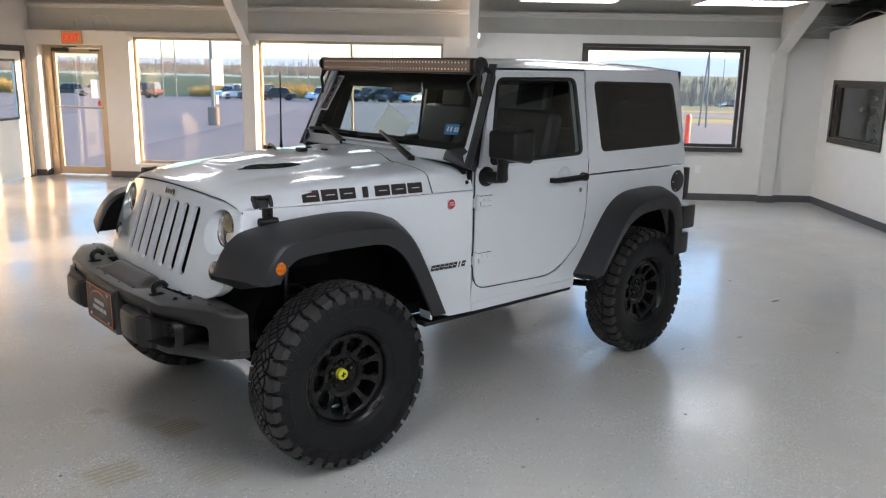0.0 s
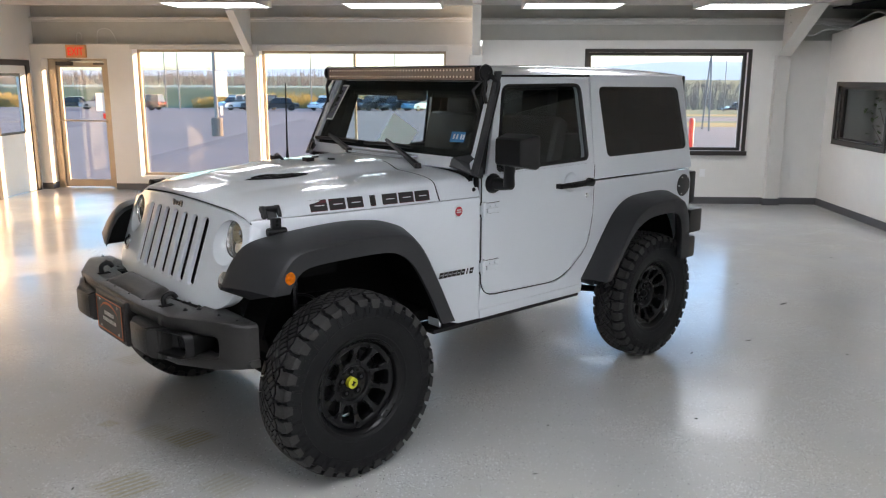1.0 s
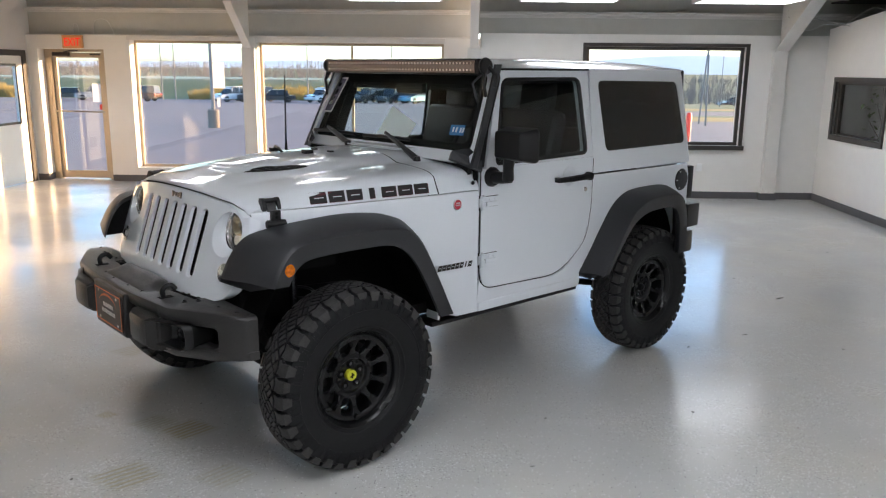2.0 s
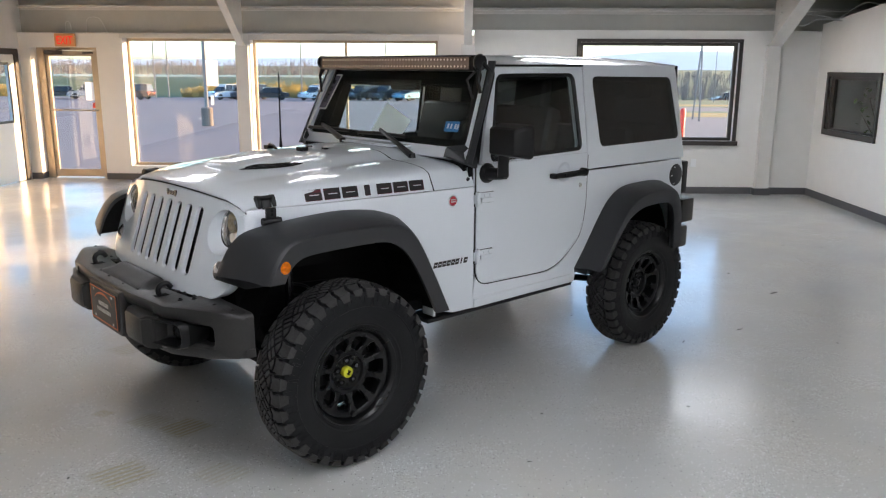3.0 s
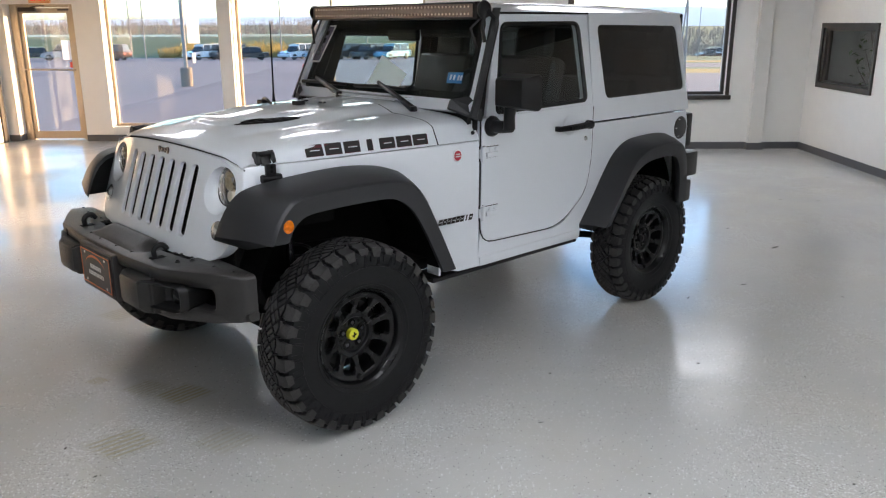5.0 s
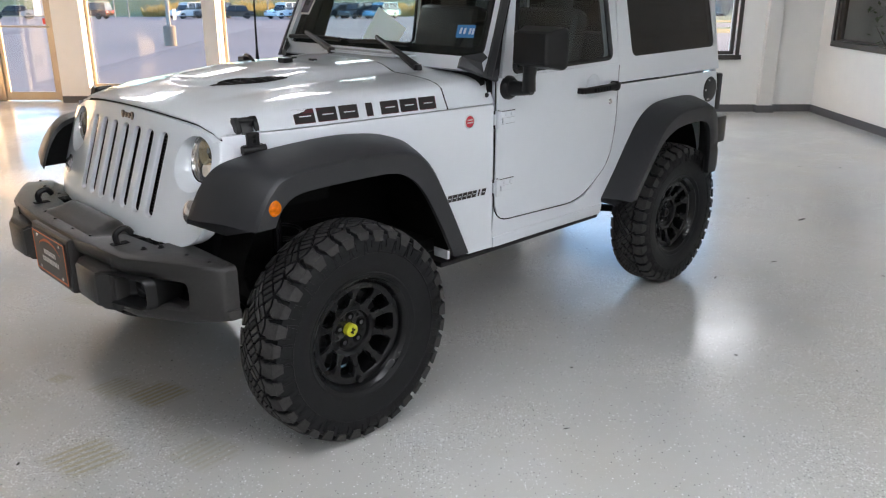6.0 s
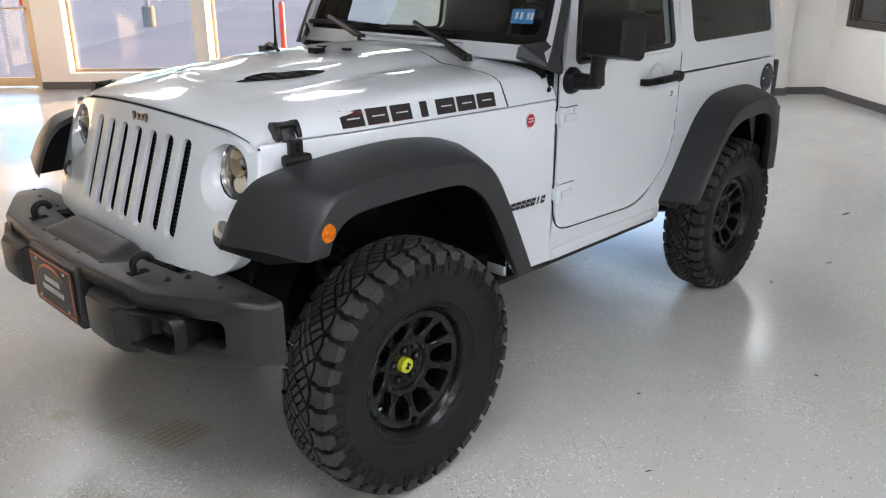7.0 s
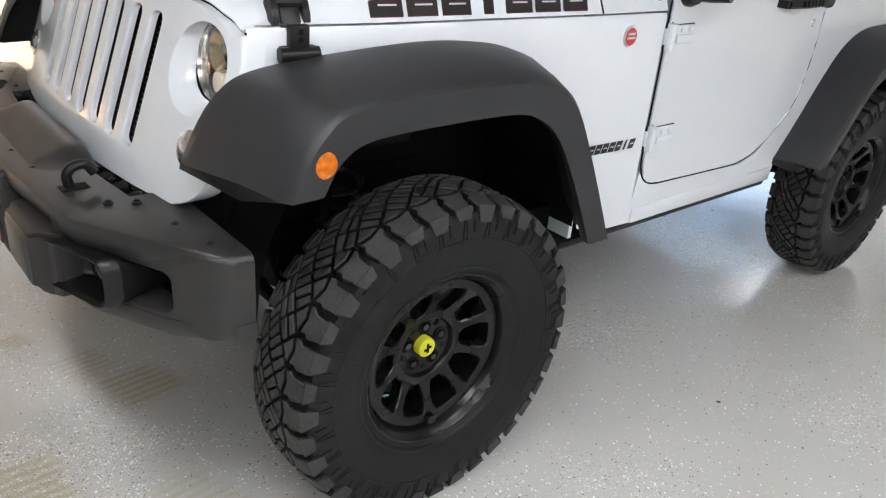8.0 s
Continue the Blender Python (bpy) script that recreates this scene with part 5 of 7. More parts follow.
def headlamp(s):
    c = Vector((grille_x(1.178, 0.560) - 0.040, s * 0.560, 1.178))
    tilt = Matrix.Translation(c) @ pose(0, 0, 0, 0, -10, 0)
    hl = part("headlamp", revolve(B(), [(0.093, -0.02), (0.093, 0.004), (0.090, 0.008), (0.087, 0.0), (0.085, -0.012)], 32, "x"), "chrome", CAR, "round headlamp with black and chrome rings", smooth=True)
    hl.matrix_basis = tilt
    bowl = part("reflector", revolve(B(), [(0.0, -0.055), (0.03, -0.052), (0.065, -0.035), (0.089, -0.006)], 28, "x"), "lens", hl, smooth=True)
    bm = revolve(B(), [(0.010, -0.030), (0.032, -0.020), (0.052, 0.0), (0.054, -0.01), (0.054, -0.045)], 24, "x", (0, 0, 0.028))
    part("bowl", bm, "glint_bowl", hl, "reflector bowl with a golden reflection in its colour", smooth=True)
    part("projector", revolve(B(), [(0.0, -0.006), (0.012, -0.010), (0.016, -0.02), (0.016, -0.045)], 18, "x", (0, 0, 0.028)), "lens", hl, smooth=True)
    part("projector", revolve(B(), [(0.0, 0.0), (0.024, -0.004), (0.032, -0.016), (0.032, -0.045)], 20, "x", (0, 0.0, -0.046)), "diode", hl, smooth=True)
    bm = box(B(), -0.035, -0.014, -0.080, 0.080, -0.016, -0.008, 0.003)
    for q in (1, -1):
        box(bm, -0.035, -0.012, q * 0.070 - 0.010, q * 0.070 + 0.010, -0.045, 0.045, 0.004)
    part("bezel", bm, "black", hl)
    part("glass", revolve(B(), [(0.0, 0.022), (0.05, 0.017), (0.080, 0.007), (0.090, -0.001)], 28, "x"), "glass_clear", hl, smooth=True)
    c = Vector((grille_x(0.995, 0.597) + 0.003, s * 0.597, 0.995))
    tl = part("turn_signal", revolve(B(), [(0.0, 0.014), (0.022, 0.012), (0.036, 0.003), (0.044, 0.0), (0.045, -0.03)], 24, "x"), "lens", CAR, "round pale turn signal lamp", smooth=True)
    tl.matrix_basis = Matrix.Translation(c) @ pose(0, 0, 0, 0, -17, s * 9)


headlamp(1)
headlamp(-1)

# --- flares
JF = [(0.54, 0.685, 0.990), (0.500, 0.70, 1.085), (0.452, 0.715, 1.152), (0.385, 0.730, 1.188), (0.22, 0.757, 1.215), (-0.03, 0.775, 1.232), (-0.2, 0.78, 1.223), (-0.33, 0.785, 1.198), (-0.45, 0.79, 1.13), (-0.56, 0.795, 0.93), (-0.685, 0.798, 0.655)]
CF = [(0.462, 0.992), (0.425, 1.070), (0.382, 1.128), (0.325, 1.168), (0.2, 1.184), (-0.03, 1.188), (-0.2, 1.181), (-0.31, 1.153), (-0.395, 1.075), (-0.495, 0.895), (-0.605, 0.672)]
LF = [(0.375, 0.992), (0.352, 1.035), (0.325, 1.066), (0.28, 1.090), (0.19, 1.100), (-0.03, 1.103), (-0.17, 1.098), (-0.25, 1.073), (-0.33, 1.005), (-0.42, 0.86), (-0.515, 0.672)]
JR = [(-1.86, 0.800, 0.655), (-1.975, 0.800, 0.80), (-2.08, 0.800, 0.945), (-2.19, 0.800, 1.07), (-2.33, 0.800, 1.140), (-2.53, 0.800, 1.156), (-2.73, 0.800, 1.152), (-2.86, 0.800, 1.112), (-2.93, 0.800, 0.99), (-2.945, 0.800, 0.84), (-2.945, 0.800, 0.70)]
CR = [(-1.885, 0.66), (-1.99, 0.80), (-2.09, 0.935), (-2.19, 1.045), (-2.33, 1.106), (-2.50, 1.120), (-2.66, 1.114), (-2.75, 1.075), (-2.80, 0.97), (-2.815, 0.83), (-2.815, 0.69)]
LR = [(-1.945, 0.665), (-2.04, 0.79), (-2.115, 0.885), (-2.20, 0.965), (-2.33, 1.018), (-2.48, 1.030), (-2.60, 1.027), (-2.67, 1.0), (-2.71, 0.93), (-2.725, 0.82), (-2.73, 0.69)]


def flare(J, C, L, out):
    j = smooth_line(J, 4)
    c = smooth_line([(x, out, z) for x, z in C], 4)
    l = smooth_line([(x, out, z) for x, z in L], 4)
    rings = []
    for a, b, d in zip(j, c, l):
        top = a.lerp(b, 0.55) + Vector((0, 0, 0.006))
        n1, n2 = b.lerp(a, 0.045), b.lerp(d, 0.11)
        bulge = Vector((0, 0.006, 0))
        rings.append([a + Vector((0, -0.03, 0)), a, top, n1, b.lerp(n1, 0.35).lerp(n2, 0.3), n2 + bulge, d.lerp(b, 0.12) + bulge * 0.6, d, d + Vector((0, -0.02, 0.0)),
                      d.lerp(b, 0.25) + Vector((0, -0.05, 0)), a.lerp(b, 0.6) + Vector((0, -0.02, -0.035)), a + Vector((0, -0.04, -0.02))])
    return loft(B(), rings)


for s in (1, -1):
    ahead = 0.0 if s > 0 else 0.055
    bm = flare([(x + ahead * max(0.0, x / 0.5), y, z) for x, y, z in JF], [(x + ahead * max(0.0, x / 0.5), z) for x, z in CF], [(x + ahead * max(0.0, x / 0.5), z) for x, z in LF], 0.984)
    inner = [Vector((x + ahead * max(0.0, x / 0.5) - 0.004, y + 0.004, z - 0.004)) for x, y, z in JF[:6]]
    inner += [Vector((-0.03, 0.74, 0.98)), Vector((inner[0].x - 0.02, inner[0].y + 0.006, inner[0].z - 0.008))]
    ln_bm = loft(B(), [inner, [p + Vector((0, -0.012, 0)) for p in inner]])
    part("flare_liner", flip_y(ln_bm) if s < 0 else ln_bm, "under", CAR, "black inner liner of the flare")
    part("front_flare", flip_y(bm) if s < 0 else bm, "plastic", CAR, "wide black textured wheel arch flare", smooth=True, angle=45)
side("rear_flare", lambda: flare(JR, CR, LR, 0.984), "plastic", label="wide black textured wheel arch flare", smooth=True, angle=45)
for s in (1, -1):
    am = part("side_marker", revolve(B(), [(0.0, 0.010), (0.018, 0.009), (0.030, 0.004), (0.033, -0.004), (0.033, -0.02)], 24, "y"), "amber", CAR, "round amber side marker", smooth=True)
    am.matrix_basis = Matrix.Translation((0.380, s * 0.984, 1.062)) @ (Matrix.Rotation(math.pi, 4, "Z") if s < 0 else Matrix()) @ pose(0, 0, 0, 0, 0, -8)

# --- body tub: sills and rear quarters
def quarter():
    bm = B()
    outline = [(-0.949, 0.572), (-0.949, 0.655), (-0.955, 0.70)]
    door_low = [(-0.965, 0.755), (-1.0, 0.715), (-1.06, 0.698), (-1.30, 0.684), (-1.60, 0.676), (-1.70, 0.70), (-1.79, 0.76), (-1.87, 0.845), (-1.935, 0.96), (-1.952, 1.10), (-1.955, 1.278)]
    rear = [(-3.05, 1.278), (-3.075, 1.20), (-3.075, 0.74), (-3.05, 0.70), (-2.94, 0.70)]
    arch = [(-2.90, 0.90), (-2.84, 1.06), (-2.70, 1.12), (-2.40, 1.13), (-2.20, 1.05), (-2.05, 0.88), (-1.88, 0.66), (-1.86, 0.566)]
    poly = outline + door_low + rear + arch
    panel(bm, poly, [], lambda u, v, d: Vector((u, 0.803 - d, v)), 0.03)
    return bm


side("body_side", quarter, "car_white", label="white body side with sill")
side("rocker_lip", lambda: box(B(), -1.855, -0.955, 0.800, 0.8085, 0.570, 0.622, 0.004), "car_white", smooth=True)
side("shut_line", lambda: panel(B(), [(-0.93, 0.66), (-1.97, 0.66), (-1.97, 1.40), (-0.93, 1.40)], [], lambda u, v, d: Vector((u, 0.778 - d, v)), 0.01), "gap")
bm = box(B(), -3.075, -3.045, -0.79, 0.79, 0.70, 1.285, 0.01)
part("tailgate", bm, "car_white", CAR)
bm = box(B(), -3.03, 0.30, -0.70, 0.70, 0.60, 0.66)
part("underfloor", bm, "under", CAR)
bm = box(B(), -0.93, -0.90, -0.76, 0.76, 0.62, 1.44)
part("firewall", bm, "interior", CAR)

# --- doors
def door_y(z):
    return lerp(z, [(0.6, 0.806), (1.38, 0.806), (1.42, 0.798), (1.93, 0.704)])


def door_panel():
    bm = B()
    low = rounded([(-0.962, 1.392), (-0.962, 0.705), (-1.65, 0.685), (-1.90, 0.86), (-1.945, 1.05), (-1.945, 1.392)], [0, 0.11, 0.14, 0.12, 0.1, 0], 6)
    panel(bm, low, [], lambda u, v, d: Vector((u, 0.806 - d, v)), 0.04)
    up = rounded([(-1.000, 1.392), (-1.178, 1.925), (-1.975, 1.925), (-1.945, 1.392)], [0, 0.04, 0.03, 0], 4)
    hole = rounded([(-1.085, 1.408), (-1.205, 1.873), (-1.880, 1.876), (-1.888, 1.424)], [0.03, 0.05, 0.05, 0.04], 5)
    panel(bm, up, [hole], lambda u, v, d: Vector((u, door_y(v) - d, v)), 0.045)
    rim = [e for e in bm.edges if len(e.link_faces) == 2 and e.calc_face_angle(0) > 1.2 and all(v.co.y > door_y(v.co.z) - 0.01 for v in e.verts)]
    bmesh.ops.bevel(bm, geom=rim, offset=0.005, segments=2, affect="EDGES")
    return bm


def outline_tube(pts, yf, r, lift=0.0):
    ring = [Vector((p[0], yf(p[1]) + lift, p[1])) for p in pts]
    return tube(B(), ring + [ring[0]], r, 6, caps=False)


for s in (1, -1):
    bm = door_panel()
    if s < 0:
        flip_y(bm)
    dr = part("door", bm, "car_white", CAR, "white half door with black window seal", smooth=True, angle=30, even=True)
    hole = rounded([(-1.085, 1.408), (-1.205, 1.873), (-1.880, 1.876), (-1.888, 1.424)], [0.03, 0.05, 0.05, 0.04], 5)

    def both(bm):
        return flip_y(bm) if s < 0 else bm
    seam = rounded([(-0.957, 1.385), (-0.957, 0.699), (-1.653, 0.679), (-1.906, 0.857), (-1.951, 1.05), (-1.951, 1.385)], [0, 0.115, 0.14, 0.12, 0.1, 0], 6)
    part("shut_line", both(tube(B(), [Vector((p[0], 0.8045, p[1])) for p in seam], 0.0034, 6)), "gap", CAR)
    part("seal", both(outline_tube(hole, door_y, 0.013, -0.004)), "black", dr, "black rubber window seal", smooth=True)
    bm = B()
    vs = [bm.verts.new((u, door_y(v) - 0.016, v)) for u, v in hole]
    bm.faces.new(vs)
    part("window", both(bm), "glass_driver" if s > 0 else "glass_door", dr, "tinted door window").visible_shadow = False
    # handle
    bm = B()
    tube(bm, [(-1.60, 0.838, 1.277), (-1.70, 0.852, 1.280), (-1.80, 0.852, 1.282), (-1.87, 0.846, 1.283)], [0.016, 0.019, 0.019, 0.022], 10)
    revolve(bm, [(0.0, 0.012), (0.022, 0.010), (0.026, 0.0), (0.026, -0.03)], 18, "y", (-1.872, 0.852, 1.283))
    box(bm, -1.625, -1.585, 0.800, 0.845, 1.262, 1.292, 0.006)
    for k in range(6):
        x = -1.66 - 0.025 * k
        box(bm, x - 0.004, x + 0.004, 0.862, 0.874, 1.27, 1.292, 0.002)
    part("handle", both(bm), "black", dr, "black grab door handle", smooth=True)
    cup = revolve(B(), [(0.062, 0.002), (0.055, -0.002), (0.0, -0.004)], 24, "y", (-1.715, 0.8085, 1.292))
    part("handle_recess", both(cup), "car_white", dr, smooth=True)
    lock = revolve(B(), [(0.0, 0.004), (0.012, 0.004), (0.015, 0.0)], 16, "y", (-1.885, 0.807, 1.195))
    part("lock", both(lock), "chrome", dr)
    for z in (1.205, 0.877):
        bm = box(B(), -1.095, -0.985, 0.806, 0.818, z - 0.030, z + 0.028, 0.004)
        box(bm, -1.075, -0.99, 0.817, 0.826, z - 0.024, z + 0.000, 0.003)
        tube(bm, [(-0.966, 0.818, z - 0.045), (-0.966, 0.818, z + 0.035)], 0.016, 10)
        box(bm, -0.975, -0.945, 0.803, 0.815, z - 0.030, z + 0.02, 0.003)
        for px, pz in ((-1.06, 0.014), (-1.02, 0.014)):
            revolve(bm, [(0.0, 0.006), (0.008, 0.005), (0.009, 0.0)], 8, "y", (px, 0.817, z + pz))
        hg = part("hinge", both(bm), "car_white", dr, "white exposed door hinge", smooth=True)
        # thin black plates, slightly larger than the hinge, paint its shadow edge
        bm = box(B(), -1.097, -0.983, 0.8050, 0.8072, z - 0.0325, z + 0.0300)
        box(bm, -0.984, -0.948, 0.8040, 0.8062, z - 0.047, z + 0.037)
        box(bm, -0.990, -0.951, 0.8070, 0.8200, z - 0.0055, z - 0.0025)
        part("hinge_gap", both(bm), "gap", hg)

# --- lettering and badge on the side
side("lettering_small", lambda: lettering(-0.655, -0.900, 0.848, 0.880, lambda x, z: apron_y(x) + 0.001, 8, (6,)), "decal", label="small black block lettering")
bm = revolve(B(), [(0.0, 0.004), (0.026, 0.004), (0.031, 0.002), (0.032, 0.0)], 24, "y", (-0.793, apron_y(-0.793) + 0.0015, 1.208))
bd = part("badge", bm, "paper", CAR, "round red and white badge", smooth=True)
bm = revolve(B(), [(0.0, 0.0052), (0.025, 0.0052), (0.0265, 0.004)], 24, "y", (-0.793, apron_y(-0.793) + 0.0015, 1.208))
part("badge_face", bm, "badge", bd)
bm = B()
for z, w in ((1.216, 0.016), (1.204, 0.018)):
    box(bm, -0.793 - w, -0.793 + w, apron_y(-0.793) + 0.0065, apron_y(-0.793) + 0.0075, z - 0.003, z + 0.003)
part("badge_bar", bm, "grey_print", bd)
side("bolt", lambda: revolve(B(), [(0.0, 0.008), (0.009, 0.007), (0.012, 0.0)], 10, "y", (-0.905, 0.796, 1.318)), "black")

# --- windscreen frame, pillars, glass
def ws_x(z):
    return -0.870 - 0.43 * (z - 1.43)


def on_ws(y, z, d):
    return Vector((ws_x(z) - d * 0.92, y, z - d * 0.39))


out = rounded([(-0.825, 1.425), (0.825, 1.425), (0.765, 1.945), (-0.765, 1.945)], [0.03, 0.03, 0.06, 0.06], 5)
inn = rounded([(-0.782, 1.484), (0.782, 1.484), (0.735, 1.905), (-0.735, 1.905)], [0.05, 0.05, 0.05, 0.05], 5)
bm = panel(B(), out, [inn], on_ws, 0.026)
part("windscreen_frame", bm, "car_white", CAR, "white windscreen frame")
bm = B()
bm.faces.new([bm.verts.new(on_ws(p[0] * 1.004, p[1], 0.02)) for p in inn])
part("windscreen", bm, "glass_ws", CAR, "clear windscreen glass").visible_shadow = False
bm = panel(B(), inn, [rounded([(-0.715, 1.530), (0.715, 1.530), (0.675, 1.850), (-0.675, 1.850)], 0.05, 5)], lambda y, z, d: on_ws(y, z, 0.024 + d), 0.002)
part("screen_border", bm, "gap", CAR, "black printed border of the windscreen")


def pillar():
    rings = []
    for z, y, w in ((1.405, 0.842, 0.024), (1.47, 0.836, 0.018), (1.60, 0.820, 0.014), (1.75, 0.802, 0.014), (1.90, 0.784, 0.016), (1.955, 0.776, 0.018)):
        x = ws_x(z)
        rings.append([Vector((x + 0.007, y - w, z)), Vector((x + 0.007, y, z)), Vector((x - 0.028, y + 0.002, z)), Vector((x - 0.040, y - 0.002, z)), Vector((x - 0.040, y - 0.03, z)), Vector((x + 0.0, y - w, z))])
    bm = loft(B(), rings)
    # foot plate on the cowl
    foot = [(-0.818, 0.690, 1.440), (-0.835, 0.690, 1.482), (-0.885, 0.775, 1.500), (-0.935, 0.822, 1.430), (-0.935, 0.826, 1.375), (-0.880, 0.818, 1.395)]
    loft(bm, [[Vector(p) for p in foot], [Vector(p) + Vector((0.006, 0.020, 0.010)) for p in foot]])
    return bm


def pillar_seal():
    rings = []
    for z, x0, x1 in ((1.395, -0.880, -1.035), (1.66, -0.985, -1.115), (1.925, -1.085, -1.205)):
        y = door_y(z)
        rings.append([Vector((x0, y - 0.014, z)), Vector((x1, y - 0.020, z)), Vector((x1, y - 0.034, z)), Vector((x0, y - 0.034, z))])
    return loft(B(), rings)


side("pillar_seal", pillar_seal, "black", label="black rubber seal between pillar and door")
side("pillar_guard", pillar, "plastic", label="black windscreen pillar bracket")


for y0 in (0.455, -0.225):
    piv = Vector((-0.79, y0, hood_z(-0.66, y0) + 0.012))
    mid = on_ws(y0 - (0.43 if y0 > 0 else 0.38), 1.535, -0.02)
    bm = tube(B(), [piv, piv.lerp(mid, 0.35) + Vector((0.012, 0, 0.01)), mid], [0.020, 0.016, 0.011], 8)
    revolve(bm, [(0.0, 0.02), (0.018, 0.016), (0.022, -0.01)], 12, "z", tuple(piv))
    arm = part("wiper", bm, "black", CAR, "black windscreen wiper", smooth=True)
    reach = 0.66 if y0 > 0 else 0.54
    a, b2 = on_ws(y0 - reach, 1.510, -0.008), on_ws(y0 - reach + 0.47, 1.512, -0.008)
    bm = tube(B(), [a, a.lerp(b2, 0.5) + Vector((0.006, 0, 0.006)), b2], 0.012, 6)
    part("blade", bm, "black", arm)

# --- light bar over the screen
bar = part("light_bar", box(B(), -1.055, -0.985, -0.745, 0.745, 1.898, 1.985, 0.006), "black", CAR, "long twin-row roof light bar")
part("bar_lens", box(B(), -0.984, -0.978, -0.715, 0.715, 1.907, 1.976, 0.002), "lens_bar", bar, "clear ribbed lens")
bm = B()
for row in (1.923, 1.960):
    for k in range(50):
        y = -0.69 + 1.38 * k / 49
        revolve(bm, [(0.003, -0.003), (0.0065, 0.0015)], 8, "x", (-0.9755, y, row))
        bmesh.ops.create_icosphere(bm, subdivisions=1, radius=0.0045, matrix=Matrix.Translation((-0.976, y, row)))
tagged(part("diode", bm, "diode", bar, "rows of pale diodes"), kind="stuff")
part("bar_bezel", box(B(), -0.984, -0.972, -0.742, 0.742, 1.974, 1.983, 0.002), "chrome_dark", bar)


def bar_bracket():
    bm = revolve(B(), [(0.0, 0.014), (0.042, 0.012), (0.047, 0.0), (0.042, -0.014), (0.0, -0.014)], 20, "y", (-1.02, 0.762, 1.945))
    tube(bm, [(-1.02, 0.768, 1.93), (-0.995, 0.772, 1.85), (-1.01, 0.778, 1.78)], 0.010, 8)
    tube(bm, [(-1.03, 0.770, 1.945), (-1.08, 0.782, 1.90), (-1.06, 0.785, 1.83)], 0.014, 8)
    tube(bm, [(-1.02, 0.742, 1.91), (-0.96, 0.72, 1.85), (-0.985, 0.742, 1.75)], 0.008, 6)
    return bm


side("bar_bracket", bar_bracket, "black", label="black light bar bracket", smooth=True)

# --- hardtop
def roof_section(x, wid, edge, top):
    pts = []
    for k in range(25):
        t = -1 + k / 12
        y = wid * math.copysign(abs(t), t)
        z = edge + (top - edge) * (1 - abs(t) ** 5)
        pts.append(Vector((x, y, z)))
    return pts


def roof(x0, x1, cap0, cap1):
    bm = B()
    n = 10
    rings = []
    for k in range(n + 1):
        x = x0 + (x1 - x0) * k / n
        top = lerp(x, [(-3.06, 1.955), (-2.9, 1.978), (-2.4, 1.996), (-1.8, 2.000), (-1.3, 1.993), (-1.12, 1.975)])
        ring = roof_section(x, 0.715, 1.938, top)
        low = [Vector((p.x, p.y * 0.985, min(p.z - 0.03, 1.925))) for p in reversed(ring)]
        rings.append(ring + low)
    return loft(bm, rings)


part("roof_panel", roof(-1.125, -1.975, 0, 0), "car_white", CAR, "white removable roof panels", smooth=True, angle=40)
part("hardtop", roof(-1.983, -3.035, 0, 0), "car_white", CAR, "white hardtop roof", smooth=True, angle=40)


def top_y(z):
    return lerp(z, [(1.28, 0.806), (1.93, 0.712)])


def top_side():
    bm = B()
    o = rounded([(-1.962, 1.290), (-1.985, 1.935), (-3.030, 1.930), (-3.075, 1.290)], [0, 0.01, 0.04, 0.01], 4)
    h = rounded([(-2.105, 1.420), (-2.060, 1.866), (-2.965, 1.856), (-3.035, 1.428)], [0.045, 0.05, 0.05, 0.05], 5)
    panel(bm, o, [h], lambda u, v, d: Vector((u, top_y(v) - d, v)), 0.035)
    rim = [e for e in bm.edges if len(e.link_faces) == 2 and e.calc_face_angle(0) > 1.2 and all(v.co.y > top_y(v.co.z) - 0.01 for v in e.verts)]
    bmesh.ops.bevel(bm, geom=rim, offset=0.006, segments=2, affect="EDGES")
    return bm


side("hardtop_side", top_side, "car_white", label="white hardtop side", smooth=True, angle=30, even=True)


def qwin():
    bm = B()
    h = rounded([(-2.105, 1.420), (-2.060, 1.866), (-2.965, 1.856), (-3.035, 1.428)], [0.045, 0.05, 0.05, 0.05], 5)
    bm.faces.new([bm.verts.new((u, top_y(v) - 0.008, v)) for u, v in h])
    return bm


side("quarter_window", qwin, "glass_dark", label="dark privacy glass quarter window")
bm = box(B(), -3.06, -3.03, -0.72, 0.72, 1.29, 1.935, 0.01)
part("rear_screen", bm, "glass_dark", CAR, "dark rear window")
side("drip_rail", lambda: tube(B(), [(-1.13, 0.712, 1.930), (-1.975, 0.712, 1.932)], 0.007, 6), "gap")

# --- mirrors
def mirror_arm():
    bm = revolve(B(), [(0.0, 0.022), (0.045, 0.018), (0.056, 0.0), (0.056, -0.012)], 24, "y", (-1.04, 0.818, 1.342))
    tube(bm, [(-1.04, 0.83, 1.342), (-1.05, 0.88, 1.342), (-1.062, 0.935, 1.347)], [0.036, 0.033, 0.030], 12)
    tube(bm, [(-1.045, 0.93, 1.335), (-1.045, 0.93, 1.40), (-1.04, 0.94, 1.46)], [0.033, 0.030, 0.034], 12)
    return bm


def mirror_head():
    bm = box(B(), -1.10, -0.965, 0.862, 1.115, 1.438, 1.625, 0.03, 3)
    for v in bm.verts:
        if v.co.x > -1.03:
            v.co.y = 0.985 + (v.co.y - 0.985) * 0.80
            v.co.z = 1.532 + (v.co.z - 1.532) * 0.82
    return bm


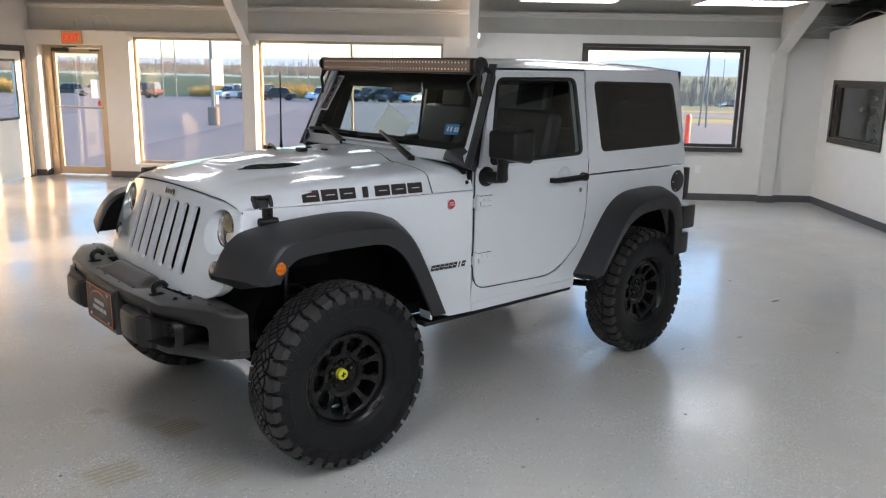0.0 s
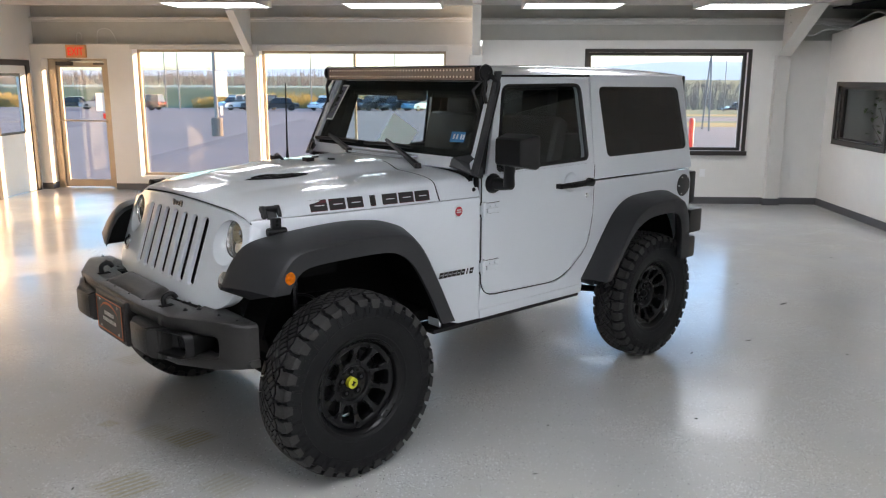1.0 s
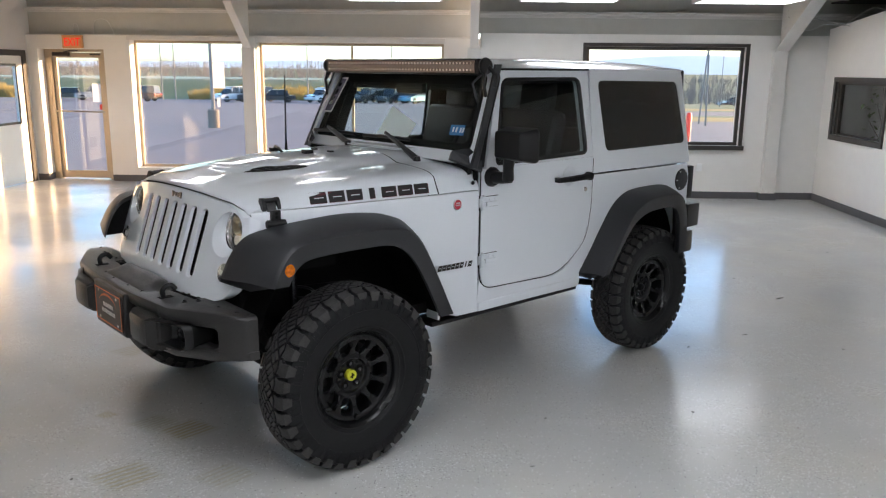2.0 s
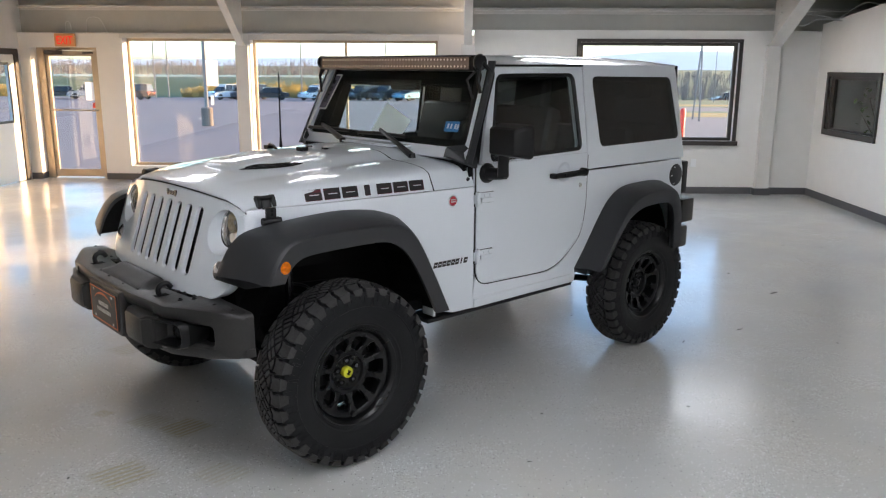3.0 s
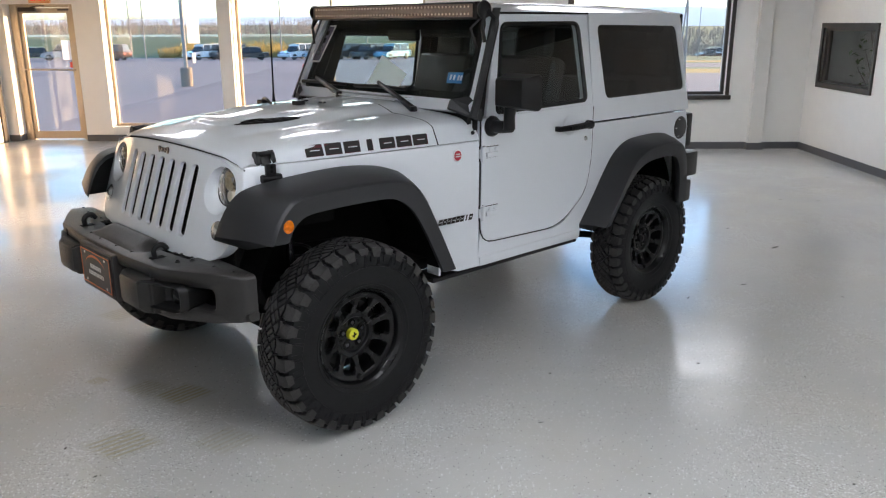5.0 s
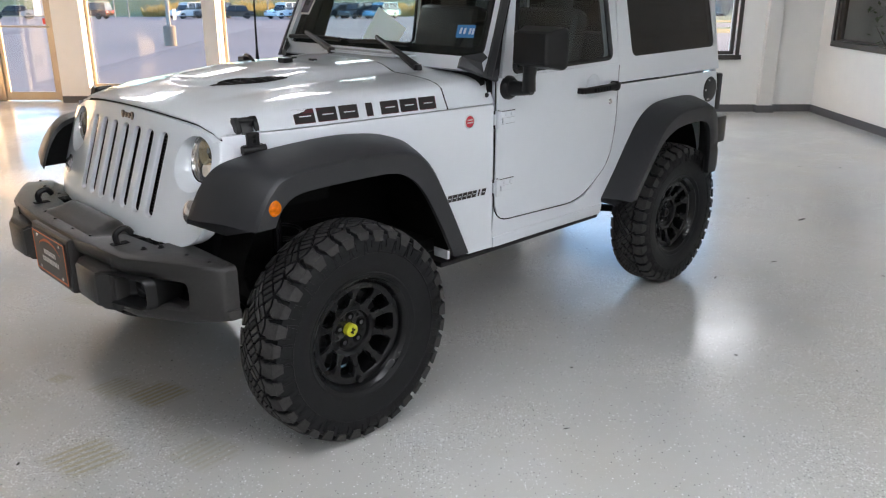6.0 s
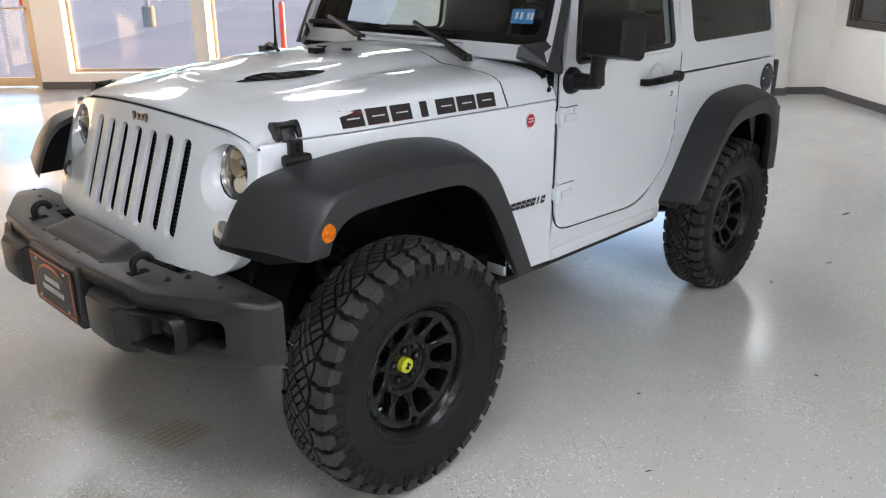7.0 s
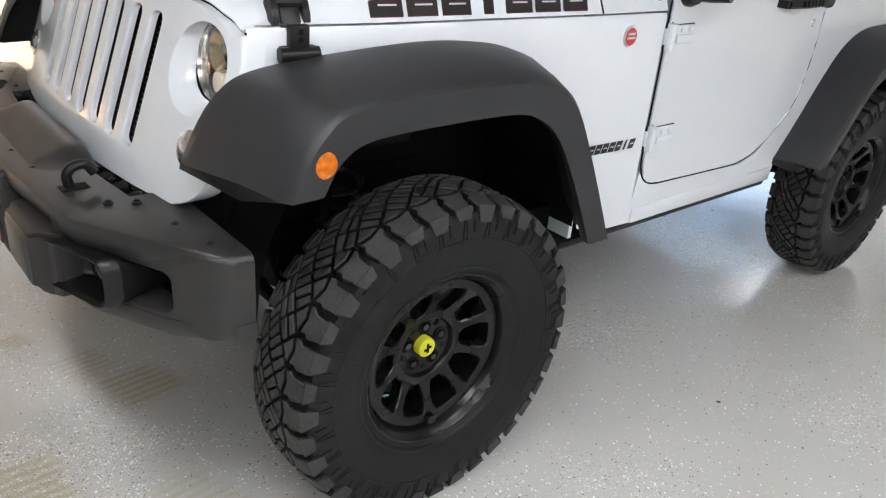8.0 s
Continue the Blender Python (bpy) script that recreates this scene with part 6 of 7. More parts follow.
part("mirror_arm", mirror_arm(), "black", CAR, "black mirror arm", smooth=True)
for ob in (part("mirror", mirror_head(), "black", CAR, "large black towing-style door mirror", smooth=True),):
    s = 1
    part("mirror_glass", box(B(), -1.104, -1.1005, min(s * 0.885, s * 1.095), max(s * 0.885, s * 1.095), 1.455, 1.605), "chrome", ob)

# --- antenna, fuel cap, rear lamps, bumper at the back
bm = tube(B(), [(-0.60, -0.655, 1.40), (-0.60, -0.655, 1.47), (-0.605, -0.655, 1.88)], [0.012, 0.006, 0.004], 6)
part("antenna", bm, "black", CAR, "thin black whip antenna")
cap = revolve(B(), [(0.0, 0.010), (0.060, 0.010), (0.075, 0.006), (0.080, 0.0)], 28, "y", (-2.985, 0.804, 1.165))
fc2 = part("fuel_cap", cap, "plastic", CAR, "round black fuel filler cover", smooth=True)
for k in range(6):
    a = 2 * math.pi * k / 6
    part("cap_bolt", revolve(B(), [(0.0, 0.016), (0.006, 0.014), (0.007, 0.0)], 8, "y", (-2.985 + 0.066 * math.cos(a), 0.804, 1.165 + 0.066 * math.sin(a))), "chrome", fc2)
side("tail_lamp", lambda: box(B(), -3.155, -3.078, 0.66, 0.80, 1.02, 1.255, 0.012), "black", label="black guarded tail lamp", smooth=True)
bm = box(B(), -3.28, -3.12, -0.80, 0.80, 0.79, 0.97, 0.02)
part("rear_bumper", bm, "bumper", CAR, "black rear bumper", smooth=True)
side("rear_step", lambda: box(B(), -3.22, -3.06, 0.62, 0.80, 0.60, 0.77, 0.03), "bumper", smooth=True)

# --- front bumper
def bump_ring(y, xb, xf, zt, zb, r=0.014):
    return [Vector((xb, y, zt - 0.004)), Vector((xf - r, y, zt)), Vector((xf - r * 0.3, y, zt - r * 0.3)), Vector((xf, y, zt - r)), Vector((xf - 0.004, y, zb + r)), Vector((xf - r, y, zb)), Vector((xb, y, zb))]


BUMP = part("front_bumper", loft(B(), [bump_ring(y, xb, xf, zt, zb) for y, xb, xf, zt, zb in (
    (-0.935, 0.54, 0.590, 0.852, 0.80), (-0.905, 0.53, 0.620, 0.866, 0.80), (-0.79, 0.52, 0.675, 0.874, 0.802), (-0.58, 0.605, 0.770, 0.876, 0.812), (-0.26, 0.638, 0.800, 0.877, 0.815), (0.0, 0.640, 0.803, 0.878, 0.815),
    (0.26, 0.638, 0.800, 0.877, 0.815), (0.58, 0.605, 0.770, 0.876, 0.812), (0.79, 0.53, 0.645, 0.874, 0.802), (0.890, 0.50, 0.578, 0.866, 0.80), (0.914, 0.50, 0.550, 0.852, 0.80))]),
    "bumper", CAR, "black textured off-road front bumper", smooth=True, angle=40)
bm = loft(B(), [bump_ring(y, xb, xf, zt, zb) for y, xb, xf, zt, zb in (
    (-0.92, 0.50, 0.55, 0.705, 0.665), (-0.80, 0.51, 0.655, 0.700, 0.652), (-0.58, 0.53, 0.750, 0.695, 0.640), (-0.30, 0.55, 0.780, 0.690, 0.632), (0.0, 0.55, 0.785, 0.690, 0.630),
    (0.30, 0.55, 0.780, 0.690, 0.632), (0.58, 0.53, 0.750, 0.695, 0.640), (0.80, 0.51, 0.655, 0.700, 0.652), (0.92, 0.50, 0.55, 0.705, 0.665))])
part("lower_rail", bm, "bumper", BUMP, smooth=True, angle=40)


def end_plate(s):
    """Bent face of one bumper end: a rounded outline round a deep open pocket."""
    def front(y):
        x = lerp(y, [(0.50, 0.780), (0.58, 0.771), (0.79, 0.650), (0.806, 0.641), (0.872, 0.602), (0.900, 0.574), (0.915, 0.550)])
        return x + (0.032 * min(1.0, max(0.0, (y - 0.58) / 0.21)) if s < 0 else 0.0)

    def line(inset, hole=False):
        g = inset
        if hole:
            return rounded([(0.50, 0.702 + g), (0.806 - g, 0.700 + g), (0.806 - g, 0.806 - g), (0.50, 0.800 - g)], [0.002, 0.034, 0.030, 0.002], 6)
        return rounded([(0.50, 0.662 + g), (0.915 - g, 0.660 + g), (0.915 - g, 0.864 - g), (0.50, 0.864 - g)], [0.002, 0.036, 0.026, 0.002], 6)

    def ring(pts, back, flat=None):
        return [Vector((front(y) - back if flat is None else flat, y, z)) for y, z in pts]

    rings = [ring(line(0.0), 0, 0.50), ring(line(0.0), 0.016), ring(line(0.003), 0.006), ring(line(0.009), 0.0), ring(line(-0.006, True), 0.0), ring(line(-0.001, True), 0.003), ring(line(0.003, True), 0.010), ring(line(0.006, True), 0.030)]
    return loft(B(), rings, caps=False)


for s in (1, -1):
    bm = end_plate(s)
    part("end_plate", flip_y(bm) if s < 0 else bm, "bumper", BUMP, smooth=True, angle=50)
    # black plates line the pocket: its shade is put into their colour
    bm = box(B(), 0.535, 0.55, 0.40, 0.80, 0.655, 0.80)
    box(bm, 0.55, 0.60, 0.40, 0.80, 0.690, 0.696)
    box(bm, 0.55, 0.60, 0.40, 0.80, 0.812, 0.818)
    box(bm, 0.55, 0.60, 0.803, 0.809, 0.69, 0.81)
    part("pocket", flip_y(bm) if s < 0 else bm, "gap", BUMP)
    # nose block beside the plate, and the lamp tube in it
    r = lambda x, y0, y1, z0, z1: [Vector((x, y0, z0)), Vector((x, y1, z0)), Vector((x, y1, z1)), Vector((x, y0, z1))]  # noqa: E731
    bm = loft(B(), [r(0.60, 0.265, 0.54, 0.655, 0.818), r(0.795, 0.270, 0.535, 0.660, 0.818), r(0.826, 0.282, 0.492, 0.668, 0.812), r(0.838, 0.300, 0.470, 0.684, 0.798)])
    bmesh.ops.bevel(bm, geom=bm.edges[:], offset=0.01, segments=2, affect="EDGES")
    part("nose_block", flip_y(bm) if s < 0 else bm, "bumper", BUMP, smooth=True, angle=40)
    # scoop that opens forwards and outwards, with the lamp deep in its outer end
    def scoop(stations):
        out = []
        for x, cy, w, h in stations:
            o = rounded([(-w, -h * 0.92), (w, -h), (w, h), (-w, h * 0.92)], [0.02, 0.04, 0.04, 0.02], 6)
            out.append([Vector((x - 0.34 * p[0], cy + p[0], 0.750 + p[1])) for p in o])
        bm = loft(B(), out, caps=False)
        return flip_y(bm) if s < 0 else bm
    part("lamp_bezel", scoop(((0.745, 0.588, 0.116, 0.062), (0.774, 0.588, 0.116, 0.062), (0.782, 0.588, 0.112, 0.058), (0.780, 0.588, 0.108, 0.054), (0.768, 0.590, 0.103, 0.050))), "black", BUMP, smooth=True, angle=50)
    part("lamp_housing", scoop(((0.770, 0.589, 0.104, 0.051), (0.735, 0.596, 0.086, 0.046), (0.700, 0.610, 0.062, 0.044), (0.660, 0.612, 0.055, 0.043))), "black", BUMP, smooth=True, angle=50)
    # outside of the housing in flat black, painted as the pocket's shade
    part("lamp_housing_back", scoop(((0.747, 0.588, 0.1155, 0.0615), (0.700, 0.596, 0.10, 0.055), (0.62, 0.61, 0.07, 0.05))), "gap", BUMP, smooth=True, angle=50)
    fg = part("fog_lamp", revolve(B(), [(0.0, 0.010), (0.020, 0.008), (0.034, 0.0), (0.040, -0.004), (0.040, -0.04)], 24, "x"), "fog", BUMP, "small round fog lamp", smooth=True)
    fg.matrix_basis = Matrix.Translation((0.722, s * 0.612, 0.751)) @ pose(0, 0, 0, 0, 0, s * 12)
    # tow hook
    bm = tube(B(), smooth_line([(0.708, s * 0.415, 0.868), (0.716, s * 0.415, 0.906), (0.700, s * 0.415, 0.926), (0.672, s * 0.415, 0.928), (0.654, s * 0.418, 0.906)], 4), 0.0125, 10)
    part("tow_hook", bm, "black", BUMP, "black tow hook", smooth=True)
    part("hook_slot", box(B(), 0.672, 0.735, s * 0.415 - 0.016, s * 0.415 + 0.022, 0.8765, 0.8785), "gap", BUMP)
    for x, y, r in ((0.669, 0.546, 0.012), (0.614, 0.572, 0.012), (0.586, 0.716, 0.009), (0.564, 0.844, 0.009), (0.744, 0.242, 0.009), (0.757, 0.096, 0.009), (0.612, 0.405, 0.008), (0.600, 0.440, 0.008), (0.590, 0.520, 0.008)):
        tall = 0.011 if r > 0.01 else 0.005
        bt = revolve(B(), [(0.0, tall), (r * 0.55, tall), (r * 0.6, tall * 0.5), (r, tall * 0.4), (r, 0.0)], 8, "z", (x, s * y, 0.8755))
        part("bolt", bt, "black", BUMP)
    revb = revolve(B(), [(0.0, 0.012), (0.010, 0.010), (0.013, 0.0)], 8, "x", (0.775, s * 0.44, 0.652))
    part("bolt", revb, "black", BUMP)
bm = box(B(), 0.575, 0.632, -0.52, 0.52, 0.815, 0.836, 0.004)
for k in range(13):
    y = -0.48 + 0.08 * k
    box(bm, 0.590 - 0.09 * abs(y) ** 2, 0.625 - 0.09 * abs(y) ** 2, y - 0.022, y + 0.022, 0.836, 0.856, 0.006)
part("air_dam", bm, "gap", BUMP, "black toothed rubber strip behind the bumper")
# pressed cover plate that swells up towards the grille
rings = []
for k in range(25):
    y = -0.30 + 0.025 * k
    f = min(1.0, (0.30 - abs(y)) / 0.09)
    f = f * f * (3 - 2 * f)
    rings.append([Vector((x, y, 0.873 + (z - 0.873) * f)) for x, z in ((0.752, 0.874), (0.738, 0.882), (0.712, 0.890), (0.685, 0.898), (0.660, 0.908), (0.640, 0.913), (0.622, 0.911), (0.610, 0.902), (0.606, 0.874))])
part("winch_cover", loft(B(), rings, closed=False), "bumper", BUMP, smooth=True, angle=60)
# plate
bm = box(B(), 0.75, 0.822, -0.205, 0.205, 0.640, 0.862, 0.012)
part("plate_mount", bm, "bumper", BUMP)
pl = part("licence_plate", box(B(), 0.823, 0.829, -0.178, 0.178, 0.662, 0.842, 0.003), "plate", CAR, "dark dealer plate with orange border and arch")
bm = B()
for a, b, c, d in ((-0.173, 0.173, 0.832, 0.837), (-0.173, 0.173, 0.667, 0.672), (-0.173, -0.168, 0.672, 0.832), (0.168, 0.173, 0.672, 0.832)):
    box(bm, 0.829, 0.8305, a, b, c, d)
part("border", bm, "orange", pl)
bm = B()
prev = None
for k in range(17):
    a = math.pi * k / 16
    row = [bm.verts.new((0.8305, -0.125 * math.cos(a), 0.755 + 0.055 * math.sin(a))), bm.verts.new((0.8305, -0.125 * math.cos(a), 0.755 + (0.055 + 0.012 * math.sin(a)) * math.sin(a) + 0.001))]
    if prev:
        bm.faces.new((prev[0], row[0], row[1], prev[1]))
    prev = row
part("arch", bm, "orange", pl)
for z, w in ((0.762, 0.066), (0.728, 0.092)):
    n = 8 if z > 0.75 else 10
    for k in range(n):
        y = -w + 2 * w * (k + 0.5) / n
        part("print_bar", box(B(), 0.829, 0.8303, y - w / n * 0.62, y + w / n * 0.62, z - 0.010, z + 0.010), "grey_print", pl)
for y in (-0.12, 0.12):
    for z in (0.82, 0.684):
        part("screw", revolve(B(), [(0.0, 0.004), (0.007, 0.003), (0.008, 0.0)], 8, "x", (0.829, y, z)), "chrome", pl)

# --- wheels
def tyre_mesh():
    bm = B()
    prof = [(0.232, -0.106), (0.244, -0.119), (0.272, -0.134), (0.31, -0.143), (0.36, -0.148), (0.400, -0.145), (0.420, -0.136), (0.428, -0.118), (0.431, -0.08), (0.433, 0.0)]
    prof = prof + [(r, -y) for r, y in reversed(prof[:-1])]
    revolve(bm, prof, 72, "y")
    revolve(bm, [(0.258, 0.126), (0.262, 0.1325), (0.268, 0.1345), (0.272, 0.1330)], 72, "y")
    revolve(bm, [(0.352, 0.147), (0.354, 0.1492), (0.357, 0.1492), (0.359, 0.1478)], 72, "y")
    return bm


def tread_mesh():
    """Tread blocks, shoulder lugs and the raised bars on the outer sidewall."""
    bm = B()
    n, hw = 36, 0.147

    def block(pts, r0, r1, gap=0.0040, chamfer=0.0022):
        """One block: its outline drawn in by half a groove, with a small chamfer round the top."""
        ca = sum(a for a, _ in pts) / len(pts)
        cy = sum(y for _, y in pts) / len(pts)

        def ring(inset, r, foot=False):
            out = []
            m = len(pts)
            flat = [Vector(((a - ca) * R_TYRE, y - cy)) for a, y in pts]
            area = sum(flat[i].x * flat[(i + 1) % m].y - flat[(i + 1) % m].x * flat[i].y for i in range(m))
            sg = 1 if area > 0 else -1
            for i in range(m):
                u = (flat[i] - flat[i - 1]).normalized()
                v = (flat[(i + 1) % m] - flat[i]).normalized()
                nu, nv = Vector((-u.y, u.x)) * sg, Vector((-v.y, v.x)) * sg
                b = nu + nv
                q = flat[i] + b * (inset / max(0.45, 1 + nu.dot(nv)))
                y2 = cy + q.y
                rr = r if foot else r - 0.020 * (abs(y2) / hw) ** 4
                t = ca + q.x / R_TYRE
                out.append(bm.verts.new((rr * math.cos(t), y2, rr * math.sin(t))))
            return out
        lo, mid, hi = ring(gap * 0.8, r0, True), ring(gap, r1 - chamfer), ring(gap + chamfer, r1)
        for a, b in ((lo, mid), (mid, hi)):
            for i in range(len(pts)):
                j = (i + 1) % len(pts)
                # sides take the dark dust-free rubber, which also paints the groove's shade
                bm.faces.new((a[i], a[j], b[j], b[i])).material_index = 1 if a is lo else 0
        bm.faces.new(hi)

    def proud(q, s, y0, y1):
        base = [bm.verts.new((r * math.cos(t), s * (y + y0), r * math.sin(t))) for t, r, y in q]
        face = [bm.verts.new((r * math.cos(t), s * (y + y1), r * math.sin(t))) for t, r, y in q]
        bm.faces.new(face)
        for i in range(4):
            j = (i + 1) % 4
            bm.faces.new((base[i], base[j], face[j], face[i]))

    st = 2 * math.pi / n
    col = 0.0365

    def at(i, j):
        return (i * st, j * col)

    def rhomb(i, j):
        """One diamond of the lattice, cut in two by a sipe across it."""
        le, up, ri, dn = at(i - 0.5, j), at(i, j + 1), at(i + 0.5, j), at(i, j - 1)
        half = lambda p, q, f=0.5: (p[0] + (q[0] - p[0]) * f, p[1] + (q[1] - p[1]) * f)  # noqa: E731
        if int(i * 2 + j) % 3:
            m0, m1 = half(le, dn, 0.55), half(up, ri, 0.45)
            block([le, up, m1, m0], 0.424, R_TYRE, 0.0040)
            block([m0, m1, ri, dn], 0.424, R_TYRE, 0.0040)
        else:
            m0, m1 = half(le, up, 0.45), half(dn, ri, 0.55)
            block([le, m0, m1, dn], 0.424, R_TYRE, 0.0040)
            block([m0, up, ri, m1], 0.424, R_TYRE, 0.0040)

    for k in range(n):
        rhomb(k, 0)
        for s in (1, -1):
            rhomb(k + 0.5, s)
            o, long = k * st, k % 2 == 0
            # half diamond that closes the lattice, then the shoulder lug with a wavy gap to its neighbour
            block([(o, s * (col + 0.002)), (o + 0.48 * st, s * (2 * col - 0.001)), (o + 0.05 * st, s * (2 * col + 0.009)), (o - 0.46 * st, s * (2 * col - 0.001))], 0.424, R_TYRE, 0.0040)
            w = 0.44 if long else 0.38
            block([(o + 0.05 * st, s * (2 * col + 0.009)), (o + 0.49 * st, s * (2 * col - 0.001)), (o + 0.52 * st, s * 0.094), (o + 0.40 * st, s * 0.107), (o + w * st, s * 0.146),
                   (o - w * st, s * 0.146), (o - 0.52 * st, s * 0.107), (o - 0.40 * st, s * 0.094), (o - 0.47 * st, s * (2 * col - 0.001))], 0.424, R_TYRE, 0.0052, 0.003)
            r_in = 0.398 if long else 0.412
            proud([(o - 0.36 * st, 0.440, 0.138), (o + 0.38 * st, 0.440, 0.138), (o + 0.28 * st, r_in, 0.1450), (o - 0.24 * st, r_in, 0.1450)], s, -0.006, 0.0045)
    # wedge-shaped bars moulded round the outer sidewall: an outline of two legs and a foot every second time
    for k in range(64):
        a = 2 * math.pi * k / 64
        w = 0.0045
        long = k % 2 == 0
        r0 = 0.352 if long else 0.376
        lean = 0.016 if long else -0.004
        count = len(bm.faces)
        proud([(a - w, r0, 0.1478), (a + w, r0, 0.1478), (a + w + lean, 0.406, 0.1448), (a - w + lean, 0.406, 0.1448)], 1, -0.003, 0.0026)
        if long:
            proud([(a + 0.044 - w, 0.362, 0.1476), (a + 0.044 + w, 0.362, 0.1476), (a + 0.030 + w, 0.406, 0.1448), (a + 0.030 - w, 0.406, 0.1448)], 1, -0.003, 0.0026)
            proud([(a, 0.352, 0.1478), (a + 0.046, 0.358, 0.1478), (a + 0.046, 0.363, 0.1476), (a, 0.357, 0.1478)], 1, -0.003, 0.0026)
        bm.faces.ensure_lookup_table()
        for f in bm.faces[count:]:
            f.material_index = 1
    return bm


def slim(bm):
    """The inner half is a little narrower than the outer."""
    for v in bm.verts:
        if v.co.y < 0:
            v.co.y *= 0.60
    return bm


TYRE = mesh_of("tyre", slim(tyre_mesh()), "rubber", True, 40)
TREAD = mesh_of("tread", slim(tread_mesh()), "tread")
TREAD.materials.append(M["rubber"])


def rim_mesh():
    """Barrel and lip, about the wheel's middle plane; +y is the outer side."""
    bm = B()
    revolve(bm, [(0.236, -0.08), (0.215, -0.08), (0.198, -0.05), (0.198, 0.03), (0.206, 0.060), (0.216, 0.080), (0.221, 0.088), (0.224, 0.100), (0.229, 0.109), (0.236, 0.114), (0.242, 0.121), (0.247, 0.121), (0.248, 0.110), (0.240, 0.103)], 72, "y")
    return bm


def face_mesh():
    """Ten-spoke face: hub disc with a deep bowl, and the outer ring that carries the spokes."""
    bm = B()
    revolve(bm, [(0.030, 0.026), (0.034, 0.033), (0.078, 0.034), (0.084, 0.037), (0.087, 0.049), (0.090, 0.052), (0.106, 0.053), (0.112, 0.051), (0.115, 0.044), (0.115, 0.0), (0.030, 0.0)], 60, "y", closed=True)
    revolve(bm, [(0.190, 0.048), (0.191, 0.084), (0.195, 0.088), (0.209, 0.091), (0.217, 0.089), (0.219, 0.078)], 60, "y")
    return bm


def spoke_mesh():
    bm = B()
    rings = []
    for r, w, y in ((0.106, 0.027, 0.053), (0.119, 0.0165, 0.058), (0.145, 0.0135, 0.068), (0.172, 0.0150, 0.079), (0.185, 0.0225, 0.085), (0.197, 0.038, 0.0885)):
        rings.append([Vector((r, y - 0.040, -w)), Vector((r, y - 0.004, -w)), Vector((r, y, -w + 0.004)), Vector((r, y, w - 0.004)), Vector((r, y - 0.004, w)), Vector((r, y - 0.040, w))])
    return loft(bm, rings)


SPOKE = mesh_of("spoke", spoke_mesh(), "wheel", True, 35)
RIM = mesh_of("rim", rim_mesh(), "wheel", True, 40)
FACE = mesh_of("face", face_mesh(), "wheel", True, 35)


def nuts_mesh():
    return revolve(B(), [(0.0, 0.041), (0.010, 0.041), (0.0115, 0.036), (0.0115, 0.020)], 6, "y", (0.058, 0, 0))


def holes_mesh():
    bm = B()
    for k in range(5):
        a = 2 * math.pi * k / 5 + 0.3
        c = (0.058 * math.cos(a), 0, 0.058 * math.sin(a))
        revolve(bm, [(0.0, 0.0346), (0.0165, 0.0350)], 18, "y", c)
        revolve(bm, [(0.0165, 0.0350), (0.0185, 0.0382), (0.0210, 0.0355)], 18, "y", c)
        a += math.pi / 5
        c = (0.068 * math.cos(a), 0, 0.068 * math.sin(a))
        revolve(bm, [(0.0, 0.0348), (0.008, 0.0352)], 12, "y", c)
    return bm


NUTS, LUGS = mesh_of("lug_nut", nuts_mesh(), "chrome_dark"), mesh_of("lug_holes", holes_mesh(), "gap")
CAPM = mesh_of("cap", revolve(B(), [(0.0, 0.054), (0.022, 0.0535), (0.027, 0.051), (0.028, 0.046), (0.028, 0.025)], 28, "y"), "yellow", True)
CAPB = mesh_of("cap", revolve(B(), [(0.0, 0.054), (0.022, 0.0535), (0.027, 0.051), (0.028, 0.046), (0.028, 0.025)], 28, "y"), "black", True)
MARK = B()
box(MARK, -0.004, 0.004, 0.0535, 0.0548, -0.014, 0.014)
box(MARK, -0.012, 0.004, 0.0535, 0.0548, -0.002, 0.006)
box(MARK, 0.004, 0.012, 0.0535, 0.0548, -0.008, 0.0)
MARK = mesh_of("cap_mark", MARK, "gap")
VALVE = B()
revolve(VALVE, [(0.0, 0.108), (0.007, 0.108), (0.0135, 0.106), (0.015, 0.098), (0.015, 0.084)], 14, "y", (0.200 * math.cos(-1.53), 0, 0.200 * math.sin(-1.53)))
VALVE = mesh_of("valve", VALVE, "wheel", True)
DISC = mesh_of("brake_disc", revolve(B(), [(0.06, 0.0), (0.165, 0.0), (0.165, -0.028), (0.06, -0.028)], 40, "y"), "steel_dark")
# added black disc: the shade behind the spokes is put into its colour
BACKING = mesh_of("dust_shield", revolve(B(), [(0.04, -0.050), (0.192, -0.050), (0.196, -0.044), (0.196, -0.056), (0.04, -0.056)], 40, "y"), "under")
DRUM = mesh_of("brake_caliper", box(B(), -0.07, 0.07, -0.05, 0.012, 0.10, 0.185, 0.012), "under")


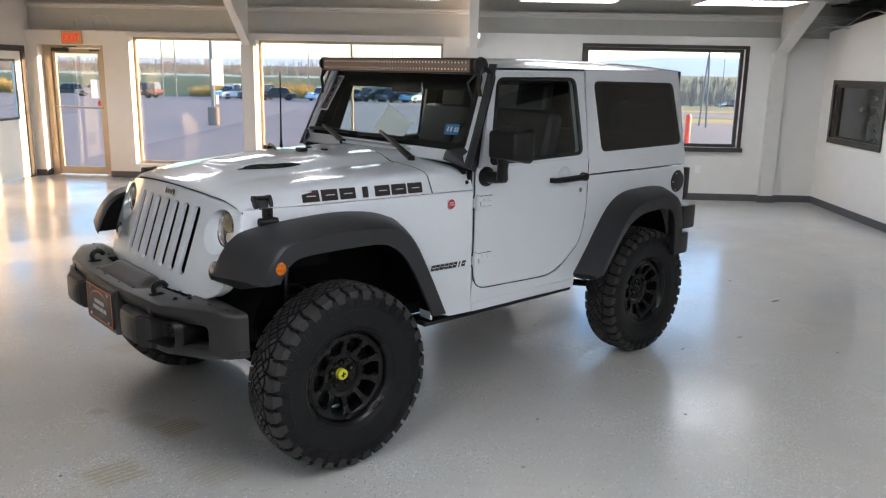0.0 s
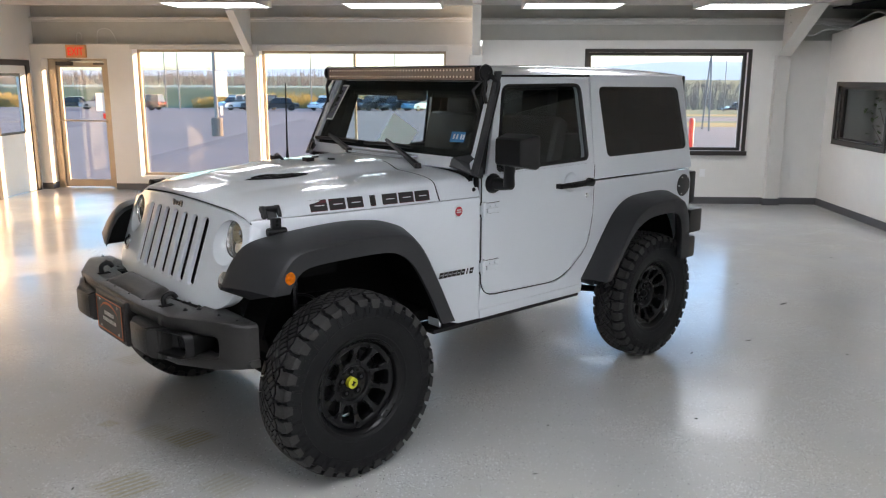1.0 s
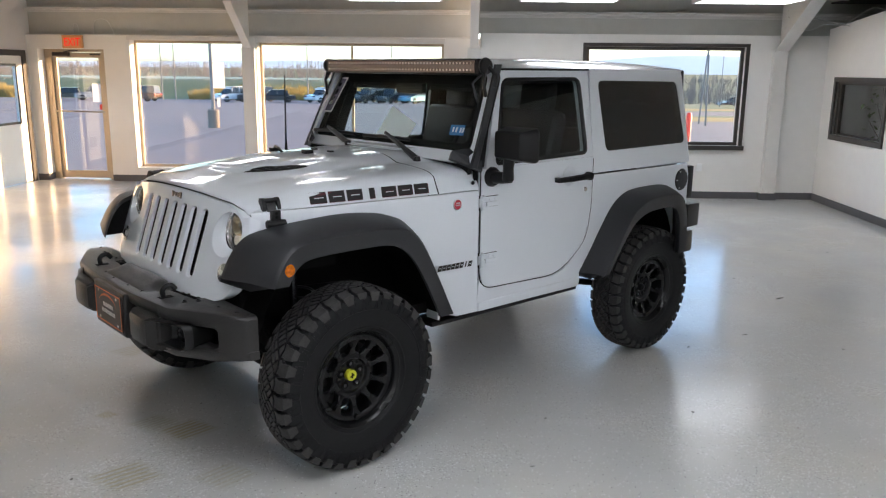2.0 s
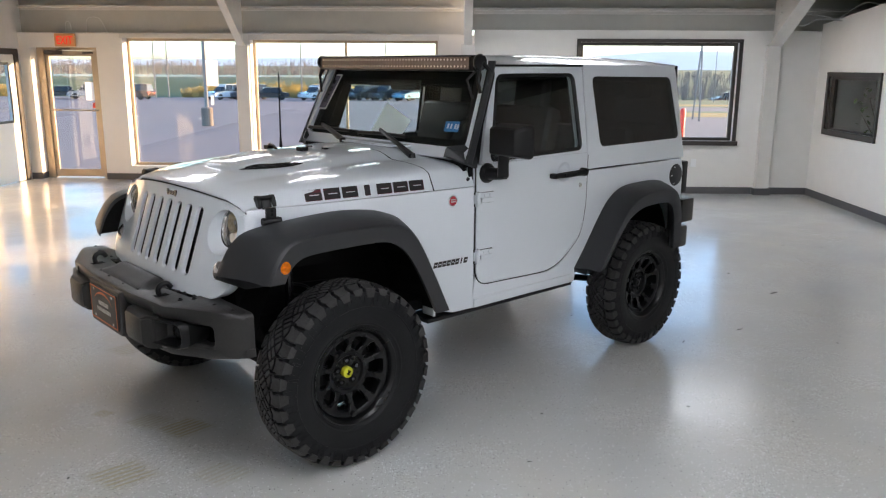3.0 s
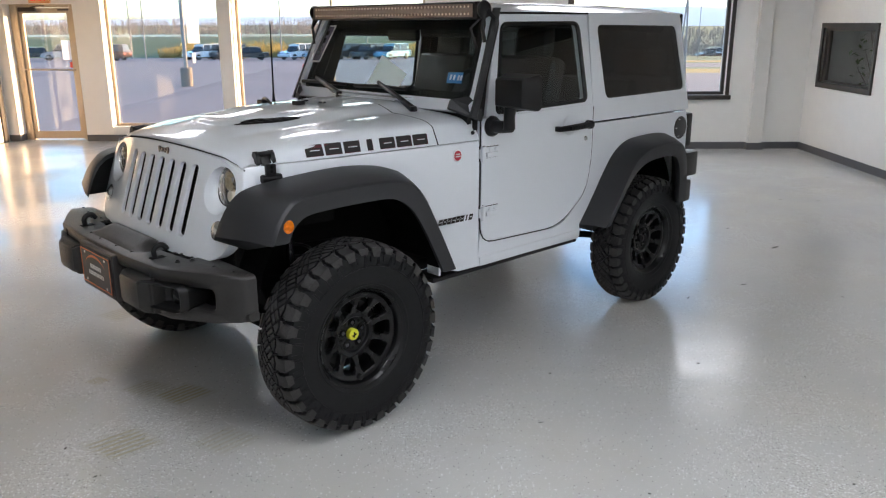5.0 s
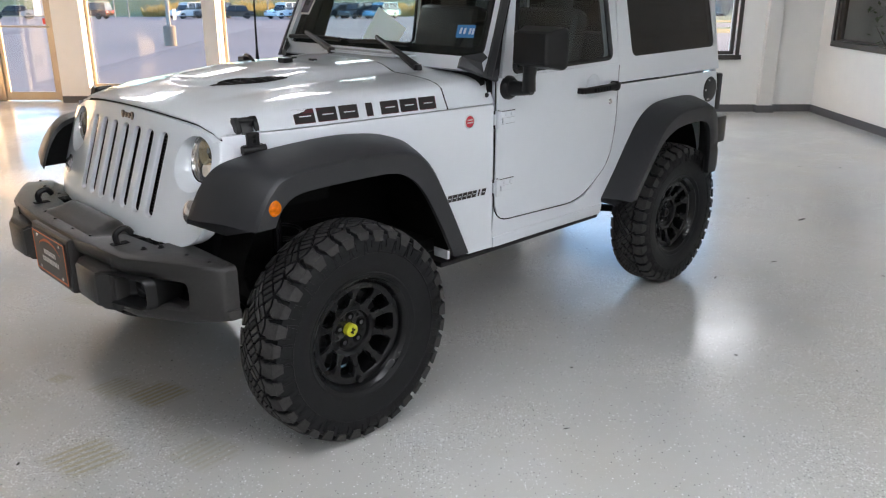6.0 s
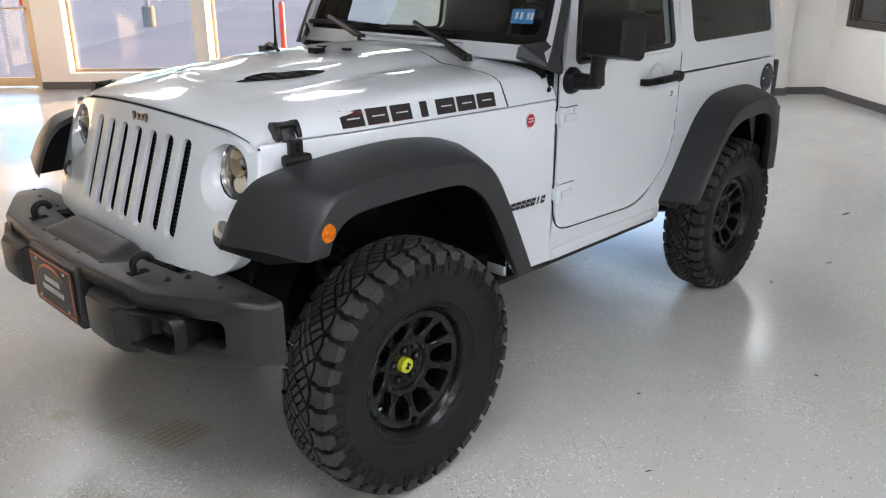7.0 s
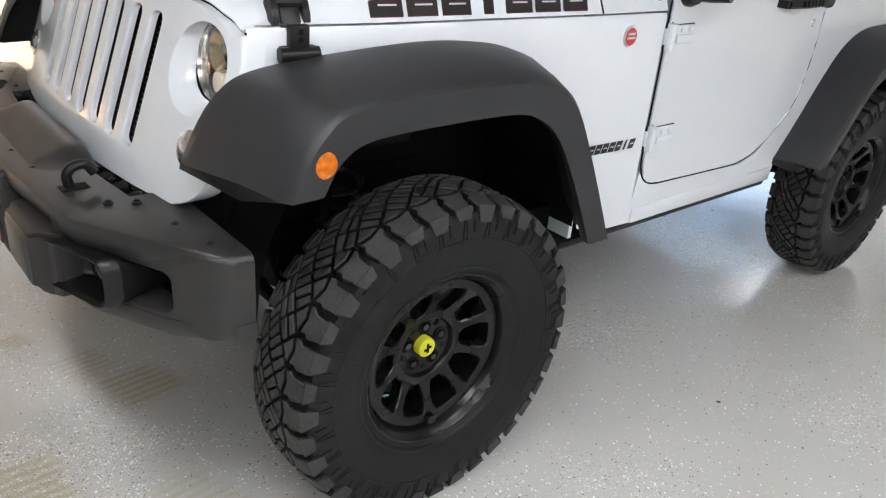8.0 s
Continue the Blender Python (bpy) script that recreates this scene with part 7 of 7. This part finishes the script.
def wheel(x, s, spin, steer=0.0):
    w = new("wheel")
    w.parent = CAR
    size = 1.0 if x == 0 else 0.955
    w.matrix_basis = Matrix.Translation((x, s * (0.858 if x == 0 else 0.775), HUB * size)) @ Matrix.Scale(size, 4) @ Matrix.Rotation((0 if s > 0 else math.pi) + steer, 4, "Z") @ Matrix.Rotation(spin, 4, "Y")
    tagged(w, "black ten-spoke wheel with a chunky all-terrain tyre")
    for nm, me, lb in (("tyre", TYRE, "black all-terrain tyre"), ("tread", TREAD, "chunky tread blocks and shoulder lugs"), ("rim", RIM, ""), ("wheel_face", FACE, "ten-spoke black alloy face"), ("lug_hole", LUGS, ""), ("centre_cap", CAPM if x == 0 else CAPB, "yellow centre cap" if x == 0 else "black centre cap"), ("cap_mark", MARK, ""), ("valve", VALVE, ""), ("brake_disc", DISC, ""), ("dust_shield", BACKING, ""), ("brake_caliper", DRUM, "")):
        o = new(nm, me)
        o.parent = w
        if lb:
            tagged(o, lb)
    tagged(w.children[1], kind="stuff")
    for k in range(5):
        o = new("lug_nut", NUTS)
        o.parent = w
        o.matrix_basis = Matrix.Rotation(-2 * math.pi * k / 5 - 0.3, 4, "Y")
    for k in range(10):
        o = new("spoke", SPOKE)
        o.parent = w
        o.matrix_basis = Matrix.Rotation(2 * math.pi * (k + 0.5) / 10, 4, "Y")
    return w


for x in (0.0, REAR):
    wheel(x, 1, 0.0)
    wheel(x, -1, 0.4)

# --- underside
def rail():
    bm = loft(B(), [[Vector((x, y, z)) for y, z in ((0.34, z0), (0.42, z0), (0.42, z0 + 0.12), (0.34, z0 + 0.12))] for x, z0 in ((0.50, 0.66), (0.2, 0.70), (-0.35, 0.66), (-0.60, 0.53), (-1.75, 0.53), (-2.1, 0.68), (-2.7, 0.72), (-3.1, 0.70))])
    return bm


side("frame_rail", rail, "under", label="black chassis rail")
side("sill_rail", lambda: box(B(), -1.86, -0.62, 0.62, 0.790, 0.540, 0.565, 0.008), "black", label="black sill guard")
for x in (0.0, REAR):
    bm = tube(B(), [(x, -0.70, HUB), (x, 0.70, HUB)], 0.042, 14)
    part("axle", bm, "under", CAR)
    bm = B()
    bmesh.ops.create_uvsphere(bm, u_segments=20, v_segments=12, radius=0.145, matrix=Matrix.Translation((x, 0.18 if x == 0 else 0.0, HUB)) @ Matrix.Diagonal((1, 0.8, 1, 1)))
    part("differential", bm, "under", CAR, smooth=True)
    for s in (1, -1):
        bm = B()
        pts = [(x + 0.055 * math.cos(a), s * 0.48 + 0.055 * math.sin(a), 0.52 + 0.30 * a / 31.4) for a in (0.4 * k for k in range(79))]
        tube(bm, pts, 0.008, 6)
        part("coil_spring", bm, "black", CAR)
        sx = 0.10 if x == 0 else -0.12
        bm = tube(B(), [(x + sx, s * 0.58, 0.44), (x + sx, s * 0.55, 0.72)], 0.030, 12)
        tube(bm, [(x + sx, s * 0.55, 0.72), (x + sx * 0.8, s * 0.52, 0.98)], 0.020, 10)
        part("shock_absorber", bm, "chrome_dark", CAR, smooth=True)
        bm = tube(B(), [(x, s * 0.52, 0.40), (x + (-0.75 if x == 0 else 0.62), s * 0.45, 0.53)], 0.024, 10)
        part("control_arm", bm, "under", CAR)
bm = tube(B(), [(0.16, -0.72, 0.40), (0.17, 0.0, 0.40), (0.16, 0.72, 0.40)], 0.02, 8)
tube(bm, [(0.20, -0.55, 0.62), (0.22, 0.60, 0.44)], 0.018, 8)
part("steering_linkage", bm, "under", CAR)
bm = tube(B(), [(0.30, 0.62, 0.68), (0.33, 0.70, 0.655), (0.18, 0.72, 0.60), (0.02, 0.70, 0.52)], 0.014, 8)
part("sway_bar_link", bm, "under", CAR)
bm = tube(B(), [(-1.0, -0.15, 0.58), (-1.7, -0.15, 0.56), (-2.0, -0.3, 0.62)], 0.03, 10)
part("exhaust", bm, "under", CAR)
bm = box(B(), -1.95, -1.70, 0.28, 0.60, 0.445, 0.60, 0.05, 3)
part("link_bracket", bm, "under", CAR, smooth=True)
bm = box(B(), -1.55, -0.95, -0.25, 0.30, 0.44, 0.60, 0.03)
part("skid_plate", bm, "under", CAR)


def liner(x0, x1):
    """Black wheel-house lining."""
    bm = B()
    cx = (x0 + x1) / 2
    rows = []
    for y in (0.40, 0.80):
        rows.append([Vector((cx + (x1 - x0) / 2 * math.cos(a), y, 0.62 + 0.55 * math.sin(a))) for a in (math.pi * k / 16 for k in range(17))])
    loft(bm, rows, closed=False)
    back = rows[0]
    bm.faces.new([bm.verts.new(p) for p in back])
    return bm


side("wheel_liner", lambda: liner(-0.66, 0.44), "under", label="black wheel-house liner")
side("wheel_liner", lambda: liner(-2.93, -1.88), "under", label="black wheel-house liner")
side("liner_flap", lambda: box(B(), -0.675, -0.660, 0.70, 0.79, 0.575, 0.645), "car_white")
bm = box(B(), 0.30, 0.42, -0.60, 0.60, 0.66, 0.90, 0.02)
part("front_crossmember", bm, "under", CAR)

# --- cabin
bm = box(B(), -1.26, -0.98, -0.70, 0.70, 1.20, 1.44, 0.05, 3)
part("dashboard", bm, "interior", CAR, "dark dashboard", smooth=True)
bm = B()
ring = [Vector((-1.30 - 0.05 * math.sin(a), 0.37 + 0.19 * math.cos(a), 1.43 + 0.18 * math.sin(a))) for a in (2 * math.pi * k / 24 for k in range(24))]
tube(bm, ring + [ring[0]], 0.016, 8, caps=False)
tube(bm, [(-1.30, 0.20, 1.43), (-1.27, 0.37, 1.42), (-1.30, 0.54, 1.43)], 0.014, 6)
part("steering_wheel", bm, "interior", CAR, "black steering wheel", smooth=True)
for s in (1, -1):
    y = s * 0.37
    bm = box(B(), -1.78, -1.28, y - 0.26, y + 0.26, 0.95, 1.12, 0.06, 3)
    m = pose(-1.70, y, 1.05, 0, -14, 0)
    box(bm, -0.07, 0.07, -0.26, 0.26, 0.0, 0.64, 0.06, 3, m=m)
    st = part("front_seat", bm, "seat", CAR, "dark leather front seat", smooth=True)
    m = pose(-1.89, y, 1.69, 0, -8, 0)
    hr = box(B(), -0.05, 0.05, -0.135, 0.135, -0.04, 0.17, 0.05, 3, m=m)
    tube(hr, [(-1.85, y - 0.06, 1.60), (-1.88, y - 0.06, 1.70)], 0.007, 6)
    tube(hr, [(-1.85, y + 0.06, 1.60), (-1.88, y + 0.06, 1.70)], 0.007, 6)
    part("headrest", hr, "seat", st, smooth=True)
bm = box(B(), -2.75, -2.35, -0.55, 0.55, 0.95, 1.12, 0.05, 2)
box(bm, -2.82, -2.70, -0.55, 0.55, 1.05, 1.50, 0.05, 2)
part("rear_seat", bm, "seat", CAR, "dark rear bench seat", smooth=True)
bm = B()
for s in (1, -1):
    tube(bm, [(-1.12, s * 0.66, 1.86), (-1.5, s * 0.64, 1.88), (-2.10, s * 0.64, 1.88), (-2.9, s * 0.64, 1.84)], 0.035, 8)
    tube(bm, [(-2.10, s * 0.64, 1.88), (-2.12, s * 0.68, 1.2)], 0.035, 8)
tube(bm, [(-2.10, -0.64, 1.88), (-2.10, 0.64, 1.88)], 0.035, 8)
part("roll_bar", bm, "interior", CAR, "padded black roll bar", smooth=True)
part("headliner", box(B(), -3.02, -1.13, -0.69, 0.69, 1.905, 1.915), "interior", CAR)
part("cabin_floor", box(B(), -3.04, -0.93, -0.74, 0.74, 0.665, 0.70), "interior", CAR)
side("door_trim", lambda: box(B(), -1.94, -0.99, 0.745, 0.765, 0.72, 1.39, 0.01), "interior", label="dark inner door trim")


def frame_trim(o, h, yf, back):
    """Dark lining on the inside of a window frame."""
    cx, cz = sum(p[0] for p in h) / len(h), sum(p[1] for p in h) / len(h)
    h = [(cx + (p[0] - cx) * 0.985, cz + (p[1] - cz) * 0.97) for p in h]
    return panel(B(), o, [h], lambda u, v, d: Vector((u, yf(v) - back - d, v)), 0.008)


side("frame_trim", lambda: frame_trim([(-0.985, 1.395), (-1.165, 1.920), (-1.97, 1.920), (-1.945, 1.395)], rounded([(-1.085, 1.408), (-1.205, 1.873), (-1.880, 1.876), (-1.888, 1.424)], [0.03, 0.05, 0.05, 0.04], 5), door_y, 0.047), "interior", label="dark inner lining of the door frame")
side("frame_trim", lambda: frame_trim([(-1.955, 1.295), (-1.985, 1.920), (-3.025, 1.918), (-3.05, 1.295)], rounded([(-2.105, 1.420), (-2.060, 1.866), (-2.965, 1.856), (-3.035, 1.428)], [0.045, 0.05, 0.05, 0.05], 5), top_y, 0.038), "interior", label="dark inner lining of the hardtop")
bm = panel(B(), out, [[(p[0] * 0.985, 1.676 + (p[1] - 1.676) * 0.97) for p in inn]], lambda y, z, d: on_ws(y * 0.985, z, 0.030 + d), 0.045)
part("screen_lining", bm, "interior", CAR)
bm = box(B(), -1.14, -1.10, -0.13, 0.13, 1.775, 1.845, 0.015)
tube(bm, [(-1.12, 0, 1.845), (-1.10, 0, 1.90)], 0.010, 6)
part("rear_view_mirror", bm, "black", CAR, "black interior mirror", smooth=True)
bm = box(B(), -1.16, -1.145, -0.66, -0.05, 1.80, 1.90, 0.006)
box(bm, -1.16, -1.145, 0.12, 0.66, 1.80, 1.90, 0.006)
part("sun_visor", bm, "interior", CAR)

# paper and stickers behind the screen
bm = B()
sheet = [(-1.535, 1.665), (-1.785, 1.522), (-1.700, 1.405), (-1.385, 1.420), (-1.430, 1.490)]
loft(bm, [[Vector((x, -(door_y(z) - d), z)) for x, z in sheet] for d in (0.034, 0.035)])
solo("paper_sheet", bm, "sheet", "white paper sheet taped askew inside the passenger door window", "paper sheet")
bm = panel(B(), [(0.555, 1.568), (0.672, 1.571), (0.664, 1.627), (0.548, 1.624)], [], lambda y, z, d: on_ws(y, z, 0.015 - d), 0.001)
st = part("inspection_sticker", bm, "blue", CAR, "blue inspection stickers in the windscreen corner")
for y in (0.572, 0.598, 0.632, 0.652):
    part("print_bar", loft(B(), [[on_ws(y + dy, z, 0.0125) for dy, z in ((0, 1.585), (0.014, 1.585), (0.014, 1.612), (0, 1.612))], [on_ws(y + dy, z, 0.0135) for dy, z in ((0, 1.585), (0.014, 1.585), (0.014, 1.612), (0, 1.612))]]), "paper", st)
bm = panel(B(), [(-0.776, 1.640), (-0.678, 1.640), (-0.610, 1.872), (-0.722, 1.872)], [], lambda y, z, d: on_ws(y, z, 0.016 - d), 0.001)
st = part("window_sticker", bm, "grey_print", CAR, "tall dark sticker with pale border on the windscreen")
bm = panel(B(), [(-0.762, 1.650), (-0.690, 1.650), (-0.626, 1.862), (-0.710, 1.862)], [], lambda y, z, d: on_ws(y, z, 0.0145 - d), 0.001)
part("sticker_face", bm, "sticker_dark", st)
for z0, z1 in ((1.69, 1.715), (1.73, 1.742), (1.76, 1.79), (1.81, 1.835)):
    c = lambda z: -0.722 + (z - 1.67) * 0.27  # noqa: E731
    part("print_bar", loft(B(), [[on_ws(c(z) + dy, z, dd) for dy, z in ((-0.02, z0), (0.018, z0), (0.018, z1), (-0.02, z1))] for dd in (0.0125, 0.013)]), "chrome_dark", st)
